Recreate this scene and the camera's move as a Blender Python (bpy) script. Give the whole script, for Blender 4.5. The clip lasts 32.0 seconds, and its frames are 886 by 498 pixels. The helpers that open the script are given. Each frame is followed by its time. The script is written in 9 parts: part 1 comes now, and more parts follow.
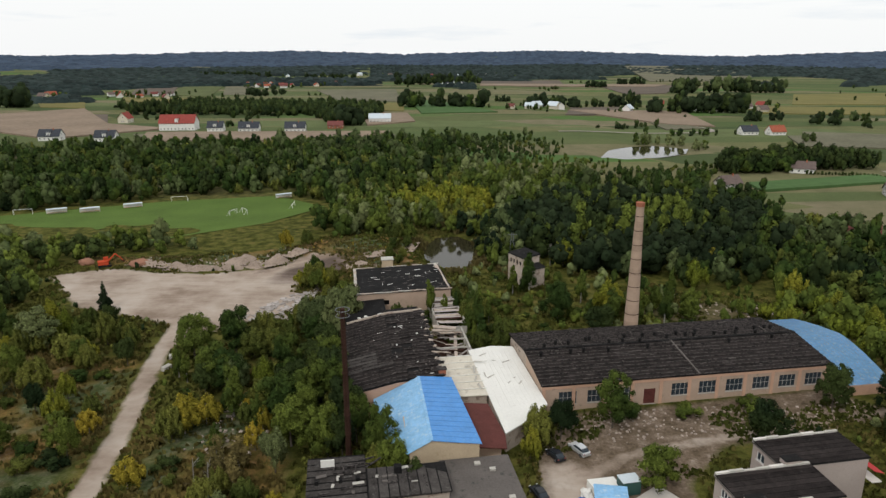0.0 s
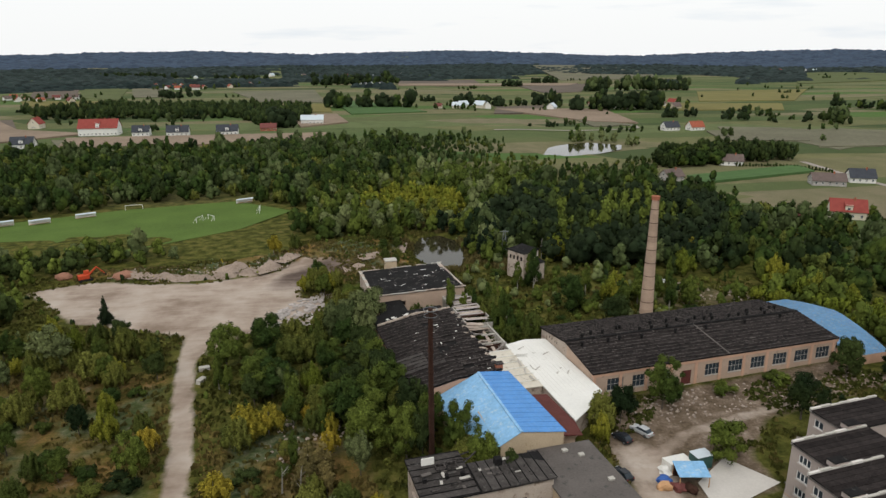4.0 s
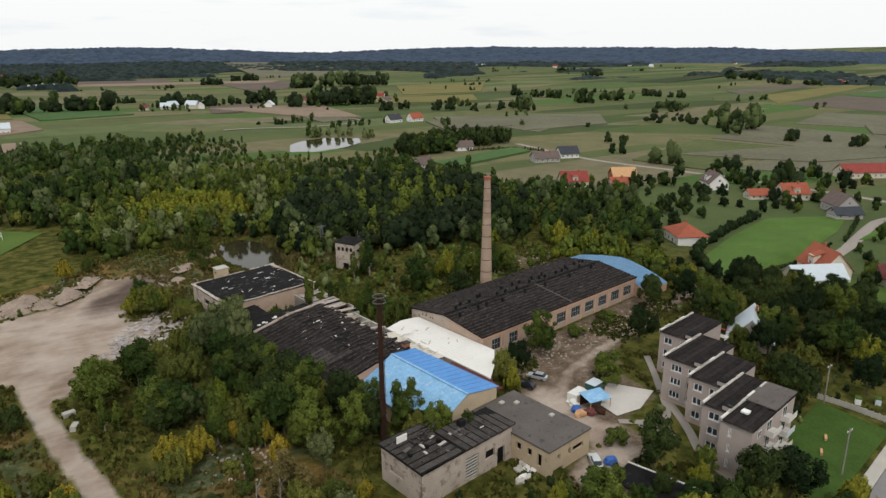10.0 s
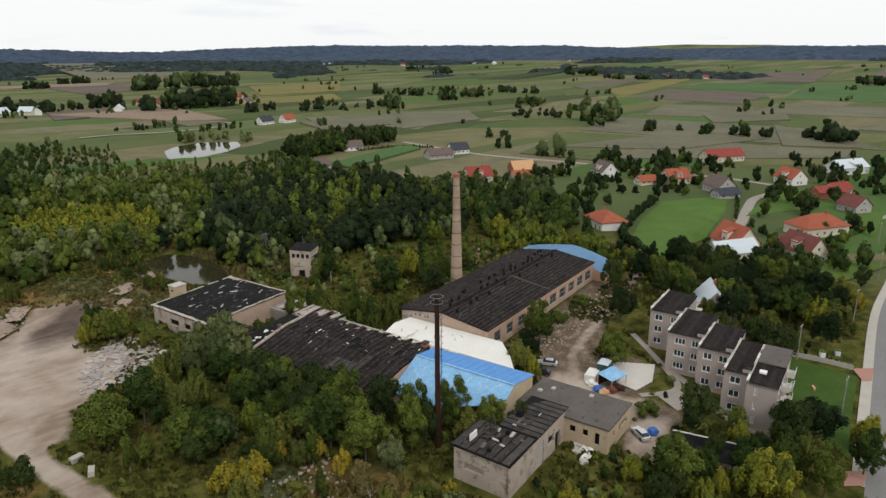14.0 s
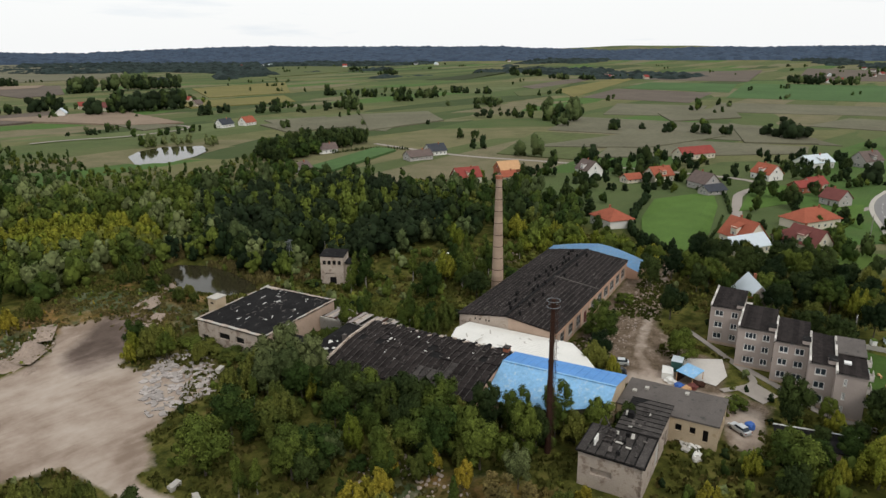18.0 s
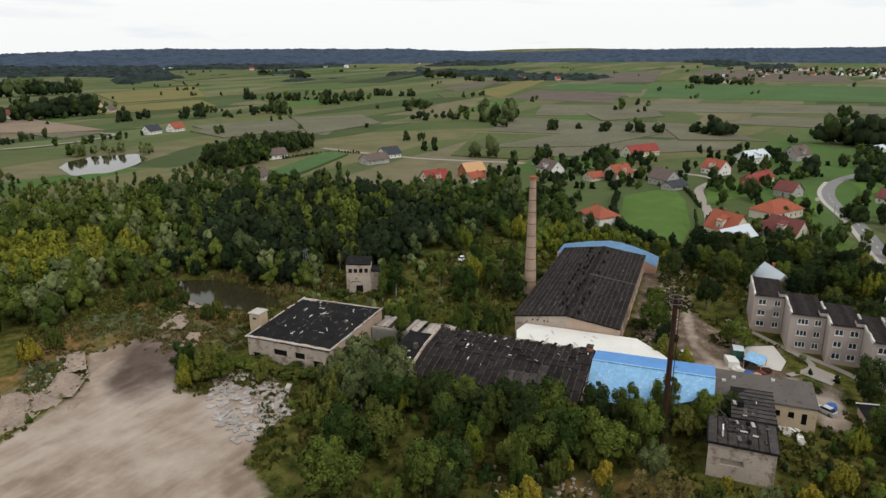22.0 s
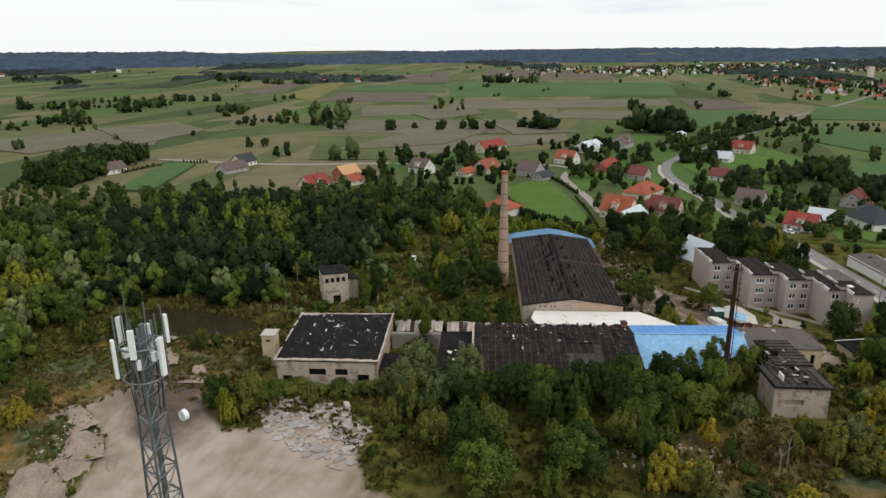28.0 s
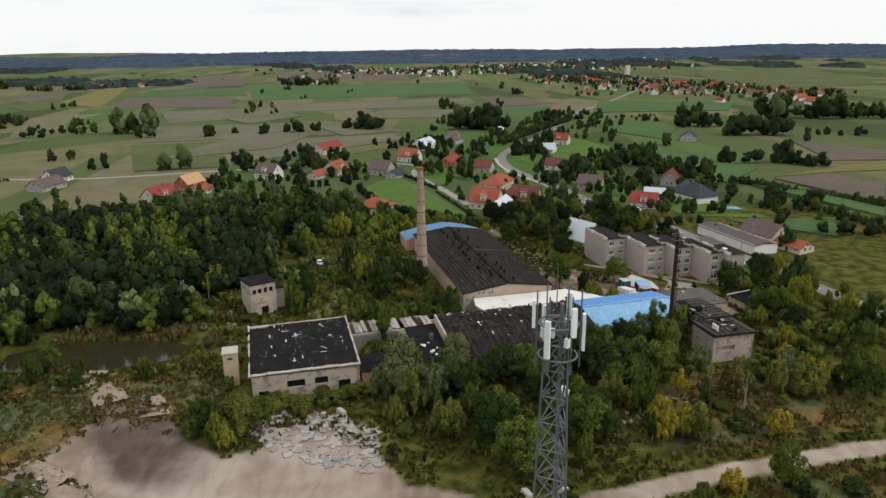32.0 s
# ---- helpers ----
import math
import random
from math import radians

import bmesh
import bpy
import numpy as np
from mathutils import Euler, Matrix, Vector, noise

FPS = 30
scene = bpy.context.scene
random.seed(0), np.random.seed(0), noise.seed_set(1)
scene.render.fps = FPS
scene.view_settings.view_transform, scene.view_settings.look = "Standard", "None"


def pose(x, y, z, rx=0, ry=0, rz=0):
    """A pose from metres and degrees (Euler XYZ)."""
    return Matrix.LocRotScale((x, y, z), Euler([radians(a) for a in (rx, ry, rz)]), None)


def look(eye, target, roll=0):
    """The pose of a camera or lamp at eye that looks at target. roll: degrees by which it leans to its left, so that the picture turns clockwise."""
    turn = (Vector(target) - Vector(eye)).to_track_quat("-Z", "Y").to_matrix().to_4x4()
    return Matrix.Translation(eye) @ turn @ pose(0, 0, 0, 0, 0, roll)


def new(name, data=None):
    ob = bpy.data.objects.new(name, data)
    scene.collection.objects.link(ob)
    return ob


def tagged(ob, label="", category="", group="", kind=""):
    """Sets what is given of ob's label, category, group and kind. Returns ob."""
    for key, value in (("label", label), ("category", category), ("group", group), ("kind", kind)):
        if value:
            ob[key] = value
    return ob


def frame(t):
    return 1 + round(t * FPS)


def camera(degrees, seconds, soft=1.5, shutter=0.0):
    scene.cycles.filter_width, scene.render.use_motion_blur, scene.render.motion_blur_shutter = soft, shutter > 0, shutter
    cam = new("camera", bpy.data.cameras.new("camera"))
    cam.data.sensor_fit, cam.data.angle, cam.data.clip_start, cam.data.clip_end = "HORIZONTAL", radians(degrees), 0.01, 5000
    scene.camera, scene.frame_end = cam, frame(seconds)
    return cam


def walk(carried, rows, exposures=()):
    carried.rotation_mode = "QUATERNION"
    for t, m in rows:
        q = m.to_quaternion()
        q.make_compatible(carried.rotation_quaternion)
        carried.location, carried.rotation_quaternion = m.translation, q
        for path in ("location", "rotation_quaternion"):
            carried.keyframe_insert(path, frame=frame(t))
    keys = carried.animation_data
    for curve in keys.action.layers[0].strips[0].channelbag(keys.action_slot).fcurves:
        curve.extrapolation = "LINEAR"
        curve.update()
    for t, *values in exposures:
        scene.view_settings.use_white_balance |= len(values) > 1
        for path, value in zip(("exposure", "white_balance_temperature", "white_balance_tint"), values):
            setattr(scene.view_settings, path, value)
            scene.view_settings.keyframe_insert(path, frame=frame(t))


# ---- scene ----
cam = camera(66.5, 32.0, soft=1.45)
PATH = [
    (0, (0.086, -0.003, 65.548), (0.073, 1.918, 64.99), -0.1),
    (0.5, (-3.134, -0.237, 65.544), (-3.15, 1.684, 64.988), -0.1),
    (1, (-6.603, -0.194, 65.604), (-6.619, 1.727, 65.047), -0.1),
    (1.5, (-9.925, -0.234, 65.73), (-9.931, 1.687, 65.173), -0.2),
    (2, (-13.462, -0.337, 65.876), (-13.452, 1.584, 65.318), -0.1),
    (2.5, (-16.913, -0.636, 66.022), (-16.867, 1.284, 65.465), -0.2),
    (3, (-20.04, -0.855, 66.128), (-19.936, 1.063, 65.571), -0.1),
    (3.5, (-23.337, -0.954, 66.164), (-23.162, 0.959, 65.606), -0.1),
    (5.5, (-35.551, -1.24, 66.252), (-35.107, 0.628, 65.69), -0.4),
    (6, (-38.63, -1.327, 66.31), (-38.115, 0.522, 65.748), -0.3),
    (6.5, (-41.58, -1.328, 66.308), (-40.99, 0.498, 65.745), -0.3),
    (7, (-44.436, -1.186, 66.317), (-43.776, 0.616, 65.753), -0.3),
    (7.5, (-47.375, -0.724, 66.345), (-46.645, 1.051, 65.782), -0.4),
    (8, (-49.963, -0.248, 66.315), (-49.176, 1.502, 65.751), -0.4),
    (8.5, (-52.875, 0.385, 66.212), (-52.022, 2.104, 65.647), -0.4),
    (9, (-55.936, 1.396, 66.13), (-55.02, 3.081, 65.564), -0.3),
    (9.5, (-59.304, 2.859, 66.189), (-58.326, 4.509, 65.621), -0.2),
    (10, (-62.904, 4.661, 66.259), (-61.866, 6.273, 65.689), -0.2),
    (10.5, (-66.142, 6.47, 66.245), (-65.053, 8.047, 65.673), -0.2),
    (11, (-69.874, 8.872, 66.302), (-68.731, 10.409, 65.728), -0.2),
    (11.5, (-73.372, 11.242, 66.386), (-72.18, 12.741, 65.811), -0.3),
    (12, (-76.928, 13.821, 66.474), (-75.688, 15.28, 65.897), -0.4),
    (12.5, (-80.188, 16.45, 66.617), (-78.902, 17.87, 66.04), -0.4),
    (13, (-83.212, 19.162, 66.628), (-81.887, 20.545, 66.051), -0.4),
    (13.5, (-86.108, 21.834, 66.607), (-84.745, 23.18, 66.031), -0.4),
    (14, (-88.815, 24.56, 66.62), (-87.44, 25.894, 66.044), -0.4),
    (14.5, (-91.473, 27.457, 66.648), (-90.098, 28.79, 66.072), -0.4),
    (15, (-93.925, 30.158, 66.691), (-92.547, 31.487, 66.115), -0.4),
    (15.5, (-96.067, 32.861, 66.649), (-94.682, 34.183, 66.073), -0.4),
    (17.5, (-103.841, 44.245, 66.739), (-102.374, 45.477, 66.163), -0.5),
    (18, (-105.627, 47.338, 66.737), (-104.133, 48.537, 66.162), -0.4),
    (18.5, (-107.787, 50.937, 66.782), (-106.253, 52.085, 66.207), -0.4),
    (19, (-109.949, 54.383, 66.811), (-108.381, 55.484, 66.236), -0.4),
    (19.5, (-112.466, 58.185, 66.828), (-110.869, 59.244, 66.255), -0.4),
    (20, (-114.774, 61.844, 66.82), (-113.168, 62.889, 66.248), -0.4),
    (20.5, (-117.136, 65.653, 66.78), (-115.526, 66.692, 66.208), -0.3),
    (21, (-119.324, 69.3, 66.715), (-117.713, 70.339, 66.145), -0.4),
    (21.5, (-121.461, 73.072, 66.695), (-119.834, 74.086, 66.124), -0.4),
    (22, (-123.57, 76.864, 66.684), (-121.92, 77.841, 66.114), -0.4),
    (22.5, (-125.603, 80.718, 66.605), (-123.936, 81.665, 66.035), -0.5),
    (23, (-127.514, 84.439, 66.564), (-125.82, 85.335, 65.994), -0.5),
    (23.5, (-129.335, 88.28, 66.52), (-127.614, 89.126, 65.95), -0.6),
    (24, (-131.028, 91.78, 66.556), (-129.286, 92.579, 65.986), -0.5),
    (24.5, (-132.986, 95.826, 66.661), (-131.221, 96.573, 66.091), -0.6),
    (25, (-134.837, 99.65, 66.752), (-133.054, 100.353, 66.181), -0.6),
    (25.5, (-136.359, 103.586, 66.695), (-134.56, 104.25, 66.124), -0.6),
    (27.5, (-141.846, 120.235, 66.45), (-139.99, 120.72, 65.882), -0.6),
    (28, (-142.519, 123.88, 66.371), (-140.647, 124.295, 65.802), -0.6),
    (28.5, (-143.391, 127.883, 66.334), (-141.506, 128.237, 65.767), -0.6),
    (29, (-144.056, 131.743, 66.235), (-142.162, 132.043, 65.668), -0.6),
    (29.5, (-144.638, 136.075, 66.104), (-142.735, 136.312, 65.537), -0.6),
    (30, (-145.434, 140.385, 66.04), (-143.522, 140.544, 65.474), -0.7),
    (30.5, (-146.279, 144.211, 66.148), (-144.363, 144.303, 65.58), -0.7),
    (31, (-147.099, 149.071, 66.145), (-145.182, 149.072, 65.576), -0.7),
    (31.5, (-147.522, 153.498, 66.05), (-145.607, 153.408, 65.48), -0.7),
    (32, (-147.666, 158.318, 65.978), (-145.757, 158.144, 65.408), -0.7),
]
walk(cam, [(t, look(eye, target, roll)) for t, eye, target, roll in PATH])

# ---- light and air ----
world = bpy.data.worlds.new("overcast_sky")
scene.world = world
world.use_nodes = True
wn, wl = world.node_tree.nodes, world.node_tree.links
wn.clear()
sky = wn.new("ShaderNodeTexSky")
sky.sky_type, sky.sun_disc = "NISHITA", False
sky.sun_elevation, sky.sun_rotation = radians(38), radians(200)
sky.air_density, sky.dust_density, sky.ozone_density = 1.0, 3.0, 1.0
skyscale = wn.new("ShaderNodeVectorMath")
skyscale.operation = "SCALE"
skyscale.inputs["Scale"].default_value = 0.07
wl.new(sky.outputs[0], skyscale.inputs[0])
wco = wn.new("ShaderNodeTexCoord")
wmap = wn.new("ShaderNodeMapping")
wmap.inputs["Scale"].default_value = (1.6, 1.6, 14)
wl.new(wco.outputs["Generated"], wmap.inputs["Vector"])
wno = wn.new("ShaderNodeTexNoise")
wno.inputs["Scale"].default_value = 1.7
wno.inputs["Detail"].default_value = 6
wno.inputs["Roughness"].default_value = 0.55
wl.new(wmap.outputs[0], wno.inputs["Vector"])
wra = wn.new("ShaderNodeValToRGB")
wra.color_ramp.elements[0].position, wra.color_ramp.elements[0].color = 0.28, (0.80, 0.86, 0.92, 1)
wra.color_ramp.elements[1].position, wra.color_ramp.elements[1].color = 0.42, (1.0, 1.01, 1.01, 1)
wl.new(wno.outputs[0], wra.inputs[0])
wmix = wn.new("ShaderNodeMix")
wmix.data_type = "RGBA"
wmix.inputs[0].default_value = 0.86
wl.new(skyscale.outputs[0], wmix.inputs[6])
wl.new(wra.outputs[0], wmix.inputs[7])
wbg = wn.new("ShaderNodeBackground")
wbg.inputs["Strength"].default_value = 1.08
wl.new(wmix.outputs[2], wbg.inputs["Color"])
wout = wn.new("ShaderNodeOutputWorld")
wl.new(wbg.outputs[0], wout.inputs["Surface"])

sun_data = bpy.data.lights.new("sun", "SUN")
sun_data.energy, sun_data.angle, sun_data.color = 1.1, radians(12), (1.0, 0.96, 0.9)
sun_ob = new("sun", sun_data)
sun_ob.matrix_world = look((0, 0, 200), (60, 130, 40))


# ---- materials ----
def mat(name, color, rough=0.9, var=0.25, scale=0.6, fine=9.0, bump=0.25, metal=0.0, stain=None, stain_at=0.55,
        stripe=None, obj_random=0.0, dist=0.03):
    """A node material: base colour broken up at two scales, with optional stains, and fine relief."""
    m = bpy.data.materials.new(name)
    m.use_nodes = True
    n, l = m.node_tree.nodes, m.node_tree.links
    b = n["Principled BSDF"]
    b.inputs["Roughness"].default_value, b.inputs["Metallic"].default_value = rough, metal
    b.inputs["Specular IOR Level"].default_value = 0.25 if rough < 0.6 else 0.06
    geo = n.new("ShaderNodeNewGeometry")
    big, small = n.new("ShaderNodeTexNoise"), n.new("ShaderNodeTexNoise")
    big.inputs["Scale"].default_value, small.inputs["Scale"].default_value = scale, fine
    big.inputs["Detail"].default_value, small.inputs["Detail"].default_value = 5, 3
    l.new(geo.outputs["Position"], big.inputs["Vector"])
    l.new(geo.outputs["Position"], small.inputs["Vector"])
    add = n.new("ShaderNodeMath")
    add.operation = "ADD"
    l.new(big.outputs[0], add.inputs[0])
    l.new(small.outputs[0], add.inputs[1])
    val = add.outputs[0]
    if obj_random:
        info = n.new("ShaderNodeObjectInfo")
        mul = n.new("ShaderNodeMath")
        mul.operation = "MULTIPLY_ADD"
        mul.inputs[1].default_value, mul.inputs[2].default_value = obj_random, -obj_random / 2
        l.new(info.outputs["Random"], mul.inputs[0])
        add2 = n.new("ShaderNodeMath")
        l.new(val, add2.inputs[0])
        l.new(mul.outputs[0], add2.inputs[1])
        val = add2.outputs[0]
    ramp = n.new("ShaderNodeMapRange")
    ramp.inputs[1].default_value, ramp.inputs[2].default_value = 0.55, 1.45
    ramp.inputs[3].default_value, ramp.inputs[4].default_value = 1 - var, 1 + var
    l.new(val, ramp.inputs[0])
    sc = n.new("ShaderNodeVectorMath")
    sc.operation = "SCALE"
    sc.inputs[0].default_value = color
    l.new(ramp.outputs[0], sc.inputs["Scale"])
    col = sc.outputs[0]
    if stain:
        st = n.new("ShaderNodeTexNoise")
        st.inputs["Scale"].default_value, st.inputs["Detail"].default_value, st.inputs["Roughness"].default_value = scale * 2.3, 8, 0.7
        l.new(geo.outputs["Position"], st.inputs["Vector"])
        sr = n.new("ShaderNodeMapRange")
        sr.inputs[1].default_value, sr.inputs[2].default_value = stain_at, stain_at + 0.08
        l.new(st.outputs[0], sr.inputs[0])
        mx = n.new("ShaderNodeMix")
        mx.data_type = "RGBA"
        l.new(sr.outputs[0], mx.inputs[0])
        l.new(col, mx.inputs[6])
        mx.inputs[7].default_value = (*stain, 1)
        col = mx.outputs[2]
    l.new(col, b.inputs["Base Color"])
    if bump:
        bp = n.new("ShaderNodeBump")
        bp.inputs["Strength"].default_value, bp.inputs["Distance"].default_value = bump, dist
        l.new(small.outputs[0], bp.inputs["Height"])
        l.new(bp.outputs[0], b.inputs["Normal"])
    return m


def leaf_mat(name, color, alt, tree_var=0.45):
    """Foliage: hue drifts from tree to tree and from leaf to leaf; light through leaves is left to the colours."""
    m = bpy.data.materials.new(name)
    m.use_nodes = True
    n, l = m.node_tree.nodes, m.node_tree.links
    b = n["Principled BSDF"]
    b.inputs["Roughness"].default_value = 0.9
    b.inputs["Specular IOR Level"].default_value = 0.04
    geo, info = n.new("ShaderNodeNewGeometry"), n.new("ShaderNodeObjectInfo")
    no = n.new("ShaderNodeTexNoise")
    no.inputs["Scale"].default_value, no.inputs["Detail"].default_value = 0.11, 2
    l.new(geo.outputs["Position"], no.inputs["Vector"])
    a1 = n.new("ShaderNodeMath")
    l.new(no.outputs[0], a1.inputs[0])
    sm = n.new("ShaderNodeMath")
    sm.operation = "MULTIPLY_ADD"
    sm.inputs[1].default_value, sm.inputs[2].default_value = 0.44, -0.22
    l.new(info.outputs["Random"], sm.inputs[0])
    l.new(sm.outputs[0], a1.inputs[1])
    mr = n.new("ShaderNodeMapRange")
    mr.inputs[1].default_value, mr.inputs[2].default_value = 0.32, 0.68
    l.new(a1.outputs[0], mr.inputs[0])
    mx = n.new("ShaderNodeMix")
    mx.data_type = "RGBA"
    l.new(mr.outputs[0], mx.inputs[0])
    mx.inputs[6].default_value, mx.inputs[7].default_value = (*color, 1), (*alt, 1)
    isl = n.new("ShaderNodeMapRange")
    isl.inputs[3].default_value, isl.inputs[4].default_value = 1 - tree_var, 1 + tree_var
    l.new(geo.outputs["Random Per Island"], isl.inputs[0])
    sc = n.new("ShaderNodeVectorMath")
    sc.operation = "SCALE"
    l.new(mx.outputs[2], sc.inputs[0])
    l.new(isl.outputs[0], sc.inputs["Scale"])
    l.new(sc.outputs[0], b.inputs["Base Color"])
    return m


M = {}
M["tar"] = mat("tar_roof", (0.023, 0.019, 0.018), 0.9, 0.7, 0.9, 5, 0.7, stain=(0.105, 0.098, 0.092), stain_at=0.63, obj_random=0.35)
M["tar_edge"] = mat("worn_tar_edge", (0.070, 0.062, 0.058), 0.9, 0.8, 0.9, 4, 0.5, stain=(0.016, 0.015, 0.015), stain_at=0.48)
M["tar_flat"] = mat("tar_felt", (0.014, 0.0135, 0.0135), 0.9, 0.7, 0.4, 3, 0.5, stain=(0.075, 0.073, 0.07), stain_at=0.60)
M["tar_worn"] = mat("worn_brown_felt", (0.050, 0.045, 0.042), 0.9, 0.6, 0.7, 4, 0.6, stain=(0.10, 0.092, 0.086), stain_at=0.58, obj_random=0.4)
M["felt_grey"] = mat("grey_felt", (0.110, 0.098, 0.090), 0.9, 0.25, 0.25, 3, 0.2, stain=(0.06, 0.058, 0.055), stain_at=0.57)
M["blue"] = mat("blue_sheet", (0.075, 0.24, 0.54), 0.5, 0.18, 0.4, 2, 0.1, stain=(0.16, 0.36, 0.62), stain_at=0.62)
M["blue_pale"] = mat("pale_blue_sheet", (0.20, 0.40, 0.62), 0.5, 0.2, 0.5, 2, 0.1, stain=(0.36, 0.50, 0.62), stain_at=0.55)
M["tan_roof"] = mat("cream_membrane", (0.56, 0.52, 0.44), 0.7, 0.1, 0.4, 2, 0.2, stain=(0.40, 0.36, 0.30), stain_at=0.58)
M["white_roof"] = mat("white_membrane", (0.68, 0.67, 0.63), 0.7, 0.08, 0.3, 2, 0.1, stain=(0.5, 0.48, 0.44), stain_at=0.63)
M["red_roof"] = mat("rusty_red_sheet", (0.10, 0.035, 0.03), 0.7, 0.3, 0.6, 5, 0.3)
M["plaster"] = mat("weathered_plaster", (0.42, 0.315, 0.245), 0.95, 0.18, 0.35, 6, 0.3, stain=(0.30, 0.235, 0.18), stain_at=0.58)
M["plaster_pink"] = mat("salmon_plaster", (0.52, 0.33, 0.235), 0.95, 0.15, 0.35, 6, 0.3, stain=(0.36, 0.25, 0.19), stain_at=0.60)
M["plaster_pale"] = mat("pale_render", (0.42, 0.355, 0.30), 0.95, 0.22, 0.3, 6, 0.3, stain=(0.25, 0.195, 0.155), stain_at=0.52)
M["plaster_yellow"] = mat("yellow_plaster", (0.45, 0.36, 0.25), 0.95, 0.18, 0.35, 6, 0.3, stain=(0.34, 0.26, 0.16), stain_at=0.58)
M["apt"] = mat("apartment_render", (0.37, 0.315, 0.285), 0.95, 0.12, 0.3, 5, 0.2, stain=(0.31, 0.27, 0.24), stain_at=0.60)
M["apt_pale"] = mat("pale_band", (0.60, 0.57, 0.53), 0.95, 0.1, 0.3, 5, 0.2)
M["brick"] = mat("chimney_brick", (0.36, 0.265, 0.20), 0.95, 0.22, 0.5, 7, 0.5, obj_random=0.5)
M["brick_red"] = mat("red_brick", (0.30, 0.115, 0.07), 0.95, 0.25, 0.6, 7, 0.4)
M["concrete"] = mat("concrete", (0.42, 0.40, 0.36), 0.95, 0.18, 0.4, 6, 0.3, stain=(0.28, 0.26, 0.23), stain_at=0.60)
M["rust"] = mat("rusted_steel", (0.050, 0.026, 0.019), 0.8, 0.4, 0.8, 6, 0.3, metal=0.2)
M["steel"] = mat("galvanised_steel", (0.17, 0.185, 0.195), 0.5, 0.15, 0.8, 8, 0.1, metal=0.5)
M["antenna"] = mat("white_plastic", (0.78, 0.80, 0.80), 0.45, 0.04, 0.8, 5, 0.05)
# near-black that carries the shade inside openings as colour
M["black"] = mat("opening_shade", (0.012, 0.012, 0.012), 0.6, 0.2)
M["glass"] = mat("window_glass", (0.03, 0.04, 0.05), 0.12, 0.3, 0.5, 2, 0.0)
M["frame_white"] = mat("white_paint", (0.74, 0.74, 0.72), 0.6, 0.06)
M["frame_old"] = mat("grey_window_paint", (0.36, 0.35, 0.33), 0.8, 0.25, 0.8, 6, 0.1)
M["chalk"] = mat("chalky_spoil", (0.28, 0.222, 0.18), 0.95, 0.3, 0.25, 2, 0.8, stain=(0.16, 0.125, 0.09), stain_at=0.56, dist=0.15)
M["house_white"] = mat("white_house_wall", (0.70, 0.69, 0.66), 0.9, 0.07, 0.3, 5, 0.1)
M["house_cream"] = mat("cream_house_wall", (0.58, 0.53, 0.43), 0.9, 0.08, 0.3, 5, 0.1)
M["house_grey"] = mat("grey_house_wall", (0.38, 0.36, 0.34), 0.9, 0.12, 0.3, 5, 0.1)
M["tile_orange"] = mat("orange_tile", (0.29, 0.090, 0.055), 0.85, 0.22, 0.5, 5, 0.4)
M["tile_red"] = mat("red_tile", (0.24, 0.058, 0.048), 0.85, 0.22, 0.5, 5, 0.4)
M["tile_maroon"] = mat("maroon_tile", (0.155, 0.058, 0.052), 0.85, 0.22, 0.5, 5, 0.4)
M["tile_dark"] = mat("dark_tile", (0.05, 0.055, 0.065), 0.8, 0.25, 0.5, 5, 0.4)
M["tile_brown"] = mat("brown_tile", (0.13, 0.10, 0.09), 0.85, 0.25, 0.5, 5, 0.4)
M["sheet_pale"] = mat("pale_metal_sheet", (0.50, 0.56, 0.60), 0.45, 0.08, 0.4, 3, 0.1)
M["timber"] = mat("new_timber", (0.50, 0.30, 0.16), 0.85, 0.15, 0.5, 5, 0.2)
M["asphalt"] = mat("asphalt", (0.20, 0.195, 0.19), 0.9, 0.12, 0.15, 3, 0.15)
M["paving"] = mat("pale_paving", (0.29, 0.26, 0.23), 0.95, 0.12, 0.4, 4, 0.2)
M["kerb_paving"] = mat("pale_block_paving", (0.40, 0.375, 0.33), 0.95, 0.12, 0.4, 4, 0.2)
M["paving_red"] = mat("red_paving", (0.36, 0.2, 0.16), 0.95, 0.12, 0.4, 4, 0.2)
M["line"] = mat("road_paint", (0.75, 0.75, 0.73), 0.8, 0.08)
M["slab_broken"] = mat("broken_concrete", (0.32, 0.29, 0.27), 0.95, 0.3, 0.5, 4, 0.3, obj_random=0.8)
M["slab"] = mat("concrete_slab", (0.52, 0.49, 0.45), 0.95, 0.1, 0.3, 3, 0.2)
M["bark"] = mat("bark", (0.10, 0.085, 0.07), 0.95, 0.35, 1.5, 9, 0.5)
M["bark_pale"] = mat("pale_bark", (0.24, 0.225, 0.20), 0.95, 0.35, 1.5, 9, 0.4)
M["leaf_dark"] = leaf_mat("leaf_dark", (0.013, 0.023, 0.009), (0.040, 0.056, 0.016), 0.5)
M["leaf"] = leaf_mat("leaf", (0.026, 0.045, 0.011), (0.088, 0.112, 0.021), 0.5)
M["leaf_olive"] = leaf_mat("leaf_olive", (0.052, 0.069, 0.016), (0.125, 0.130, 0.028), 0.48)
M["leaf_silver"] = leaf_mat("leaf_silver", (0.060, 0.080, 0.030), (0.120, 0.140, 0.056), 0.48)
M["leaf_lime"] = leaf_mat("leaf_lime", (0.095, 0.118, 0.016), (0.190, 0.185, 0.024), 0.5)
M["leaf_yellow"] = leaf_mat("leaf_yellow", (0.165, 0.150, 0.020), (0.270, 0.205, 0.026), 0.5)
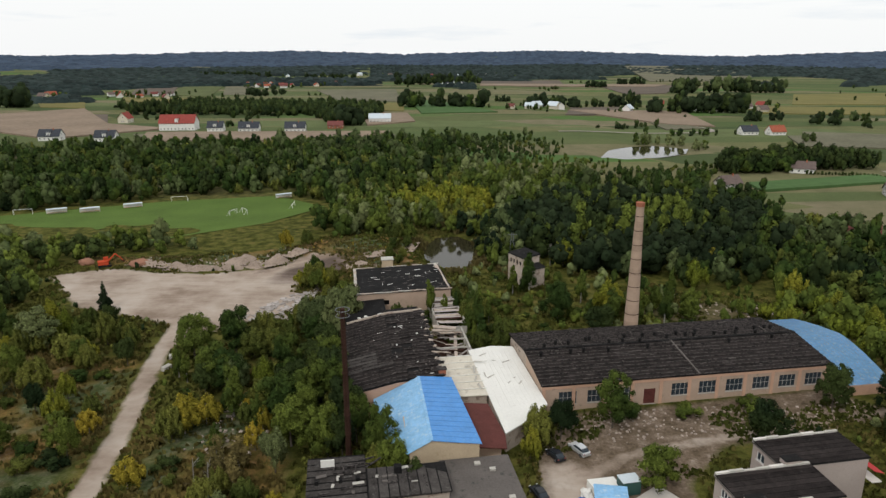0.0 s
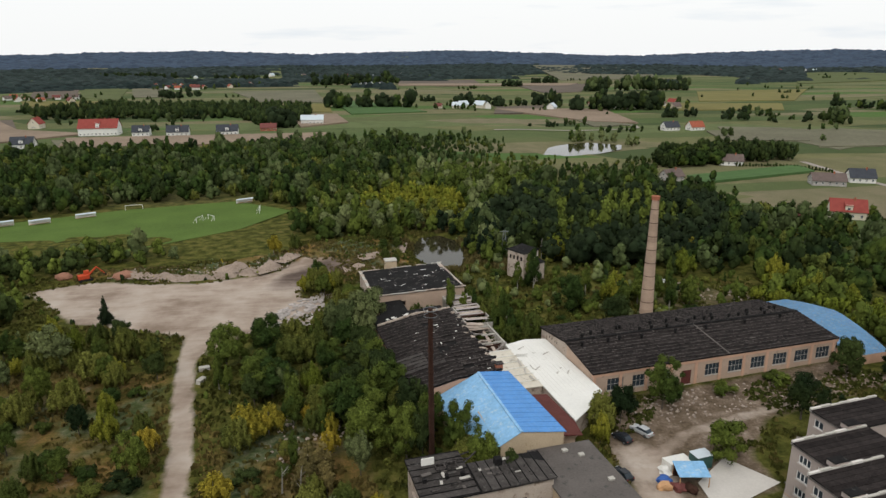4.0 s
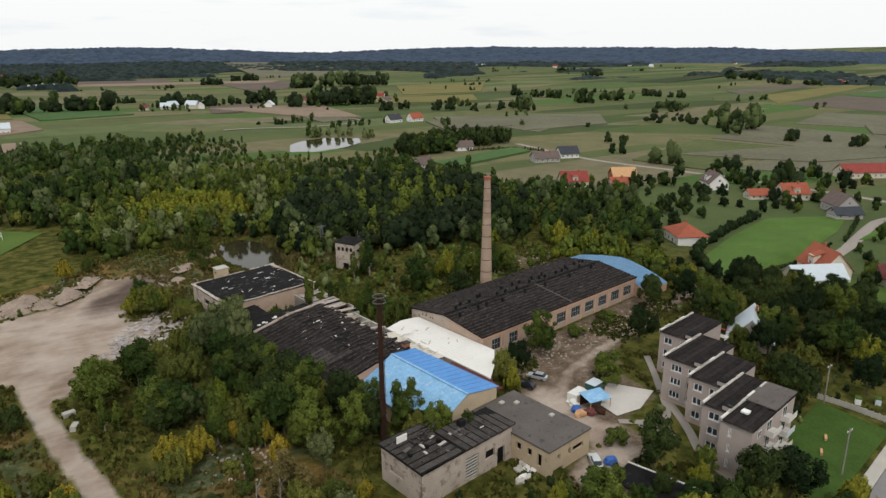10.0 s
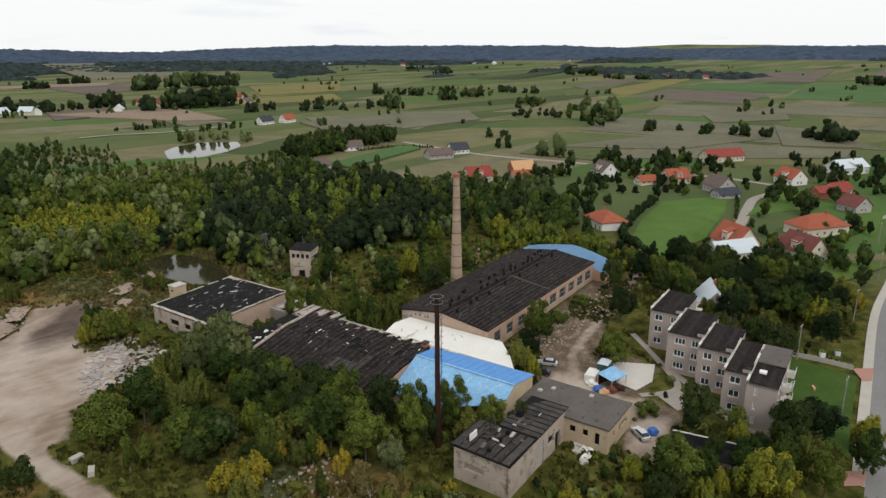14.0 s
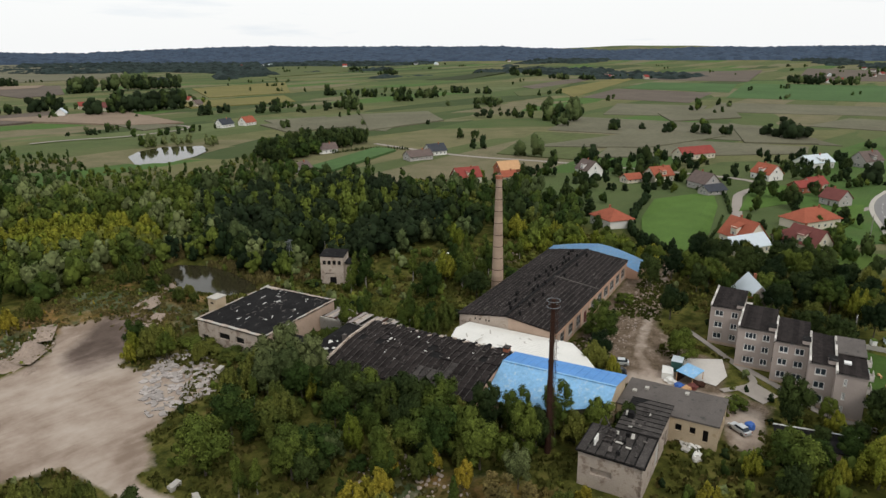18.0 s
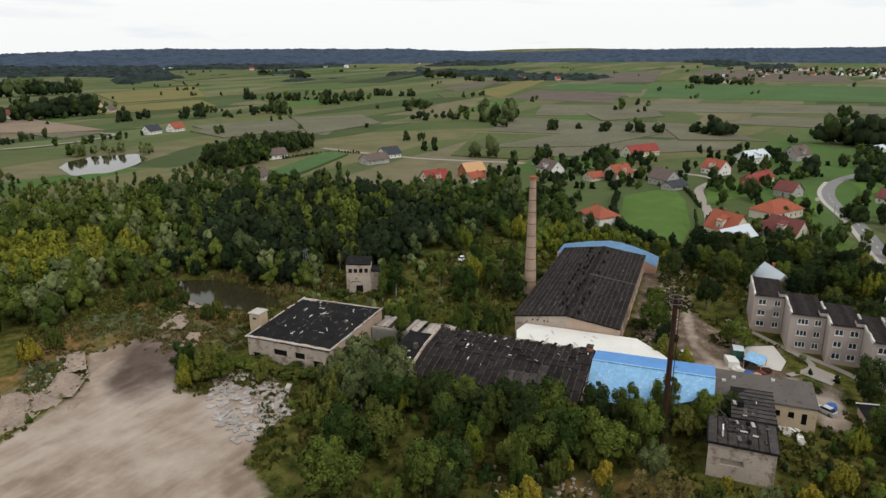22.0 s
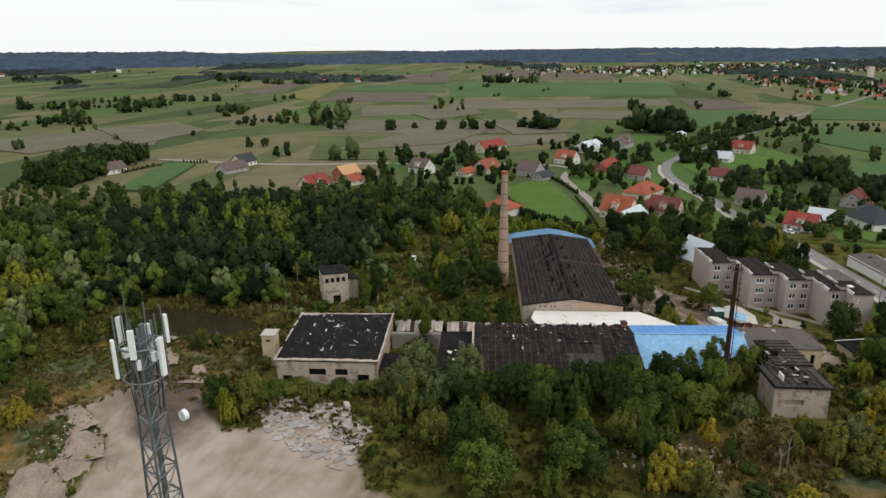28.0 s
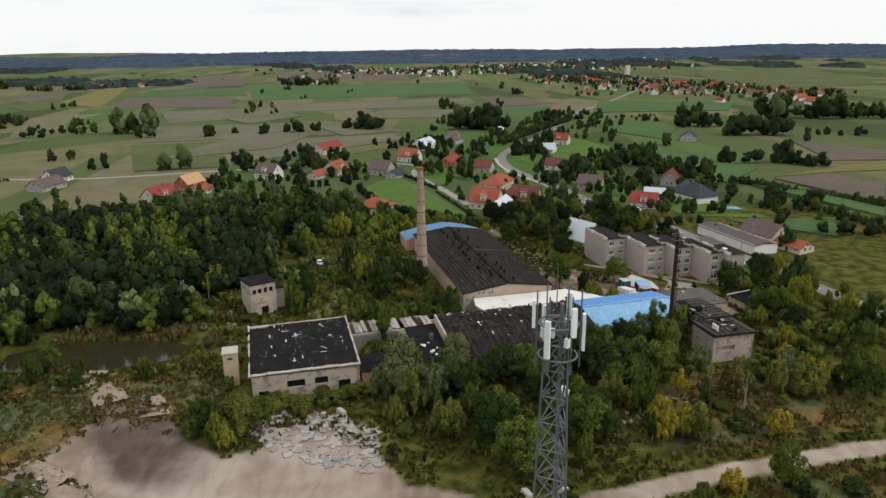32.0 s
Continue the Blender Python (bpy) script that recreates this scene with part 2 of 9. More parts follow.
M["leaf_tan"] = leaf_mat("leaf_tan", (0.105, 0.088, 0.034), (0.15, 0.118, 0.044), 0.4)
M["leaf_conifer"] = leaf_mat("leaf_conifer", (0.012, 0.021, 0.01), (0.026, 0.038, 0.016))
M["leaf_deep"] = leaf_mat("leaf_deep", (0.008, 0.015, 0.007), (0.020, 0.030, 0.013), 0.4)
# aerial haze over the distant woods is mixed into this leaf colour
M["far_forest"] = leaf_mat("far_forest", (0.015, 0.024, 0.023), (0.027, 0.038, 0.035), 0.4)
# blue cast of distance haze is put into the ridge's base colour
M["hazy_ridge"] = leaf_mat("hazy_ridge", (0.034, 0.052, 0.080), (0.048, 0.068, 0.100), 0.2)
M["grass_dry"] = leaf_mat("grass_dry", (0.135, 0.105, 0.036), (0.09, 0.084, 0.025), 0.4)
M["grass_green"] = leaf_mat("grass_green", (0.042, 0.054, 0.012), (0.075, 0.078, 0.019))
M["stone"] = mat("rubble_stone", (0.33, 0.275, 0.235), 0.95, 0.3, 0.6, 6, 0.4, obj_random=0.5)
M["car_silver"] = mat("silver_paint", (0.55, 0.57, 0.58), 0.3, 0.04, bump=0, metal=0.5)
M["car_white"] = mat("white_car_paint", (0.75, 0.76, 0.76), 0.3, 0.04, bump=0)
M["car_black"] = mat("black_car_paint", (0.02, 0.022, 0.026), 0.25, 0.1, bump=0)
M["rubber"] = mat("rubber", (0.02, 0.02, 0.02), 0.9, 0.2)
M["orange_paint"] = mat("orange_machine_paint", (0.45, 0.07, 0.03), 0.6, 0.2)
M["tarp_blue"] = mat("blue_tarpaulin", (0.05, 0.12, 0.36), 0.6, 0.25, 0.8, 4, 0.5)

# still water, with a faint ripple
wm = bpy.data.materials.new("pond_water")
wm.use_nodes = True
wb = wm.node_tree.nodes["Principled BSDF"]
wb.inputs["Base Color"].default_value, wb.inputs["Roughness"].default_value = (0.030, 0.027, 0.014, 1), 0.06
wb.inputs["Specular IOR Level"].default_value = 0.2
wno2, wbp = wm.node_tree.nodes.new("ShaderNodeTexNoise"), wm.node_tree.nodes.new("ShaderNodeBump")
wno2.inputs["Scale"].default_value = 60
wbp.inputs["Strength"].default_value, wbp.inputs["Distance"].default_value = 0.25, 0.03
wm.node_tree.links.new(wno2.outputs[0], wbp.inputs["Height"])
wm.node_tree.links.new(wbp.outputs[0], wb.inputs["Normal"])
M["water"] = wm


# ---- building blocks ----
def part(name, bm, material, parent=None, label=""):
    """Links a bmesh, or (vertices, faces), as one mesh object under a thing or a part."""
    me = bpy.data.meshes.new(name)
    if isinstance(bm, tuple):
        me.from_pydata(bm[0], [], bm[1])
    else:
        bm.to_mesh(me)
        bm.free()
    me.materials.append(material)
    ob = new(name, me)
    ob.parent = parent
    if label:
        tagged(ob, label)
    return ob


def shared(name, me, parent, m=None):
    """An object of its own on a mesh that alike pieces share."""
    ob = new(name, me)
    ob.parent = parent
    if m is not None:
        ob.matrix_basis = m
    return ob


def thing(name, m, label, category, group="", kind=""):
    ob = new(name)
    ob.empty_display_size = 0.5
    ob.matrix_basis = m
    return tagged(ob, label, category, group, kind)


def prism(bm, poly, z0, z1):
    """An upright prism over a polygon; z1 may be a function of (x, y)."""
    top = z1 if callable(z1) else (lambda x, y: z1)
    lo = [bm.verts.new((x, y, z0)) for x, y in poly]
    hi = [bm.verts.new((x, y, top(x, y))) for x, y in poly]
    n = len(poly)
    bm.faces.new(lo[::-1])
    bm.faces.new(hi)
    for i in range(n):
        bm.faces.new((lo[i], lo[(i + 1) % n], hi[(i + 1) % n], hi[i]))
    return bm


def box(bm, x0, x1, y0, y1, z0, z1):
    return prism(bm, [(x0, y0), (x1, y0), (x1, y1), (x0, y1)], z0, z1)


def boxes(*dims):
    bm = bmesh.new()
    for d in dims:
        box(bm, *d)
    return bm


def sheet(pts, thick):
    """A slab of even thickness under a surface polygon given by 3D points."""
    bm = bmesh.new()
    a = [bm.verts.new(p) for p in pts]
    b = [bm.verts.new((p[0], p[1], p[2] - thick)) for p in pts]
    n = len(pts)
    bm.faces.new(a)
    bm.faces.new(b[::-1])
    for i in range(n):
        bm.faces.new((a[i], b[i], b[(i + 1) % n], a[(i + 1) % n]))
    bmesh.ops.recalc_face_normals(bm, faces=bm.faces)
    return bm


def tube(bm, p, q, r0, r1, sides=8, caps=True):
    p, q = Vector(p), Vector(q)
    d = (q - p).normalized()
    s = d.cross(Vector((0, 0, 1)) if abs(d.z) < 0.95 else Vector((1, 0, 0))).normalized()
    t = d.cross(s)
    rings = []
    for c, r in ((p, r0), (q, r1)):
        rings.append([bm.verts.new(c + r * (math.cos(2 * math.pi * i / sides) * s + math.sin(2 * math.pi * i / sides) * t)) for i in range(sides)])
    for i in range(sides):
        bm.faces.new((rings[0][i], rings[0][(i + 1) % sides], rings[1][(i + 1) % sides], rings[1][i]))
    if caps:
        bm.faces.new(rings[0][::-1])
        bm.faces.new(rings[1])
    return bm


def ring(r, z, t, n=20, k=6):
    """A closed round rail of radius r at height z."""
    bm = bmesh.new()
    hoops = []
    for i in range(n):
        a = math.tau * i / n
        hoops.append([bm.verts.new(((r + t * math.cos(math.tau * j / k)) * math.cos(a), (r + t * math.cos(math.tau * j / k)) * math.sin(a), z + t * math.sin(math.tau * j / k))) for j in range(k)])
    for i in range(n):
        for j in range(k):
            p, q = hoops[i], hoops[(i + 1) % n]
            bm.faces.new((p[j], q[j], q[(j + 1) % k], p[(j + 1) % k]))
    return bm


def smooth(a, b, v):
    t = min(1.0, max(0.0, (v - a) / (b - a)))
    return t * t * (3 - 2 * t)


def inside(x, y, poly):
    hit, n = False, len(poly)
    for i in range(n):
        (x0, y0), (x1, y1) = poly[i], poly[i - 1]
        if (y0 > y) != (y1 > y) and x < (x1 - x0) * (y - y0) / (y1 - y0) + x0:
            hit = not hit
    return hit


def edge_distance(x, y, poly):
    """Metres to the outline of a polygon, positive inside."""
    best, n = 1e9, len(poly)
    for i in range(n):
        (x0, y0), (x1, y1) = poly[i], poly[i - 1]
        dx, dy = x1 - x0, y1 - y0
        t = max(0, min(1, ((x - x0) * dx + (y - y0) * dy) / (dx * dx + dy * dy + 1e-9)))
        best = min(best, math.hypot(x - x0 - t * dx, y - y0 - t * dy))
    return best if inside(x, y, poly) else -best


def line_distance(x, y, pts):
    best = 1e9
    for (x0, y0), (x1, y1) in zip(pts, pts[1:]):
        dx, dy = x1 - x0, y1 - y0
        t = max(0, min(1, ((x - x0) * dx + (y - y0) * dy) / (dx * dx + dy * dy + 1e-9)))
        best = min(best, math.hypot(x - x0 - t * dx, y - y0 - t * dy))
    return best


def wobble(x, y, s, seed=0.0):
    return noise.noise(Vector((x * s, y * s, seed)))


# ---- the lie of the land ----
SAND = [(-122, 196), (-100, 170), (-84, 164), (-70, 158), (-67, 146), (-60, 146), (-56, 156), (-48, 160), (-40, 168), (-36, 176), (-43, 181), (-45, 187), (-40, 194), (-34, 202),
        (-36, 212), (-44, 217), (-52, 206), (-60, 202), (-75, 198), (-90, 199), (-107, 203)]
DIRT_ROAD = [(-66, 165), (-66.5, 152), (-65, 138), (-62, 122), (-58.5, 106), (-56.5, 92), (-54.5, 76), (-52, 50), (-50, 10), (-48, -60)]
RUBBLE = [(-28, 181), (-33, 168), (-39, 161), (-54, 160), (-50, 168), (-45, 178), (-38, 184)]
MUD = [(-26, 210), (-30, 203), (-35, 194), (-43, 188), (-56, 184), (-54, 194), (-50, 203), (-38, 211)]
YARD = [(18, 113), (46, 118), (77, 124), (84, 114), (48, 103), (38, 92), (38, 83), (24, 80), (24, 70), (4, 69), (6, 74), (15, 76), (15, 94), (16, 104)]
PALE_YARD = [(15, 98), (22, 99), (26, 92), (22, 84), (24, 79), (20, 70), (4, 67), (4, 73), (14, 77), (15, 90)]
TRACK = [(20, 92), (30, 100), (50, 106), (80, 114), (110, 122)]
POND = [(-8, 219), (-3, 207), (4, 204), (8, 211), (10, 226), (9, 238), (4, 246), (-4, 244), (-8, 231)]
FAR_POND = [(106, 468), (122, 458), (150, 470), (172, 488), (182, 512), (160, 530), (136, 522), (120, 505)]
BANK = [(-44, 236), (-30, 242), (-10, 236), (-8, 215), (-6, 200), (-16, 193), (-30, 190), (-44, 206), (-60, 206), (-95, 202), (-120, 206), (-118, 214), (-80, 216), (-55, 226)]
PITCH = [(-200, 180), (-156, 210), (-112, 232), (-73, 266), (-56, 303), (-85, 330), (-133, 317), (-205, 272), (-260, 230)]


def ground_z(x, y):
    return -max(5 * smooth(90, 170, x), 3 * smooth(230, 330, y))


def land(x, y):
    """Height of the ground sheet: the plain, spoil heaps by the sand, hollows of the ponds, and low wooded ridges far off."""
    z = ground_z(x, y)
    r = math.hypot(x, y)
    if -135 < x < 0 and 185 < y < 250:
        e = edge_distance(x, y, BANK)
        if e > -3:
            z += smooth(-3, 8, e) * (1.6 + 1.6 * wobble(x, y, 0.11, 3) + 0.9 * wobble(x, y, 0.3, 9) + 0.45 * wobble(x, y, 0.75, 2))
    if -20 < x < 25 and 195 < y < 262:
        z -= 2.2 * smooth(-4, 2.5, edge_distance(x, y, POND))
    if 90 < x < 200 and 440 < y < 545:
        z += (-5.4 - z) * smooth(-6, 2, edge_distance(x, y, FAR_POND))
    if r > 900:
        z += smooth(1700, 4300, r) * (50 + 30 * wobble(x, y, 0.0009, 5) + 7 * wobble(x, y, 0.004, 7))
    elif r < 420:
        z += 0.25 * wobble(x, y, 0.09, 1)
    return z


# ---- the ground sheet ----
def ground_material():
    m = bpy.data.materials.new("ground_cover")
    m.use_nodes = True
    n, l = m.node_tree.nodes, m.node_tree.links
    b = n["Principled BSDF"]
    b.inputs["Roughness"].default_value = 0.95
    b.inputs["Specular IOR Level"].default_value = 0.02
    geo = n.new("ShaderNodeNewGeometry")

    def tex(scale, detail=5, rough=0.6):
        t = n.new("ShaderNodeTexNoise")
        t.inputs["Scale"].default_value, t.inputs["Detail"].default_value, t.inputs["Roughness"].default_value = scale, detail, rough
        l.new(geo.outputs["Position"], t.inputs["Vector"])
        return t.outputs[0]

    def ramp(v, *stops):
        r = n.new("ShaderNodeValToRGB")
        while len(r.color_ramp.elements) < len(stops):
            r.color_ramp.elements.new(0.5)
        for e, (p, c) in zip(r.color_ramp.elements, stops):
            e.position, e.color = p, (*c, 1)
        l.new(v, r.inputs[0])
        return r.outputs[0]

    def mix(f, a, c):
        x = n.new("ShaderNodeMix")
        x.data_type = "RGBA"
        l.new(f, x.inputs[0])
        l.new(a, x.inputs[6])
        l.new(c, x.inputs[7])
        return x.outputs[2]

    def gate(channel, v, width=0.18):
        """A cover's share, its edge broken up by noise."""
        s = n.new("ShaderNodeMath")
        s.operation = "MULTIPLY_ADD"
        s.inputs[1].default_value, s.inputs[2].default_value = 0.7, -0.35
        l.new(v, s.inputs[0])
        a = n.new("ShaderNodeMath")
        l.new(channel, a.inputs[0])
        l.new(s.outputs[0], a.inputs[1])
        r = n.new("ShaderNodeMapRange")
        r.inputs[1].default_value, r.inputs[2].default_value = 0.5 - width, 0.5 + width
        l.new(a.outputs[0], r.inputs[0])
        return r.outputs[0]

    cover = n.new("ShaderNodeAttribute")
    cover.attribute_name = "cover"
    sep = n.new("ShaderNodeSeparateColor")
    l.new(cover.outputs["Color"], sep.inputs[0])
    fine, mid, large = tex(2.2), tex(0.28, 6), tex(0.04, 4)
    grass = ramp(mid, (0.30, (0.018, 0.025, 0.007)), (0.45, (0.052, 0.056, 0.013)), (0.57, (0.092, 0.090, 0.023)), (0.72, (0.135, 0.106, 0.038)))
    # parcels of the plain: long narrow strips, each with its own crop
    strips = n.new("ShaderNodeMapping")
    strips.inputs["Rotation"].default_value = (0, 0, radians(-14))
    strips.inputs["Scale"].default_value = (0.0042, 0.017, 0.0)
    l.new(geo.outputs["Position"], strips.inputs["Vector"])
    parcel = n.new("ShaderNodeTexVoronoi")
    parcel.distance = "CHEBYCHEV"
    parcel.inputs["Scale"].default_value, parcel.inputs["Randomness"].default_value = 1.0, 0.8
    l.new(strips.outputs[0], parcel.inputs["Vector"])
    psep = n.new("ShaderNodeSeparateColor")
    l.new(parcel.outputs["Color"], psep.inputs[0])
    crop = ramp(psep.outputs[0], (0.0, (0.050, 0.070, 0.030)), (0.20, (0.078, 0.108, 0.042)), (0.42, (0.103, 0.117, 0.052)), (0.60, (0.148, 0.140, 0.068)), (0.78, (0.172, 0.148, 0.096)), (0.92, (0.070, 0.128, 0.036)))
    weeds = ramp(tex(0.016, 8, 0.66), (0.34, (0.042, 0.056, 0.026)), (0.50, (0.076, 0.092, 0.040)), (0.66, (0.110, 0.110, 0.054)))
    half = n.new("ShaderNodeMapRange")
    half.inputs[1].default_value, half.inputs[2].default_value = 0.40, 0.60
    half.inputs[3].default_value, half.inputs[4].default_value = 0.02, 0.40
    l.new(tex(0.05, 6, 0.6), half.inputs[0])
    plain = mix(half.outputs[0], crop, weeds)
    drag = n.new("ShaderNodeMapping")
    drag.inputs["Rotation"].default_value, drag.inputs["Scale"].default_value = (0, 0, radians(35)), (0.12, 0.5, 1)
    l.new(geo.outputs["Position"], drag.inputs["Vector"])
    streak = n.new("ShaderNodeTexNoise")
    streak.inputs["Scale"].default_value, streak.inputs["Detail"].default_value, streak.inputs["Distortion"].default_value = 0.5, 7, 1.6
    l.new(drag.outputs[0], streak.inputs["Vector"])
    smix = n.new("ShaderNodeMath")
    smix.operation = "MULTIPLY_ADD"
    smix.inputs[1].default_value = 0.22
    l.new(streak.outputs[0], smix.inputs[0])
    shalf = n.new("ShaderNodeMath")
    shalf.operation = "MULTIPLY"
    shalf.inputs[1].default_value = 0.82
    l.new(tex(0.06, 7, 0.62), shalf.inputs[0])
    l.new(shalf.outputs[0], smix.inputs[2])
    sand = ramp(smix.outputs[0], (0.38, (0.205, 0.155, 0.120)), (0.48, (0.295, 0.236, 0.190)), (0.56, (0.360, 0.300, 0.248)), (0.68, (0.42, 0.362, 0.31)))
    dirt = ramp(tex(0.30, 12, 0.78), (0.30, (0.045, 0.038, 0.022)), (0.44, (0.105, 0.078, 0.053)), (0.56, (0.17, 0.130, 0.097)), (0.66, (0.28, 0.23, 0.19)), (0.74, (0.40, 0.36, 0.31)))
    rust = ramp(tex(0.22, 7, 0.7), (0.32, (0.045, 0.050, 0.014)), (0.44, (0.110, 0.084, 0.025)), (0.55, (0.200, 0.120, 0.046)), (0.68, (0.28, 0.20, 0.14)))
    herbs = ramp(tex(0.5, 7, 0.7), (0.34, (0.026, 0.042, 0.015)), (0.47, (0.062, 0.078, 0.034)), (0.58, (0.100, 0.108, 0.062)), (0.70, (0.19, 0.17, 0.12)))
    broad = n.new("ShaderNodeMapRange")
    broad.inputs[1].default_value, broad.inputs[2].default_value = 0.44, 0.54
    l.new(tex(0.055, 3), broad.inputs[0])
    heath = mix(broad.outputs[0], rust, herbs)
    far = n.new("ShaderNodeAttribute")
    far.attribute_name = "far"
    col = mix(far.outputs["Fac"], grass, plain)
    col = mix(gate(sep.outputs["Blue"], mid), col, heath)
    col = mix(gate(sep.outputs["Green"], mid), col, dirt)
    speck = n.new("ShaderNodeMapRange")
    speck.inputs[1].default_value, speck.inputs[2].default_value = 0.25, 0.75
    speck.inputs[3].default_value, speck.inputs[4].default_value = 0.72, 1.28
    l.new(fine, speck.inputs[0])
    sc = n.new("ShaderNodeVectorMath")
    sc.operation = "SCALE"
    l.new(col, sc.inputs[0])
    l.new(speck.outputs[0], sc.inputs["Scale"])
    wet = n.new("ShaderNodeAttribute")
    wet.attribute_name = "mud"
    earth = ramp(smix.outputs[0], (0.36, (0.060, 0.045, 0.036)), (0.50, (0.105, 0.080, 0.066)), (0.62, (0.20, 0.155, 0.13)))
    col = mix(gate(sep.outputs["Red"], tex(0.35, 6, 0.65)), sc.outputs[0], sand)
    l.new(mix(gate(wet.outputs["Fac"], tex(0.16, 7, 0.7), 0.3), col, earth), b.inputs["Base Color"])
    bp = n.new("ShaderNodeBump")
    bp.inputs["Strength"].default_value, bp.inputs["Distance"].default_value = 0.6, 0.25
    l.new(mid, bp.inputs["Height"])
    l.new(bp.outputs[0], b.inputs["Normal"])
    return m


def steps(lo, hi, near0, near1, fine, coarse, grow):
    """Grid lines: fine between near0 and near1, coarse outside, widening towards lo and hi."""
    out = list(np.arange(near0, near1 + fine / 2, fine))
    s, v = coarse, out[-1]
    while v < hi:
        v += s
        out.append(v)
        if v > 520:
            s *= grow
    s, v = coarse, near0
    while v > lo:
        v -= s
        out.insert(0, v)
        if v < -420:
            s *= grow
    return out


DRY_WEST = [(-104, 146), (-66, 140), (-60, 100), (-55, 45), (-118, 45)]
DRY_EAST = [(-55, 112), (-40, 116), (-26, 106), (-24, 80), (-48, 66)]
GX, GY = steps(-4600, 4600, -130, 88, 1.6, 7, 1.13), steps(-2600, 4600, 62, 262, 1.6, 7, 1.13)
gv, gcov, gfar, gmud = [], [], [], []
for gy in GY:
    for gx in GX:
        gv.append((gx, gy, land(gx, gy)))
        r_, g_, b_, mud = 0.0, 0.0, 0.0, 0.0
        if -140 < gx < 125 and 40 < gy < 270:
            e1 = edge_distance(gx, gy, SAND)
            r_ = smooth(-3, 3, e1)
            r_ = max(r_, 0.9 * smooth(3.2, 1.0, line_distance(gx, gy, DIRT_ROAD)) if -75 < gx < -40 else 0)
            g_ = max(smooth(-3, 3, edge_distance(gx, gy, YARD)), smooth(-3, 3, edge_distance(gx, gy, RUBBLE)))
            g_ = max(g_, 0.75 * smooth(3.5, 1.2, line_distance(gx, gy, TRACK)))
            b_ = 0.85 * smooth(-5, 5, edge_distance(gx, gy, BANK))
            r_ = max(r_, 0.68 * smooth(-2, 2, edge_distance(gx, gy, PALE_YARD)))
            mud = smooth(-3.5, 3.5, edge_distance(gx, gy, MUD)) * (0.25 + 0.75 * smooth(184, 200, gy))
            r_ = max(r_, 0.58 * smooth(-2, 3, edge_distance(gx, gy, RUBBLE)))
            r_ = max(r_, 0.56 * smooth(2.4, 0.6, line_distance(gx, gy, TRACK)))
            b_ = max(b_, 0.62 * smooth(-4, 6, edge_distance(gx, gy, DRY_WEST)), 0.72 * smooth(-4, 6, edge_distance(gx, gy, DRY_EAST)))
            if 40 < gx < 100 and 146 < gy < 182:
                g_ = max(g_, 0.50 * smooth(26, 8, math.hypot((gx - 68) * 0.8, (gy - 166) * 1.6)))
        elif gy <= 40 and -75 < gx < -40:
            r_ = 0.9 * smooth(3.2, 1.0, line_distance(gx, gy, DIRT_ROAD))
        gcov.append((r_, g_, b_, 1.0))
        gmud.append(mud)
        gfar.append(max(smooth(110, 170, gx), smooth(300, 420, gy), smooth(-180, -260, gx)))
nx = len(GX)
gf = [(j * nx + i, j * nx + i + 1, (j + 1) * nx + i + 1, (j + 1) * nx + i) for j in range(len(GY) - 1) for i in range(nx - 1)]
ground = part("ground", (gv, gf), ground_material())
tagged(ground, "grassy plain with bare sand, dirt yard and dry heath", "ground", kind="structure")
for poly in ground.data.polygons:
    poly.use_smooth = True
ca = ground.data.attributes.new("cover", "FLOAT_COLOR", "POINT")
ca.data.foreach_set("color", np.array(gcov, dtype=np.float32).ravel())
ma = ground.data.attributes.new("mud", "FLOAT", "POINT")
ma.data.foreach_set("value", np.array(gmud, dtype=np.float32))
fa = ground.data.attributes.new("far", "FLOAT", "POINT")
fa.data.foreach_set("value", np.array(gfar, dtype=np.float32))


def flat_sheet(name, poly, material, label, category, lift=0.12, z=None):
    """A thin cover that lies on the plain, such as a field, a lawn or a water surface."""
    zz = [(ground_z(x, y) + lift if z is None else z) for x, y in poly]
    ob = part(name, sheet([(x, y, h) for (x, y), h in zip(poly, zz)], 0.05), material)
    return tagged(ob, label, category, kind="structure")


def ribbon(name, pts, w0, w1, material, label, category, lift=0.1, thick=0.12):
    """A strip along a line, from w0 to the left to w1 to the right of it."""
    pts = smooth_line(pts, 6)
    va, vb = [], []
    for i, (x, y) in enumerate(pts):
        (ax, ay), (bx, by) = pts[max(0, i - 1)], pts[min(len(pts) - 1, i + 1)]
        d = math.hypot(bx - ax, by - ay)
        nx_, ny_ = -(by - ay) / d, (bx - ax) / d
        va.append((x + nx_ * w0, y + ny_ * w0, ground_z(x, y) + lift))
        vb.append((x + nx_ * w1, y + ny_ * w1, ground_z(x, y) + lift))
    n = len(pts)
    low = [(x, y, z - thick) for x, y, z in va + vb]
    f = [(i, n + i, n + i + 1, i + 1) for i in range(n - 1)]
    f += [(i, i + 1, 2 * n + i + 1, 2 * n + i) for i in range(n - 1)]
    f += [(n + i + 1, n + i, 3 * n + i, 3 * n + i + 1) for i in range(n - 1)]
    ob = part(name, (va + vb + low, f), material)
    return tagged(ob, label, category, kind="structure") if label else ob


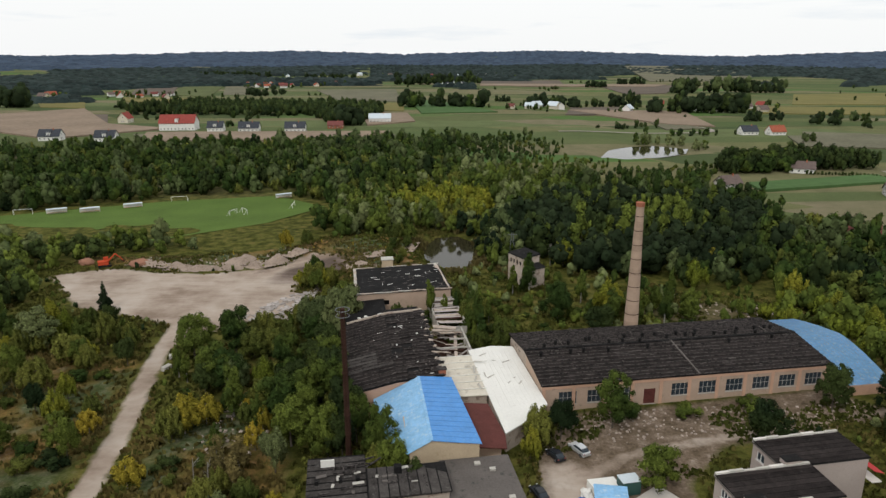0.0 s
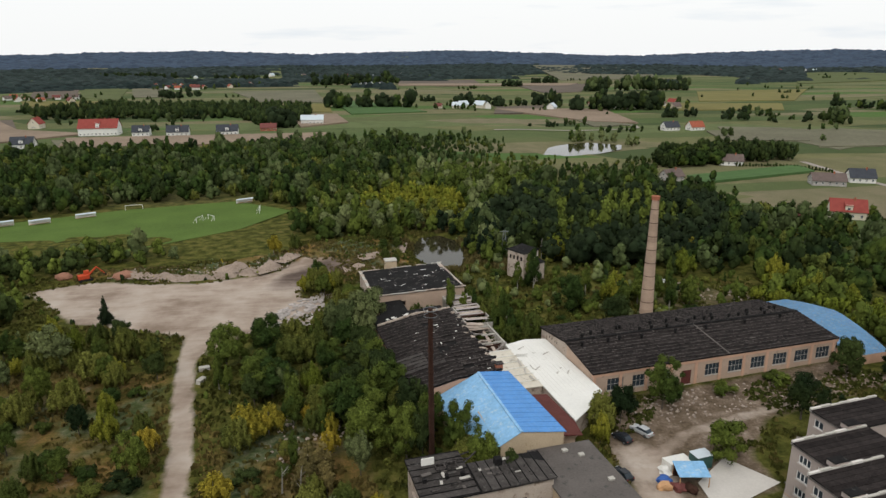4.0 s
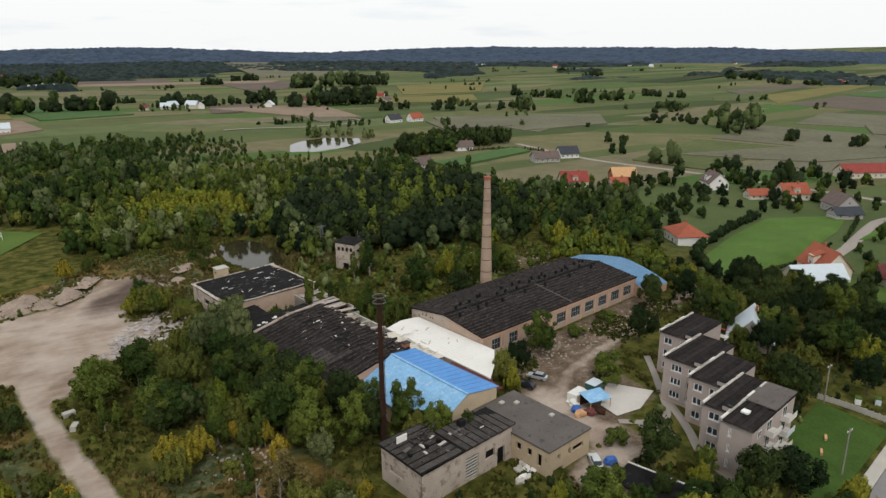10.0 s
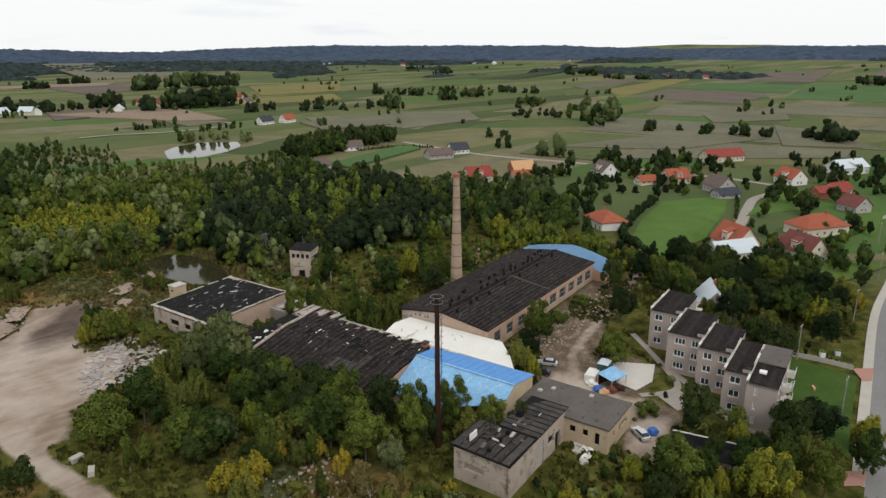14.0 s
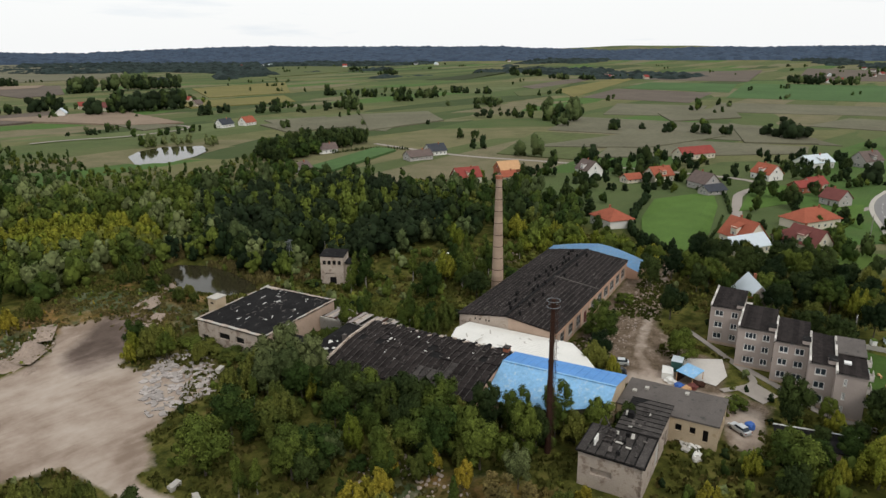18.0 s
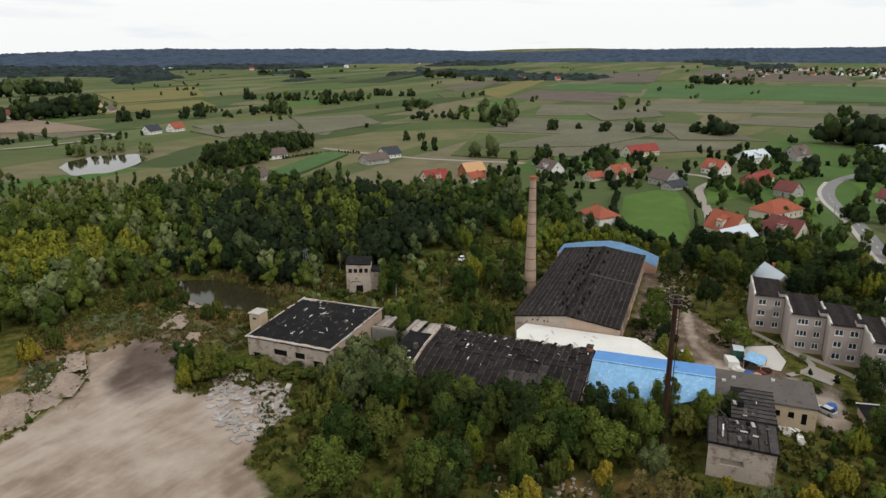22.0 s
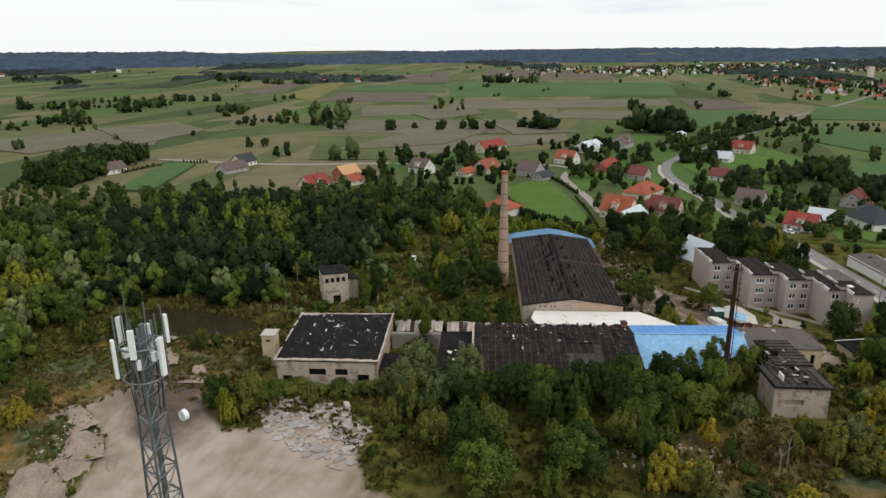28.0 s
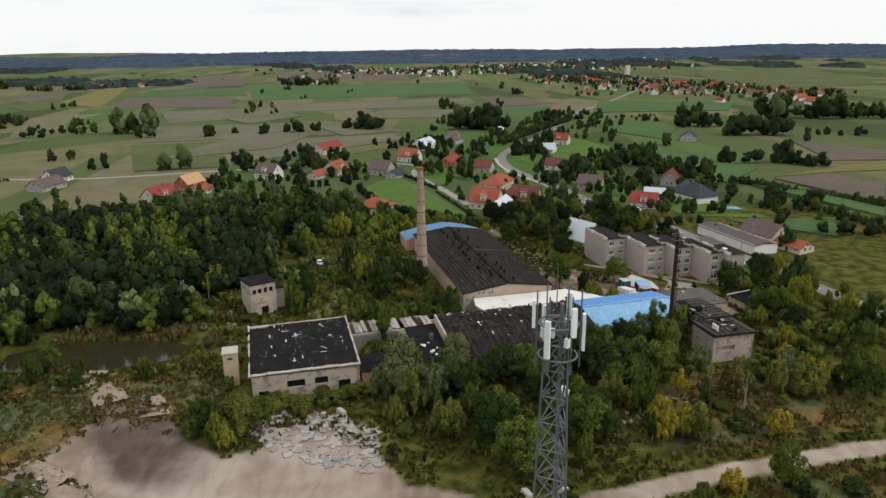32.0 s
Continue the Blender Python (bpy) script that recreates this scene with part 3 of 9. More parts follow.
def smooth_line(pts, k):
    out = []
    for i in range(len(pts) - 1):
        p0, p1, p2, p3 = pts[max(0, i - 1)], pts[i], pts[i + 1], pts[min(len(pts) - 1, i + 2)]
        for s in range(k):
            t = s / k
            out.append(tuple(0.5 * (2 * b + (c - a) * t + (2 * a - 5 * b + 4 * c - d) * t * t + (3 * b - a - 3 * c + d) * t ** 3)
                             for a, b, c, d in zip(p0, p1, p2, p3)))
    return out + [pts[-1]]


# ---- water ----
flat_sheet("water", POND, M["water"], "dark still pond among reeds and willows", "pond", z=-1.0)
flat_sheet("water", FAR_POND, M["water"], "bright still pond ringed with trees", "pond", z=-4.6)

# ---- roads ----
MAIN_ROAD = [(-160, 7.7), (-60, 22.2), (22, 37.3), (60, 44.9), (105, 53.4), (155, 59.6), (200, 67), (240, 77), (268, 80), (296, 78), (322, 70), (365, 50), (430, 13), (600, -61), (750, -150), (1100, -340)]
road = ribbon("road", MAIN_ROAD, 3.0, -3.0, M["asphalt"], "grey asphalt village road with dashed centre line", "road", 0.14)
ribbon("pavement", MAIN_ROAD[2:10], 4.9, 3.0, M["kerb_paving"], "pale block pavement beside the road", "pavement", 0.26, 0.3)
dash_pts = smooth_line(MAIN_ROAD[1:9], 60)
acc, last = 0.0, dash_pts[0]
dash_on = False
seg = []
for p in dash_pts[1:]:
    acc += math.hypot(p[0] - last[0], p[1] - last[1])
    last = p
    if (acc % 9.0) < 3.2:
        seg.append(p)
    elif seg:
        if len(seg) >= 2:
            (ax, ay), (bx, by) = seg[0], seg[-1]
            d = math.hypot(bx - ax, by - ay) or 1
            qx, qy = -(by - ay) / d * 0.09, (bx - ax) / d * 0.09
            part("centre_dash", sheet([(x, y, ground_z(x, y) + 0.155) for x, y in
                                      ((ax + qx, ay + qy), (ax - qx, ay - qy), (bx - qx, by - qy), (bx + qx, by + qy))], 0.01), M["line"], road)
        seg = []
ribbon("road", [(262, 84), (240, 100), (193, 125), (240, 138), (285, 146), (277, 251), (262, 328), (270, 415)][2:], 2.2, -2.2, M["paving"], "pale gravel lane between the houses", "road", 0.12)
ribbon("road", [(193, 125), (160, 118)], 2.0, -2.0, M["paving"], "pale gravel drive to a house", "road", 0.13)
ribbon("road", [(250, 82), (225, 92), (205, 94)], 2.0, -2.0, M["paving"], "pale paved drive", "road", 0.13)

ribbon("road", [(100, 614), (244, 628), (205, 760), (163, 914)], 2.0, -2.0, M["paving"], "pale dirt lane across the fields", "road", 0.9)

for red_ in ([(65.1, 52.8), (68.4, 49.6), (61.7, 48.4), (60.4, 49.7)], [(23.9, 43.6), (26.3, 41.2), (21.8, 40.4), (19.5, 42.7)]):
    flat_sheet("paved_crossing", red_, M["paving_red"], "red block paving across the footpath", "paving", 0.31)

# ---- playing field ----
M["turf"] = mat("mown_turf", (0.078, 0.124, 0.028), 0.95, 0.25, 0.06, 1.5, 0.2)
M["turf_dark"] = mat("garden_turf", (0.046, 0.084, 0.018), 0.95, 0.3, 0.25, 2.5, 0.4)
M["lawn"] = mat("bright_lawn", (0.075, 0.132, 0.030), 0.95, 0.28, 0.09, 1.5, 0.2)
flat_sheet("lawn", PITCH, M["turf"], "mown green football pitch", "pitch", 0.25)
flat_sheet("lawn", [(114, 121), (129, 141), (170, 158), (209, 168), (243, 151), (212, 139), (160, 126)], M["lawn"], "bright green meadow beside the houses", "lawn", 0.12)
for poly_ in ([(274, 140), (284, 119), (244, 111), (206, 128)], [(154, 106), (170, 67), (127, 73), (115, 103)], [(254, 86), (250, 96), (212, 92), (205, 80)], [(302, 70), (321, 64), (259, 52), (239, 59)],
              [(210, 58), (150, 48), (170, 20), (240, 30)], [(330, 50), (250, 30), (300, -20), (400, 5)], [(150, 30), (110, 36), (100, 5), (150, 0)]):
    flat_sheet("lawn", poly_, M["lawn"] if poly_[0][0] != 154 else M["turf"], "green garden lawn between houses", "lawn", 0.16)
flat_sheet("lawn", [(62, 64), (62, 51), (40, 47), (28, 44), (33, 50), (44, 60)], M["turf_dark"], "mown lawn behind the apartment block", "lawn", 0.2)

# ---- fields of the plain ----
FIELD = {
    "stubble": mat("stubble_field", (0.128, 0.122, 0.082), 0.95, 0.3, 0.02, 0.3, 0.1),
    "plough": mat("ploughed_field", (0.112, 0.092, 0.074), 0.95, 0.3, 0.02, 0.3, 0.1),
    "straw": mat("straw_field", (0.150, 0.135, 0.050), 0.95, 0.25, 0.02, 0.3, 0.1),
    "green": mat("green_field", (0.062, 0.112, 0.040), 0.95, 0.25, 0.012, 0.2, 0.1),
    "meadow": mat("meadow_field", (0.084, 0.100, 0.040), 0.95, 0.3, 0.015, 0.2, 0.1),
    "bare": mat("bare_soil_field", (0.215, 0.165, 0.122), 0.95, 0.3, 0.02, 0.3, 0.1),
    "dark": mat("dark_crop", (0.035, 0.045, 0.02), 0.95, 0.2, 0.02, 0.3, 0.2),
}


FIELD_WORDS = {"stubble": "pale brown stubble field", "plough": "bare ploughed brown field", "straw": "yellowish ripe field strip",
               "green": "fresh green crop field", "meadow": "rough green meadow strip", "dark": "dark leafy crop strip", "bare": "bare pinkish-brown soil"}
FIELD_COUNT = [0]


def field(kind, *poly):
    """A field between four corners, a little above the plain."""
    FIELD_COUNT[0] += 1
    lift = 0.25 + 0.02 * FIELD_COUNT[0]
    ob = part("field", sheet([(x, y, land(x, y) + lift) for x, y in poly], 2.5), FIELD[kind])
    return tagged(ob, FIELD_WORDS[kind] + " on the open plain", "field", "fields of the plain", "structure")


field("plough", (1008, 557), (986, 389), (781, 352), (789, 510))
field("green", (1232, 592), (1257, 430), (1002, 369), (1024, 556))
field("green", (1280, 422), (1355, -20), (942, 2), (894, 341))
field("plough", (1741, 738), (1951, 562), (1352, 437), (1326, 643))
field("plough", (2099, 481), (1964, 115), (1514, 71), (1460, 372))
field("straw", (929, 632), (1828, 802), (1209, 636), (788, 521))
field("stubble", (804, 322), (870, 25), (754, 29), (671, 295))
field("plough", (871, 9), (855, -55), (730, -71), (700, 9))
field("green", (675, 37), (699, -58), (501, 2), (519, 37))
field("dark", (1073, 1041), (1854, 1258), (1951, 1252), (1116, 968))
field("stubble", (434, 596), (452, 528), (332, 463), (329, 581))
field("plough", (968, 725), (1251, 784), (1464, 794), (900, 639))
field("stubble", (539, 386), (560, 209), (459, 128), (421, 351))
field("stubble", (718, 422), (745, 318), (613, 289), (578, 374))
field("meadow", (405, 353), (421, 289), (290, 255), (282, 310))
field("stubble", (677, 157), (672, 61), (579, 96), (581, 176))
field("meadow", (835, 654), (1144, 710), (805, 584), (761, 597))
field("stubble", (415, 278), (440, 146), (405, 140), (306, 248))
field("green", (271, -7), (324, -48), (230, -63), (192, -26))
field("plough", (341, -153), (282, -184), (248, -158), (251, -124))
field("straw", (205, -59), (244, -155), (214, -133), (213, -98))
field("plough", (200, -56), (209, -95), (179, -105), (121, -60))
field("green", (195, -34), (199, -53), (110, -51), (93, -38))
field("green", (96, 24), (94, -18), (69, -2), (87, 18))
field("green", (751, -135), (690, -292), (589, -232), (597, -79))
field("green", (522, -73), (447, -111), (365, -65), (431, -37))
field("meadow", (1604, -667), (1889, -1143), (996, -732), (951, -430))
field("plough", (-509, 778), (-393, 792), (-320, 641), (-416, 632))
field("stubble", (-275, 595), (-45, 590), (-47, 551), (-250, 544))
field("stubble", (-496, 1554), (-448, 1611), (-328, 1173), (-381, 1173))
field("plough", (-688, 1557), (-598, 1556), (-472, 1174), (-540, 1175))
field("meadow", (-604, 1614), (-498, 1554), (-384, 1113), (-469, 1174))
field("stubble", (-248, 1315), (-101, 1354), (-67, 1005), (-162, 1030))
field("straw", (-113, 972), (-61, 971), (-53, 837), (-98, 846))
field("plough", (83, 1764), (291, 1812), (259, 1532), (73, 1545))
field("plough", (162, 903), (241, 924), (192, 812), (134, 782))
field("stubble", (213, 790), (247, 653), (206, 643), (213, 743))
field("plough", (332, 1585), (506, 1528), (389, 1232), (311, 1200))
field("stubble", (693, 2833), (1117, 2574), (769, 1766), (504, 1737))
field("straw", (-669, 1116), (-544, 1034), (-467, 884), (-536, 903))
field("stubble", (324, 624), (386, 602), (351, 545), (298, 563))
field("straw", (399, 922), (572, 902), (506, 796), (362, 819))
field("straw", (597, 1197), (841, 1236), (626, 954), (479, 961))
field("stubble", (295, 592), (395, 591), (342, 511), (274, 525))
field("stubble", (425, 587), (495, 550), (430, 475), (325, 476))
field("meadow", (1258, 1904), (1889, 2220), (1327, 1544), (966, 1446))
field("stubble", (322, 308), (432, 283), (472, 210), (368, 236))
field("stubble", (564, 239), (487, 150), (457, 143), (435, 189))
field("stubble", (617, 329), (739, 289), (622, 244), (549, 288))
field("bare", (-522, 797), (-464, 877), (-342, 686), (-404, 613))
field("bare", (-404, 610), (-342, 684), (-262, 640), (-330, 560))
field("bare", (-268, 607), (-52, 614), (-46, 550), (-249, 541))
field("bare", (-101, 806), (-47, 805), (-33, 706), (-78, 667))
field("bare", (75, 1579), (493, 1566), (440, 1470), (70, 1490))
field("bare", (150, 860), (290, 850), (262, 670), (222, 690))
field("green", (-60, 1060), (-10, 1000), (60, 820), (-30, 800))
field("straw", (-520, 1100), (-380, 1080), (-345, 985), (-470, 1000))
field("green", (166, 371), (254, 397), (250, 375), (165, 349))


# ---- foliage ----
def ico(sub=1):
    bm = bmesh.new()
    bmesh.ops.create_icosphere(bm, subdivisions=sub, radius=1.0)
    v = np.array([x.co[:] for x in bm.verts])
    f = np.array([[y.index for y in x.verts] for x in bm.faces])
    bm.free()
    return v, f


ICO = {1: ico(1), 2: ico(2)}


def unit(a):
    return a / (np.linalg.norm(a, axis=-1, keepdims=True) + 1e-9)


def crown_arrays(rng, lobes, cards, size, core=0.64, sub=1, droop=0.0, loose=0.45):
    """Small leaf clumps set all over a bunch of rounded lobes, and a leafy core that closes the inside."""
    V, F, N, k = [], [], [], 0
    cen, rad = np.array([q[:3] for q in lobes]), np.array([q[3:] for q in lobes])
    mid = np.array((0, 0, 0.38))
    iv, ifc = ICO[sub]
    for c, r in zip(cen, rad):
        jit = 1 + 0.10 * rng.standard_normal((len(iv), 1))
        pts = c + iv * r * core * jit
        V.append(pts)
        N.append(unit(0.7 * unit(iv / r) + 0.4 * unit(pts - mid)))
        F.append(ifc + k)
        k += len(iv)
    share = (rad[:, 0] * (rad[:, 2] + rad[:, 0])) / (rad[:, 0] * (rad[:, 2] + rad[:, 0])).sum()
    which = rng.choice(len(cen), cards, p=share)
    d = rng.standard_normal((cards, 3))
    d[:, 2] = np.abs(d[:, 2]) * np.where(rng.random(cards) < 0.8, 1, -1)
    d /= np.linalg.norm(d, axis=1)[:, None]
    p = cen[which] + d * rad[which] * (0.78 + 0.36 * rng.random((cards, 1)) ** 1.6)
    nrm = d + loose * rng.standard_normal((cards, 3))
    nrm[:, 2] += 0.25 - droop
    nrm /= np.linalg.norm(nrm, axis=1)[:, None]
    soft = unit(0.6 * d + 0.45 * unit(p - mid) + (0, 0, 0.15) + 0.22 * rng.standard_normal((cards, 3)))
    nrm *= np.where((nrm * soft).sum(1) < 0, -1, 1)[:, None]
    t = np.cross(nrm, rng.standard_normal((cards, 3)))
    t /= np.linalg.norm(t, axis=1)[:, None]
    b = np.cross(nrm, t)
    s = size * (0.6 + 0.9 * rng.random((cards, 1)))
    w = s * (0.55 + 0.4 * rng.random((cards, 1)))
    leaf = np.stack([p + t * s, p - t * s * 0.7 + b * w, p - t * s * 0.5 - b * w], 1).reshape(-1, 3)
    V.append(leaf)
    N.append(np.repeat(soft, 3, 0))
    F.append(np.arange(cards)[:, None] * 3 + k + [0, 1, 2])
    return np.concatenate(V), np.concatenate(F), np.concatenate(N)


def mesh_np(name, V, F, material, N=None):
    me = bpy.data.meshes.new(name)
    me.vertices.add(len(V))
    me.vertices.foreach_set("co", np.asarray(V, dtype=np.float32).ravel())
    me.loops.add(len(F) * 3)
    me.loops.foreach_set("vertex_index", np.asarray(F, dtype=np.int32).ravel())
    me.polygons.add(len(F))
    me.polygons.foreach_set("loop_start", np.arange(0, len(F) * 3, 3, dtype=np.int32))
    me.update(calc_edges=True)
    if N is not None:
        me.polygons.foreach_set("use_smooth", np.ones(len(F), dtype=bool))
        me.attributes.new("custom_normal", "FLOAT_VECTOR", "POINT").data.foreach_set("vector", np.asarray(N, dtype=np.float32).ravel())
    me.materials.append(material)
    return me


def lobes_for(rng, shape, lobes=30):
    """Lobes of a crown of height about 1 and width about 1, standing on z = 0."""
    out = []
    full = (30 / lobes) ** 0.42
    lean, tip = rng.uniform(0, 6.28), rng.uniform(0.86, 1.12)
    if shape == "round":
        out.append((0, 0, 0.46, 0.31, 0.31, 0.36))
        for i in range(lobes):
            a, z = i * 2.4 + rng.uniform(0, 0.8), 0.14 + 0.74 * rng.uniform() ** 0.8
            r = 0.40 * math.sqrt(max(0.05, 1 - ((z - 0.40) / 0.54) ** 2)) * rng.uniform(0.62, 1.08) / full ** 0.3 * (1 + 0.24 * math.cos(a - lean))
            q = rng.uniform(0.07, 0.155) * full
            out.append((r * math.cos(a), r * math.sin(a), z * tip, q, q, q * rng.uniform(0.9, 1.3)))
    elif shape == "tall":
        out.append((0, 0, 0.42, 0.15, 0.15, 0.36))
        for i in range(int(lobes * 0.7)):
            a, z = rng.uniform(0, 6.28), rng.uniform(0.10, 0.94)
            r = 0.22 * (1.05 - 0.8 * z) * rng.uniform(0.5, 1.2)
            q = rng.uniform(0.07, 0.11) * (1.2 - 0.6 * z) * full ** 0.7
            out.append((r * math.cos(a), r * math.sin(a), z, q, q, q * 1.5))
    elif shape == "shoots":
        out.append((0, 0, 0.30, 0.28, 0.28, 0.26))
        for i in range(lobes):
            a, r = rng.uniform(0, 6.28), 0.42 * math.sqrt(rng.uniform())
            top = (1.0 - 0.9 * r * r / 0.18 * 0.55) * rng.uniform(0.75, 1.0)
            h = rng.uniform(0.14, 0.24)
            q = rng.uniform(0.06, 0.10) * full
            out.append((r * math.cos(a), r * math.sin(a), top - h, q, q, h))
    elif shape == "conifer":
        for i in range(12):
            z = 0.06 + 0.88 * i / 11
            q = 0.30 * (1.05 - z) * rng.uniform(0.8, 1.2)
            out.append((0, 0, z, q, q, 0.06))
            for j in range(2):
                a = rng.uniform(0, 6.28)
                out.append((q * math.cos(a), q * math.sin(a), z - 0.02, q * 0.4, q * 0.4, 0.05))
    elif shape == "bush":
        for i in range(12):
            a, r = rng.uniform(0, 6.28), 0.40 * math.sqrt(rng.uniform())
            q = rng.uniform(0.12, 0.22)
            out.append((r * math.cos(a), r * math.sin(a), rng.uniform(0.2, 0.75) * (1 - 0.8 * r), q, q, q * 1.3))
    return out


def trunk_bm(rng, h, r, limbs, reach):
    bm = bmesh.new()
    tube(bm, (0, 0, -0.3), (0.1, 0, h * 0.45), r, r * 0.65, 7)
    tube(bm, (0.1, 0, h * 0.45), (0.05, 0.1, h * 0.7), r * 0.65, r * 0.2, 6)
    for i in range(limbs):
        a, z = i * 2.4 + rng.uniform(0, 1), h * rng.uniform(0.25, 0.6)
        e = reach * rng.uniform(0.6, 1.0)
        tube(bm, (0.07, 0.02, z), (e * math.cos(a), e * math.sin(a), z + h * rng.uniform(0.06, 0.15)), r * 0.4, r * 0.1, 5)
    return bm


TREES = {}


def tree_kind(key, shape, leaf, bark, w, h, cards, size, base=0.12, n=3, **kw):
    """Some variants of one kind of tree, built at the origin and kept for copying."""
    for i in range(n):
        rng = np.random.default_rng(abs(hash(shape)) % 1000 * 0 + 17 * len(TREES) + i)
        V, F, N = crown_arrays(rng, lobes_for(rng, shape), cards, size / max(w, 0.1), sub=1, **kw)
        box_ = np.array((w, w, h * (1 - base)))
        crown = mesh_np("crown", V * box_ + (0, 0, h * base), F, M[leaf], unit(N / box_))
        tm = bpy.data.meshes.new("trunk")
        bm = trunk_bm(random.Random(i), h, max(0.07, 0.018 * h), 5, w * (0.10 if shape in ("tall", "conifer") else 0.22))
        bm.to_mesh(tm)
        bm.free()
        tm.materials.append(M[bark])
        TREES.setdefault(key, []).append((tm, crown, h))


tree_kind("round", "round", "leaf", "bark", 7.0, 9.6, 5200, 0.155, n=5)
tree_kind("dark", "round", "leaf_dark", "bark", 6.6, 9.6, 5200, 0.155, n=4)
tree_kind("olive", "shoots", "leaf_olive", "bark", 6.4, 8.2, 4800, 0.15, base=0.02, n=4)
tree_kind("willow", "round", "leaf_silver", "bark", 7.6, 10.4, 5600, 0.15, base=0.05, droop=0.4)
tree_kind("birch", "tall", "leaf", "bark_pale", 7.0, 11.0, 3400, 0.14)
tree_kind("lime", "shoots", "leaf_lime", "bark", 6.4, 8.8, 4800, 0.15, base=0.05)
tree_kind("yellow", "shoots", "leaf_yellow", "bark_pale", 4.6, 6.6, 2600, 0.14, base=0.06)
tree_kind("tan", "tall", "leaf_tan", "bark_pale", 6.0, 7.5, 1500, 0.15, core=0.5)
tree_kind("conifer", "conifer", "leaf_conifer", "bark", 7.0, 11.0, 3000, 0.20, base=0.04)
tree_kind("bush", "bush", "leaf", "bark", 3.8, 2.8, 1500, 0.15, base=0.0)
tree_kind("bush_olive", "bush", "leaf_olive", "bark", 3.8, 2.8, 1500, 0.15, base=0.0)
tree_kind("bush_dark", "bush", "leaf_dark", "bark", 3.8, 2.8, 1500, 0.15, base=0.0)

WORDS = {"round": ("broadleaf_tree", "leafy green broadleaf tree with a rounded crown", "tree"),
         "dark": ("broadleaf_tree", "dark green broadleaf tree with a dense crown", "tree"),
         "olive": ("broadleaf_tree", "olive green broadleaf tree with a loose crown", "tree"),
         "willow": ("willow_tree", "silvery grey-green willow with a billowing crown", "tree"),
         "birch": ("birch_tree", "slender green birch with a pale trunk", "tree"),
         "lime": ("broadleaf_tree", "yellow-green broadleaf tree turning in autumn", "tree"),
         "yellow": ("birch_tree", "small birch with bright yellow autumn leaves", "tree"),
         "tan": ("birch_tree", "thin birch with dull tan autumn leaves", "tree"),
         "conifer": ("conifer_tree", "dark green conifer with a pointed crown", "tree"),
         "bush": ("bush", "low green bush in rough grass", "bush"),
         "bush_olive": ("bush", "low olive green bush in dry grass", "bush"),
         "bush_dark": ("bush", "low dark green bush in rough grass", "bush")}
GROUPS = {"tree": "trees of the site", "bush": "bushes of the site"}
rt = random.Random(11)
TREE_COUNT = [0]


def tree(key, x, y, scale=1.0, z=None):
    name, words, cat = WORDS[key]
    tm, cm, h = rt.choice(TREES[key])
    sx = scale * rt.uniform(0.9, 1.12)
    ob = thing(name, Matrix.LocRotScale((x, y, land(x, y) - 0.05 if z is None else z), Euler((0, 0, rt.uniform(0, 6.28))), (sx, sx, min(scale, 0.82 + 0.14 * scale) * rt.uniform(0.84, 1.22))), words, cat, GROUPS[cat])
    shared("trunk", tm, ob)
    shared("crown", cm, ob)
    TREE_COUNT[0] += 1
    return ob


def grove(n, poly, kinds, smin, smax, gap, seed, avoid=()):
    """n trees scattered in an area, no two nearer than gap."""
    r = random.Random(seed)
    xs, ys = [p[0] for p in poly], [p[1] for p in poly]
    put, tries = [], 0
    while len(put) < n and tries < n * 60:
        tries += 1
        x, y = r.uniform(min(xs), max(xs)), r.uniform(min(ys), max(ys))
        if not inside(x, y, poly) or any(inside(x, y, a) for a in avoid) or line_distance(x, y, DIRT_ROAD) < 5 or line_distance(x, y, TRACK) < 3.5:
            continue
        s = r.uniform(smin, smax)
        if any((x - a) ** 2 + (y - b) ** 2 < (gap * (0.6 + 0.4 * s)) ** 2 for a, b in put):
            continue
        put.append((x, y))
        tree(r.choice(kinds), x, y, s)


# far woods: lighter trees, many in one mesh
FAR, LITE = {}, {}
for key, shape, leaf, w, h in (("green", "round", "leaf", 7.5, 8.8), ("dark", "round", "leaf_dark", 7.2, 9.2), ("olive", "shoots", "leaf_olive", 7, 7.5), ("silver", "round", "leaf_silver", 7.8, 9.5),
                               ("lime", "shoots", "leaf_lime", 7, 8), ("conifer", "conifer", "leaf_conifer", 7.5, 11), ("birch", "tall", "leaf", 9.5, 11.5), ("yellow", "tall", "leaf_yellow", 7, 8), ("deep", "round", "leaf_deep", 8.4, 9)):
    FAR[key], LITE[key] = [], []
    for i in range(4):
        rng = np.random.default_rng(100 + i + len(FAR))
        V, F, N = crown_arrays(rng, lobes_for(rng, shape, 12)[:14], 270, 0.40 / w, core=0.86)
        FAR[key].append((V * (w, w, h), F, leaf, unit(N / (w, w, h))))
        V, F, N = crown_arrays(rng, lobes_for(rng, shape, 7)[:8], 110, 0.42 / w, core=0.97)
        LITE[key].append((V * (w, w, h * 0.95), F, leaf, unit(N / (w, w, h))))


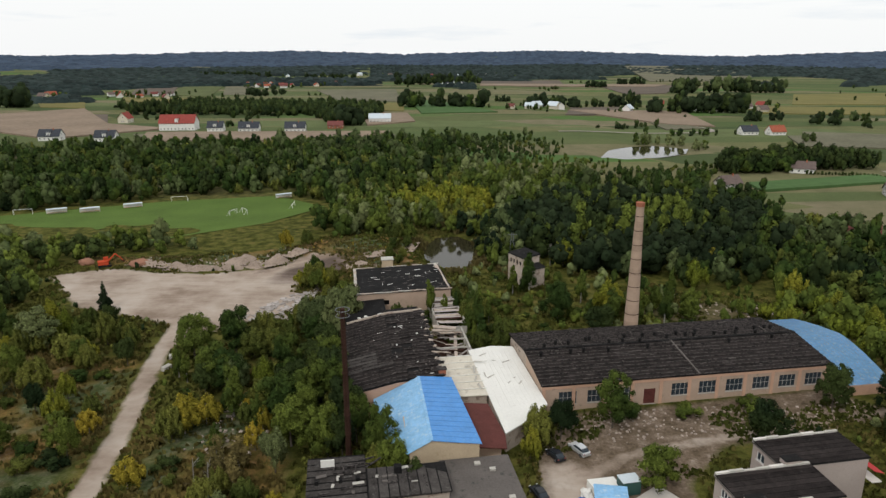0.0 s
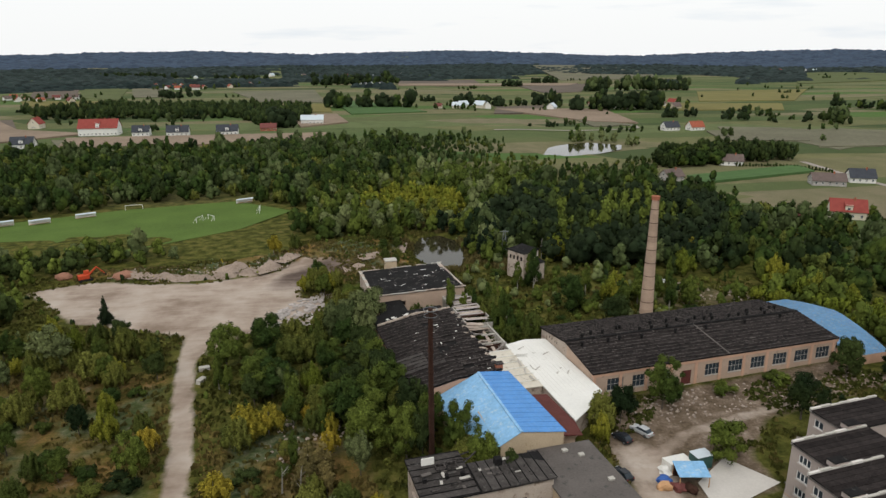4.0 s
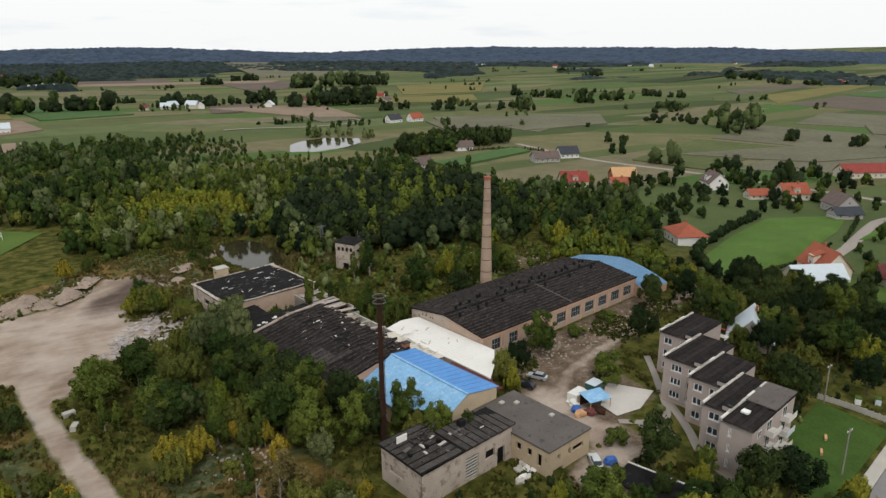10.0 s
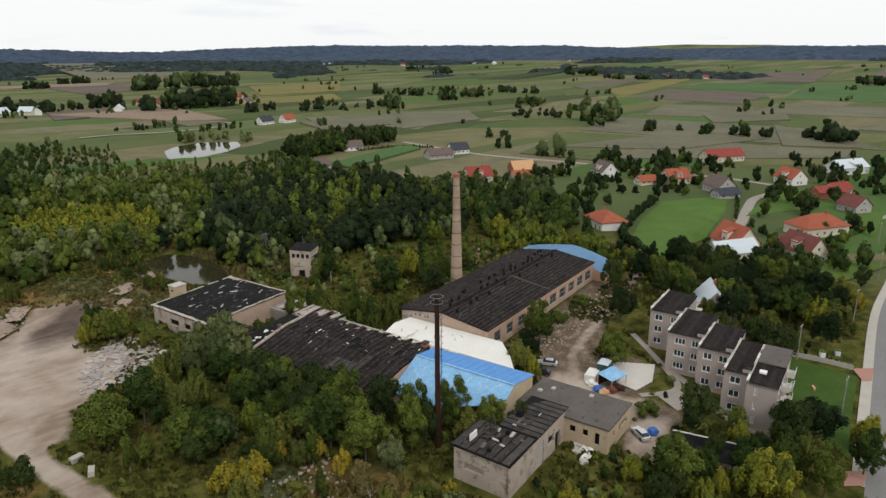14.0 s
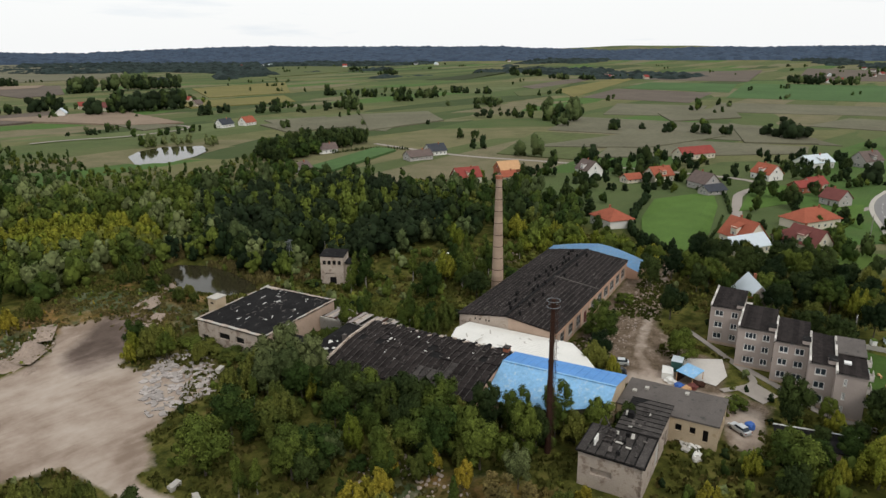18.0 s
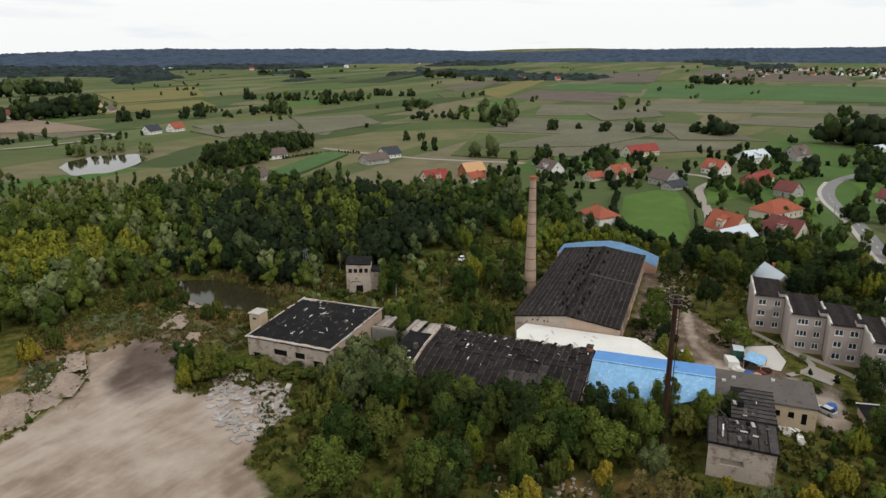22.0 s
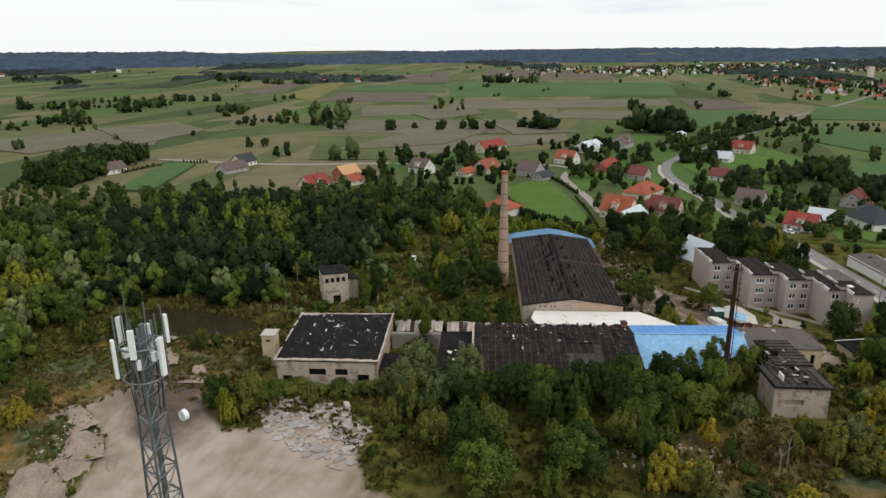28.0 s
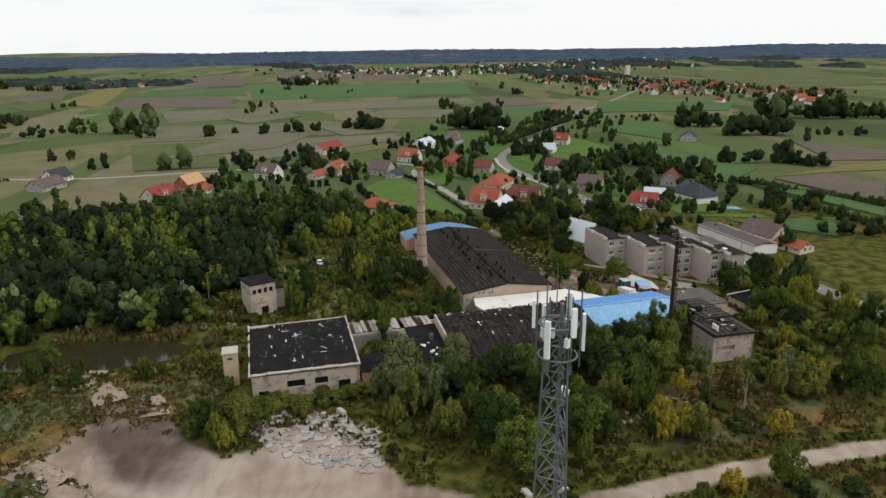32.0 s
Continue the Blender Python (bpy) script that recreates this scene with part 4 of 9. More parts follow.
def woods(name, spots, label, kinds=FAR):
    """One mesh per leaf colour for trees that nobody could count. spots: (kind, x, y, scale)."""
    by = {}
    r = random.Random(len(spots))
    for key, x, y, s in spots:
        V, F, leaf, N = r.choice(kinds[key])
        a = r.uniform(0, 6.28)
        c, n_ = math.cos(a), math.sin(a)
        W = np.stack([V[:, 0] * c - V[:, 1] * n_, V[:, 0] * n_ + V[:, 1] * c, V[:, 2]], 1) * (s * r.uniform(0.85, 1.15), s * r.uniform(0.85, 1.15), s * r.uniform(0.85, 1.2))
        Q = np.stack([N[:, 0] * c - N[:, 1] * n_, N[:, 0] * n_ + N[:, 1] * c, N[:, 2]], 1)
        by.setdefault(leaf, []).append((W + (x, y, land(x, y) - 0.2), F, Q))
    root = thing(name, Matrix(), label, "woodland", kind="stuff")
    for leaf, items in by.items():
        k, VV, FF, NN = 0, [], [], []
        for V, F, N in items:
            VV.append(V)
            FF.append(F + k)
            NN.append(N)
            k += len(V)
        tagged(shared("foliage", mesh_np("foliage", np.concatenate(VV), np.concatenate(FF), M[leaf], np.concatenate(NN)), root), kind="stuff")


def spots(poly, step, kinds, smin, smax, seed, avoid=(), keep=1.0):
    """Jittered grid of tree places in an area."""
    r = random.Random(seed)
    xs, ys = [p[0] for p in poly], [p[1] for p in poly]
    out, y = [], min(ys)
    while y < max(ys):
        x = min(xs)
        while x < max(xs):
            px, py = x + r.uniform(-0.45, 0.45) * step, y + r.uniform(-0.45, 0.45) * step
            if r.random() < keep and inside(px, py, poly) and not any(inside(px, py, a) for a in avoid):
                drift = wobble(px, py, 0.02, seed)
                pool = kinds[:max(1, len(kinds) // 2)] if drift < -0.05 else kinds[len(kinds) // 3:] if drift > 0.12 else kinds
                out.append((r.choice(pool), px, py, r.uniform(smin, smax)))
            x += step
        y += step
    return out


# ---- the old brickworks ----
TURN = 9.2
SITE = pose(18.0, 114.6, 0, 0, 0, TURN)


def site(u, v):
    p = SITE @ Vector((u, v, 0))
    return p.x, p.y


def wall_with_holes(x0, x1, z0, z1, y0, y1, holes):
    """A wall along x from y0 to y1 with rectangular openings (xa, xb, za, zb) that go through it."""
    xs = sorted({x0, x1, *[h for a in holes for h in a[:2]]})
    zs = sorted({z0, z1, *[h for a in holes for h in a[2:]]})
    bm = bmesh.new()
    for xa, xb in zip(xs, xs[1:]):
        run = None
        for za, zb in zip(zs, zs[1:]):
            cx, cz = (xa + xb) / 2, (za + zb) / 2
            solid = not any(a <= cx <= b and c <= cz <= d for a, b, c, d in holes)
            if solid:
                run = (run[0], zb) if run else (za, zb)
            if (not solid or zb == zs[-1]) and run:
                box(bm, xa, xb, y0, y1, *run)
                run = None
    bmesh.ops.remove_doubles(bm, verts=bm.verts, dist=0.0005)
    return bm


def window(parent, m, w, h, cols=2, rows=1, frame_mat=None, glass=None, name="window", t=0.07):
    """A window in its opening: frame, mullions and panes; m puts its lower left corner, x along the wall, y outwards is negative."""
    fm, gm = frame_mat or M["frame_white"], glass or M["glass"]
    d = 0.08
    xs = [(w * i / cols + (t if i == 0 else t / 2), w * (i + 1) / cols - (t if i == cols - 1 else t / 2)) for i in range(cols)]
    zs = [(h * j / rows + (t if j == 0 else t / 2), h * (j + 1) / rows - (t if j == rows - 1 else t / 2)) for j in range(rows)]
    bm = wall_with_holes(0, w, 0, h, 0, d, [(*x, *z) for x in xs for z in zs])
    ob = part(name, bm, fm, parent)
    ob.matrix_basis = m
    for i in range(cols):
        part("pane", boxes((w * i / cols + 0.02, w * (i + 1) / cols - 0.02, d * 0.4, d * 0.6, 0.03, h - 0.03)), gm, ob)
    return ob


rb = random.Random(3)

# great hall
hall = thing("factory_hall", SITE, "long derelict factory hall with salmon plaster and black panel roof", "building")
L_, W_, EV, RG = 60.0, 24.2, 5.5, 7.2
openings = []
for i in range(10):
    a = 3.2 + i * 5.7
    openings.append((a, a + 3.6, 1.3, 3.9) if i not in (3,) else (a, a + 2.4, 0.0, 3.2))
part("wall_south", wall_with_holes(0, L_, -0.5, 4.7, 0, 0.4, openings), M["plaster"], hall, "stained plaster wall with broken windows")
part("cornice", boxes((-0.15, L_ + 0.15, -0.18, 0.4, 4.7, 5.45)), M["plaster_pink"], hall, "salmon plaster eaves band")
for i, (a, b, c, d) in enumerate(openings):
    if i == 3:
        part("door", boxes((a, b, 0.15, 0.22, 0, 3.15)), M["red_roof"], hall, "rusty brown sheet door")
    elif rb.random() < 0.85:
        window(hall, pose(a, 0.12, c), b - a, d - c, 4, 2, frame_mat=M["frame_old"])
    part("sill", boxes((a - 0.1, b + 0.1, -0.1, 0.05, c - 0.14, c)), M["concrete"], hall)
for i in range(11):
    part("pilaster", boxes((i * 5.88 - 0.1, i * 5.88 + 0.55, -0.12, 0.0, -0.4, 4.7)), M["plaster_pink"], hall)
part("wall_north", boxes((0, L_, W_ - 0.4, W_, -0.5, EV)), M["plaster"], hall)


def gable_poly(z0):
    return [(0, z0), (W_, z0), (W_, EV + 0.1), (W_ / 2, RG + 0.1), (0, EV + 0.1)]


def upright(poly, x0, x1):
    """A wall in the y-z plane between x0 and x1."""
    bm = bmesh.new()
    a = [bm.verts.new((x0, y, z)) for y, z in poly]
    b = [bm.verts.new((x1, y, z)) for y, z in poly]
    bm.faces.new(a)
    bm.faces.new(b[::-1])
    for i in range(len(poly)):
        j = (i + 1) % len(poly)
        bm.faces.new((a[i], b[i], b[j], a[j]))
    bmesh.ops.recalc_face_normals(bm, faces=bm.faces)
    return bm


part("gable_west", upright(gable_poly(-0.5), -0.02, 0.38), M["plaster_pale"], hall, "pale patched gable wall")
part("gable_east", upright(gable_poly(-0.5), L_ - 0.4, L_), M["plaster_pale"], hall)
part("plaster_patch", upright([(0.6, 3.9), (11.5, 4.0), (11.5, 6.85), (0.6, 5.45)], -0.07, -0.02), M["plaster"], hall, "darker plaster patch on the gable")
# small vents: no holes are cut, their inner shade is a black plate
for k in (16.2, 17.0, 18.6, 19.8):
    part("vent_hole", upright([(k, 4.9), (k + 0.35, 4.9), (k + 0.35, 5.3), (k, 5.3)], -0.06, -0.025), M["black"], hall)

# roof of long panels, each its own piece
panel_me = {}


def panel_mesh(w, d, t, lip, material):
    key = (round(w, 2), round(d, 2), material.name)
    if key not in panel_me:
        me = bpy.data.meshes.new("panel")
        bm = boxes((0, w, 0, d, -t, 0), (0, w, 0, lip, 0, 0.13))
        bm.faces.ensure_lookup_table()
        for f in bm.faces[6:]:
            f.material_index = 1
        bm.to_mesh(me)
        bm.free()
        me.materials.append(material)
        me.materials.append(M["tar_edge"])
        panel_me[key] = me
    return panel_me[key]


def panel_roof(parent, x0, x1, y0, z0, y1, z1, nx_, ny_, material, seed, gone=0.0):
    """Panels laid up a slope from (y0, z0) to (y1, z1); rows run along x."""
    r = random.Random(seed)
    run = math.hypot(y1 - y0, z1 - z0)
    tilt = math.degrees(math.atan2(z1 - z0, abs(y1 - y0)))
    w, d = (x1 - x0) / nx_, run / ny_
    me = panel_mesh(w - 0.03, d * 1.02, 0.12, 0.2, material)
    for j in range(ny_):
        f = j / ny_
        for i in range(nx_):
            if r.random() < gone:
                continue
            m = Matrix.Translation((x0 + i * w, y0 + f * (y1 - y0), z0 + f * (z1 - z0) + 0.12 + r.uniform(0, 0.06))) @ pose(0, 0, 0, 0, 0, 0 if y1 > y0 else 180)
            m = m @ pose(0, 0, 0, tilt + r.uniform(-0.5, 0.5), r.uniform(-0.25, 0.25), 0)
            if y1 < y0:
                m = m @ Matrix.Translation((-(w - 0.03), 0, 0))
            shared("roof_panel", me, parent, m)


roof_s = part("roof_south", sheet([(-0.3, -0.3, EV), (L_ + 0.1, -0.3, EV), (L_ + 0.1, W_ / 2, RG), (-0.3, W_ / 2, RG)], 0.15), M["tar_flat"], hall)
roof_n = part("roof_north", sheet([(-0.3, W_ / 2, RG), (L_ + 0.1, W_ / 2, RG), (L_ + 0.1, W_ + 0.3, EV), (-0.3, W_ + 0.3, EV)], 0.15), M["tar_flat"], hall)
panel_roof(roof_s, -0.3, L_ + 0.1, -0.35, EV, W_ / 2, RG, 10, 11, M["tar"], 1)
panel_roof(roof_n, -0.3, L_ + 0.1, W_ + 0.35, EV, W_ / 2, RG, 10, 11, M["tar"], 2)
part("joint_strip", sheet([(L_ * 0.52, -0.4, EV + 0.33), (L_ * 0.52 + 0.35, -0.4, EV + 0.33), (L_ * 0.52 + 0.35, W_ / 2, RG + 0.33), (L_ * 0.52, W_ / 2, RG + 0.33)], 0.1), M["felt_grey"], hall)
part("ridge_cap", boxes((-0.3, L_, W_ / 2 - 0.3, W_ / 2 + 0.3, RG + 0.1, RG + 0.32)), M["tar_flat"], hall)


for i in range(150):
    fx, fy = rb.uniform(0.5, 58), rb.uniform(0.3, 23.6)
    ob = part("loose_felt", boxes((0, rb.uniform(0.5, 3.2), 0, rb.uniform(0.06, 0.25), -0.02, 0.03)), rb.choice((M["felt_grey"], M["tar_edge"], M["tar_edge"])), hall)
    ob.matrix_basis = pose(fx, fy, RG - abs(fy - W_ / 2) * (RG - EV) / (W_ / 2) + 0.22, 8 if fy < W_ / 2 else -8, 0, rb.choice((0, 0, 0, 90, 6)))


def roof_vent(parent, x, y, z):
    bm = tube(bmesh.new(), (0, 0, -0.2), (0, 0, 0.75), 0.3, 0.3, 10)
    v = part("roof_vent", bm, M["tar_flat"], parent)
    v.matrix_basis = pose(x, y, z)
    part("cowl", tube(bmesh.new(), (0, 0, 0.7), (0, 0, 1.0), 0.42, 0.3, 10), M["tar_flat"], v)


for i in range(32):
    vx = 3 + i * 1.75 + rb.uniform(-0.8, 0.8)
    vy = W_ / 2 + rb.choice((-2.2, 0.2, 1.8, 3.6)) + rb.uniform(-0.4, 0.4)
    roof_vent(hall, vx, vy, RG + 0.1 - abs(vy - W_ / 2) * (RG - EV) / (W_ / 2))

# arched blue hall against the far gable
blue_hall = thing("storage_hall", SITE, "hall with a pale blue arched sheet roof", "building")
arch = [(-3.6, 2.4), (0.4, 3.9), (4.6, 5.1), (8.8, 6.0), (12.0, 6.3), (18, 5.5), (23, 4.6), (27, 3.7)]
part("wall", upright([(-3.2, -5)] + [(y, z - 0.15) for y, z in arch] + [(26.6, -5)], 60.1, 70.8), M["plaster_pink"], blue_hall)
for i in range(12):
    a, b = 60.0 + i * 0.92, 60.0 + (i + 1) * 0.92 - 0.03
    bm = bmesh.new()
    va = [bm.verts.new((a, y, z)) for y, z in arch]
    vb = [bm.verts.new((b, y, z)) for y, z in arch]
    for k in range(len(arch) - 1):
        bm.faces.new((va[k], vb[k], vb[k + 1], va[k + 1]))
    bmesh.ops.solidify(bm, geom=bm.faces[:], thickness=0.06)
    part("roof_sheet", bm, M["blue_pale"], blue_hall)

# chimney of ringed brickwork
chim = thing("factory_chimney", pose(43.0, 147.2, 0), "tall tapering brick factory chimney with iron bands", "chimney")
CH = 33.6
for i in range(24):
    z0, z1 = CH * i / 24, CH * (i + 1) / 24
    ra, rb_ = 1.75 - 0.95 * z0 / CH, 1.75 - 0.95 * z1 / CH
    part("brick_course", tube(bmesh.new(), (0, 0, z0), (0, 0, z1 - 0.02), ra, rb_ + 0.02, 20), M["brick"], chim)
for i in range(9):
    z = 4 + i * 3.3
    r = 1.75 - 0.95 * z / CH + 0.05
    part("iron_band", tube(bmesh.new(), (0, 0, z), (0, 0, z + 0.14), r, r, 20), M["rust"], chim)
part("crown_ring", tube(bmesh.new(), (0, 0, CH - 0.9), (0, 0, CH), 0.95, 1.0, 20), M["brick_red"], chim)

# white membrane roof between hall and west wing
link = thing("link_building", SITE, "low link building under a dirty white roof", "building")
WP = [(-10.2, -12.5), (-5.5, -9.0), (-0.25, -4.0), (-0.25, 21.5), (-5, 22.5), (-10.2, 21)]
part("wall", prism(bmesh.new(), [(x * 0.97 - 0.1, y * 0.97 + 0.2) for x, y in WP], -0.4, 3.75), M["plaster_pale"], link)
part("roof", prism(bmesh.new(), WP, 3.75, 4.0), M["white_roof"], link)
part("lower_wall", boxes((-18.2, -10.3, 1.4, 18.0, -0.4, 3.9)), M["plaster_pale"], link)
part("lower_roof", sheet([(-18.3, 18.3, 4.25), (-18.3, 1.1, 4.15), (-10.1, 1.1, 3.95), (-10.1, 18.3, 4.0)], 0.2), M["tan_roof"], link, "cream flat roof with loose edges")
for i in range(6):
    part("roof_lap", boxes((-18.2, -10.0, 3.4 + i * 2.9, 3.5 + i * 2.9, 4.1, 4.27)), M["white_roof"], link)
for a, b, c, t_ in ((-11.6, 6.0, 2.6, 70), (-11.0, 9.5, 3.4, 80), (-12.6, 12.4, 1.6, 20), (-10.4, 14.6, 2.8, -10), (-10.9, 3.0, 2.2, 95)):
    ob = part("torn_edge", sheet([(0, 0, 0.1), (c, 0.1, 0.25), (c * 0.9, 0.5, 0.05), (0.2, 0.35, 0.18)], 0.05), M["concrete"], link, "torn grey membrane edge")
    ob.matrix_basis = pose(a, b, 4.25, 0, 0, t_)
part("red_wall", boxes((-15.6, -11.6, -15.2, -2.2, -0.5, 3.7)), M["plaster"], link)
part("red_lean_to", sheet([(-16.4, -1.8, 4.5), (-15.9, -16.6, 4.5), (-11.0, -16.6, 3.8), (-10.3, -12.8, 3.75), (-11.0, -2.4, 4.1)], 0.2), M["red_roof"], link, "rusty red sheet roof")
for i in range(9):
    part("roof_beam", boxes((-9.0 + i * 0.9, -8.94 + i * 0.9, -3.6, 21.0, 4.0, 4.03)), M["white_roof"], link)
for i in range(8):
    w0 = rb.uniform(0.6, 2.2)
    ob = part("loose_membrane", sheet([(0, 0, 0), (w0, 0.1, 0.05), (w0 * 0.9, 0.35, 0.02), (0.1, 0.3, 0.06)], 0.03), M["concrete"], link)
    ob.matrix_basis = pose(rb.uniform(-9.5, -2), rb.uniform(4, 19), 4.07, 0, 0, rb.uniform(0, 180))
ruin_roof = thing("collapsed_roof", SITE, "collapsed strip roof with loose grey boards and bare beams", "roof")
part("wall", boxes((-7.9, -7.6, 36.0, 55, -0.5, 4.0), (-14.6, -14.3, 36, 55, -0.5, 4.0), (-14.6, -7.6, 35.6, 35.9, -0.5, 3.4)), M["concrete"], ruin_roof)
for i in range(19):
    if i in (2, 7):
        continue
    ob = part("board", boxes((-3.3, 3.1, 0, 0.9, -0.05, 0.03)), (M["slab_broken"], M["plaster_pale"], M["slab_broken"], M["rust"])[i % 4], ruin_roof)
    ob.matrix_basis = pose(-11.1 + rb.uniform(-0.3, 0.3), 35.9 + i * 0.95, 4.2 + rb.uniform(-0.05, 0.15), rb.uniform(-3, 3), rb.uniform(-3, 3), rb.uniform(-3, 3))
for i in range(14):
    ob = part("fallen_beam", boxes((-2.6, 2.6, -0.12, 0.12, 0, 0.24)), (M["slab_broken"], M["rust"])[i % 2], ruin_roof)
    ob.matrix_basis = pose(-13.4 + rb.uniform(-1.6, 2.6), 19.5 + i * 1.15, 1.2 + rb.uniform(0, 2.0), 0, rb.uniform(-22, 22), rb.uniform(-35, 35))
for a, b, z_, t_, tl in ((-13.6, 33.6, 3.6, 6, 4), (-13.2, 34.4, 4.0, -8, 9), (-12.0, 32.9, 3.2, 12, -6)):
    ob = part("hanging_panel", boxes((-2.8, 2.6, -0.6, 0.6, -0.06, 0.06)), M["plaster_pale"], ruin_roof, "pale roof panel hanging askew")
    ob.matrix_basis = pose(a, b, z_, tl, 6, t_)
leaning = part("leaning_plank", boxes((-0.35, 0.35, -7.6, 7.6, -0.08, 0.08)), M["plaster_pale"], ruin_roof, "long pale plank fallen into the pit")
leaning.matrix_basis = pose(-12.0, 26.5, 2.9, -4, 0, -9)
part("rubble_bed", boxes((-18.2, -9.0, 18.5, 35.5, -0.3, 0.7)), M["rust"], ruin_roof)

# west wing: panelled roof, rising to its broken eastern edge
wing = thing("west_wing", SITE, "long low workshop wing with a black panel roof and pale parapets", "building")
UW, UM, UE, ZW, ZM, ZE = -36.0, -27.0, -18.4, 5.4, 7.3, 7.9


def wing_z(u):
    return ZW + (u - UW) * (ZM - ZW) / (UM - UW) if u < UM else ZM + (u - UM) * (ZE - ZM) / (UE - UM)


def cross_wall(y0, y1, up):
    """A wall across the wing whose top follows its roof."""
    bm = bmesh.new()
    poly = [(UW + 0.2, -0.5), (UE, -0.5), (UE, ZE + up), (UM, ZM + up), (UW + 0.2, ZW + up)]
    a = [bm.verts.new((x, y0, z)) for x, z in poly]
    b = [bm.verts.new((x, y1, z)) for x, z in poly]
    bm.faces.new(a)
    bm.faces.new(b[::-1])
    for i in range(5):
        j = (i + 1) % 5
        bm.faces.new((a[i], b[i], b[j], a[j]))
    bmesh.ops.recalc_face_normals(bm, faces=bm.faces)
    return bm


part("wall_west", wall_with_holes(0, 33.0, -0.5, 5.2, 0, 0.4, [(2.6 + i * 5.2, 5.0 + i * 5.2, 1.4, 3.4) for i in range(6)]), M["plaster_pink"], wing).matrix_basis = pose(UW + 0.4, 35.8, 0, 0, 0, -90)
# solid black board: the unlit inside of the wing, painted behind its windows
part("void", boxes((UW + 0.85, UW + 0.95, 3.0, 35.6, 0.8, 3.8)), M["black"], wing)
part("wall_east", boxes((UE - 0.45, UE - 0.05, 2.9, 35.9, -0.5, 7.75)), M["plaster"], wing)
part("wall_south", cross_wall(2.5, 2.85, -0.2), M["plaster_pink"], wing)
part("parapet", cross_wall(36.0, 36.45, 0.42), M["plaster_pale"], wing, "pale parapet across the roof")
west_roof = part("roof_west", sheet([(UW - 0.3, 2.4, ZW - 0.08), (UW - 0.3, 36.0, ZW - 0.08), (UM, 36.0, ZM), (UM, 2.4, ZM)], 0.12), M["tar_flat"], wing)
east_roof = part("roof_east", sheet([(UM, 2.4, ZM), (UM, 36.0, ZM), (UE + 0.2, 36.0, ZE), (UE + 0.2, 2.4, ZE)], 0.12), M["tar_flat"], wing)


def strip_mesh(length, material):
    me = bpy.data.meshes.new("panel")
    bm = boxes((0, length, 0, 1.40, -0.1, 0), (0, length, 0, 0.20, 0, 0.13))
    bm.faces.ensure_lookup_table()
    for f in bm.faces[6:]:
        f.material_index = 1
    bm.to_mesh(me)
    bm.free()
    me.materials.append(material)
    me.materials.append(M["tar_edge"])
    return me


strip, strip_bare, strip_short = strip_mesh(3.05, M["tar"]), strip_mesh(3.05, M["tar_worn"]), strip_mesh(2.1, M["tar"])
for j in range(23):
    v = 2.6 + j * 1.445
    for i in range(3):
        u = UW - 0.25 + i * 3.08
        shared("roof_panel", strip_bare if 4 < j < 10 and rb.random() < 0.5 else strip, west_roof, Matrix.Translation((u, v, wing_z(u) + 0.1 + rb.uniform(0, 0.07))) @ pose(0, 0, 0, rb.uniform(-1, 1), -11.9, 0))
    for i in range(4):
        u = UM + 0.02 + i * 2.16
        if rb.random() < 0.04:
            continue
        shared("roof_panel", strip_short, east_roof, Matrix.Translation((u, v + rb.uniform(-0.1, 0.1), wing_z(u) + 0.1 + rb.uniform(0, 0.16))) @ pose(0, 0, 0, rb.uniform(-3, 3), -4 + rb.uniform(-2, 2), rb.uniform(-2, 2)))
for i in range(34):
    w_, d_ = rb.uniform(0.25, 0.8), rb.uniform(0.15, 0.5)
    ob = part("broken_edge", boxes((-w_, w_, -d_, d_, -0.12, 0.1)), (M["tar_edge"], M["plaster_pale"], M["tar_flat"])[i % 3], wing)
    ob.matrix_basis = pose(UE + rb.uniform(-0.5, 0.25), 3 + i * 0.97, wing_z(UE) + rb.uniform(-0.02, 0.2), rb.uniform(-14, 14), rb.uniform(-14, 14), rb.uniform(0, 180))
part("roof_flat", sheet([(UW, 36.5, 5.1), (UW, 43.4, 5.1), (-18.6, 43.4, 6.1), (-18.6, 36.5, 6.3)], 0.3), M["tar_flat"], wing)
part("end_wall", boxes((UW + 0.2, -18.7, 42.9, 43.3, -0.5, 4.9)), M["plaster_pink"], wing)
part("end_side", boxes((UW + 0.2, UW + 0.6, 36.5, 42.9, -0.5, 4.7), (-19.1, -18.7, 36.5, 42.9, -0.5, 5.7)), M["plaster_pink"], wing)
part("ruined_wall", boxes((-14.6, -14.2, 44, 55, -0.5, 3.6), (-9.3, -8.9, 19, 35.6, -0.5, 3.2)), M["concrete"], wing)
part("roof_hut", boxes((-19.2, -17.9, 3.0, 4.1, 7.6, 8.8)), M["brick_red"], wing)
part("hut_cap", boxes((-19.35, -17.75, 2.85, 4.25, 8.8, 8.95)), M["tar_edge"], wing)

# rear shed
shed = thing("rear_shed", SITE, "rear shed with a flat patched black roof and pale coping", "building")
part("wall_west", wall_with_holes(-20.6, 0, -0.5, 5.4, 0, 0.4, [(-14, -10.5, 2.3, 3.8), (-19.5, -17.5, 0, 2.2), (-8.6, -6.0, 2.3, 3.8), (-4.0, -1.6, 0.2, 2.6)]), M["plaster_pale"], shed).matrix_basis = pose(-33, 55.8, 0, 0, 0, -90)
part("wall_body", boxes((-32.3, -8.6, 56.2, 76.2, -0.5, 5.4)), M["plaster_pale"], shed)
# black strip put behind the west openings as their indoor shade
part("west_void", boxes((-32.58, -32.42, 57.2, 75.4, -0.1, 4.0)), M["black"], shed)
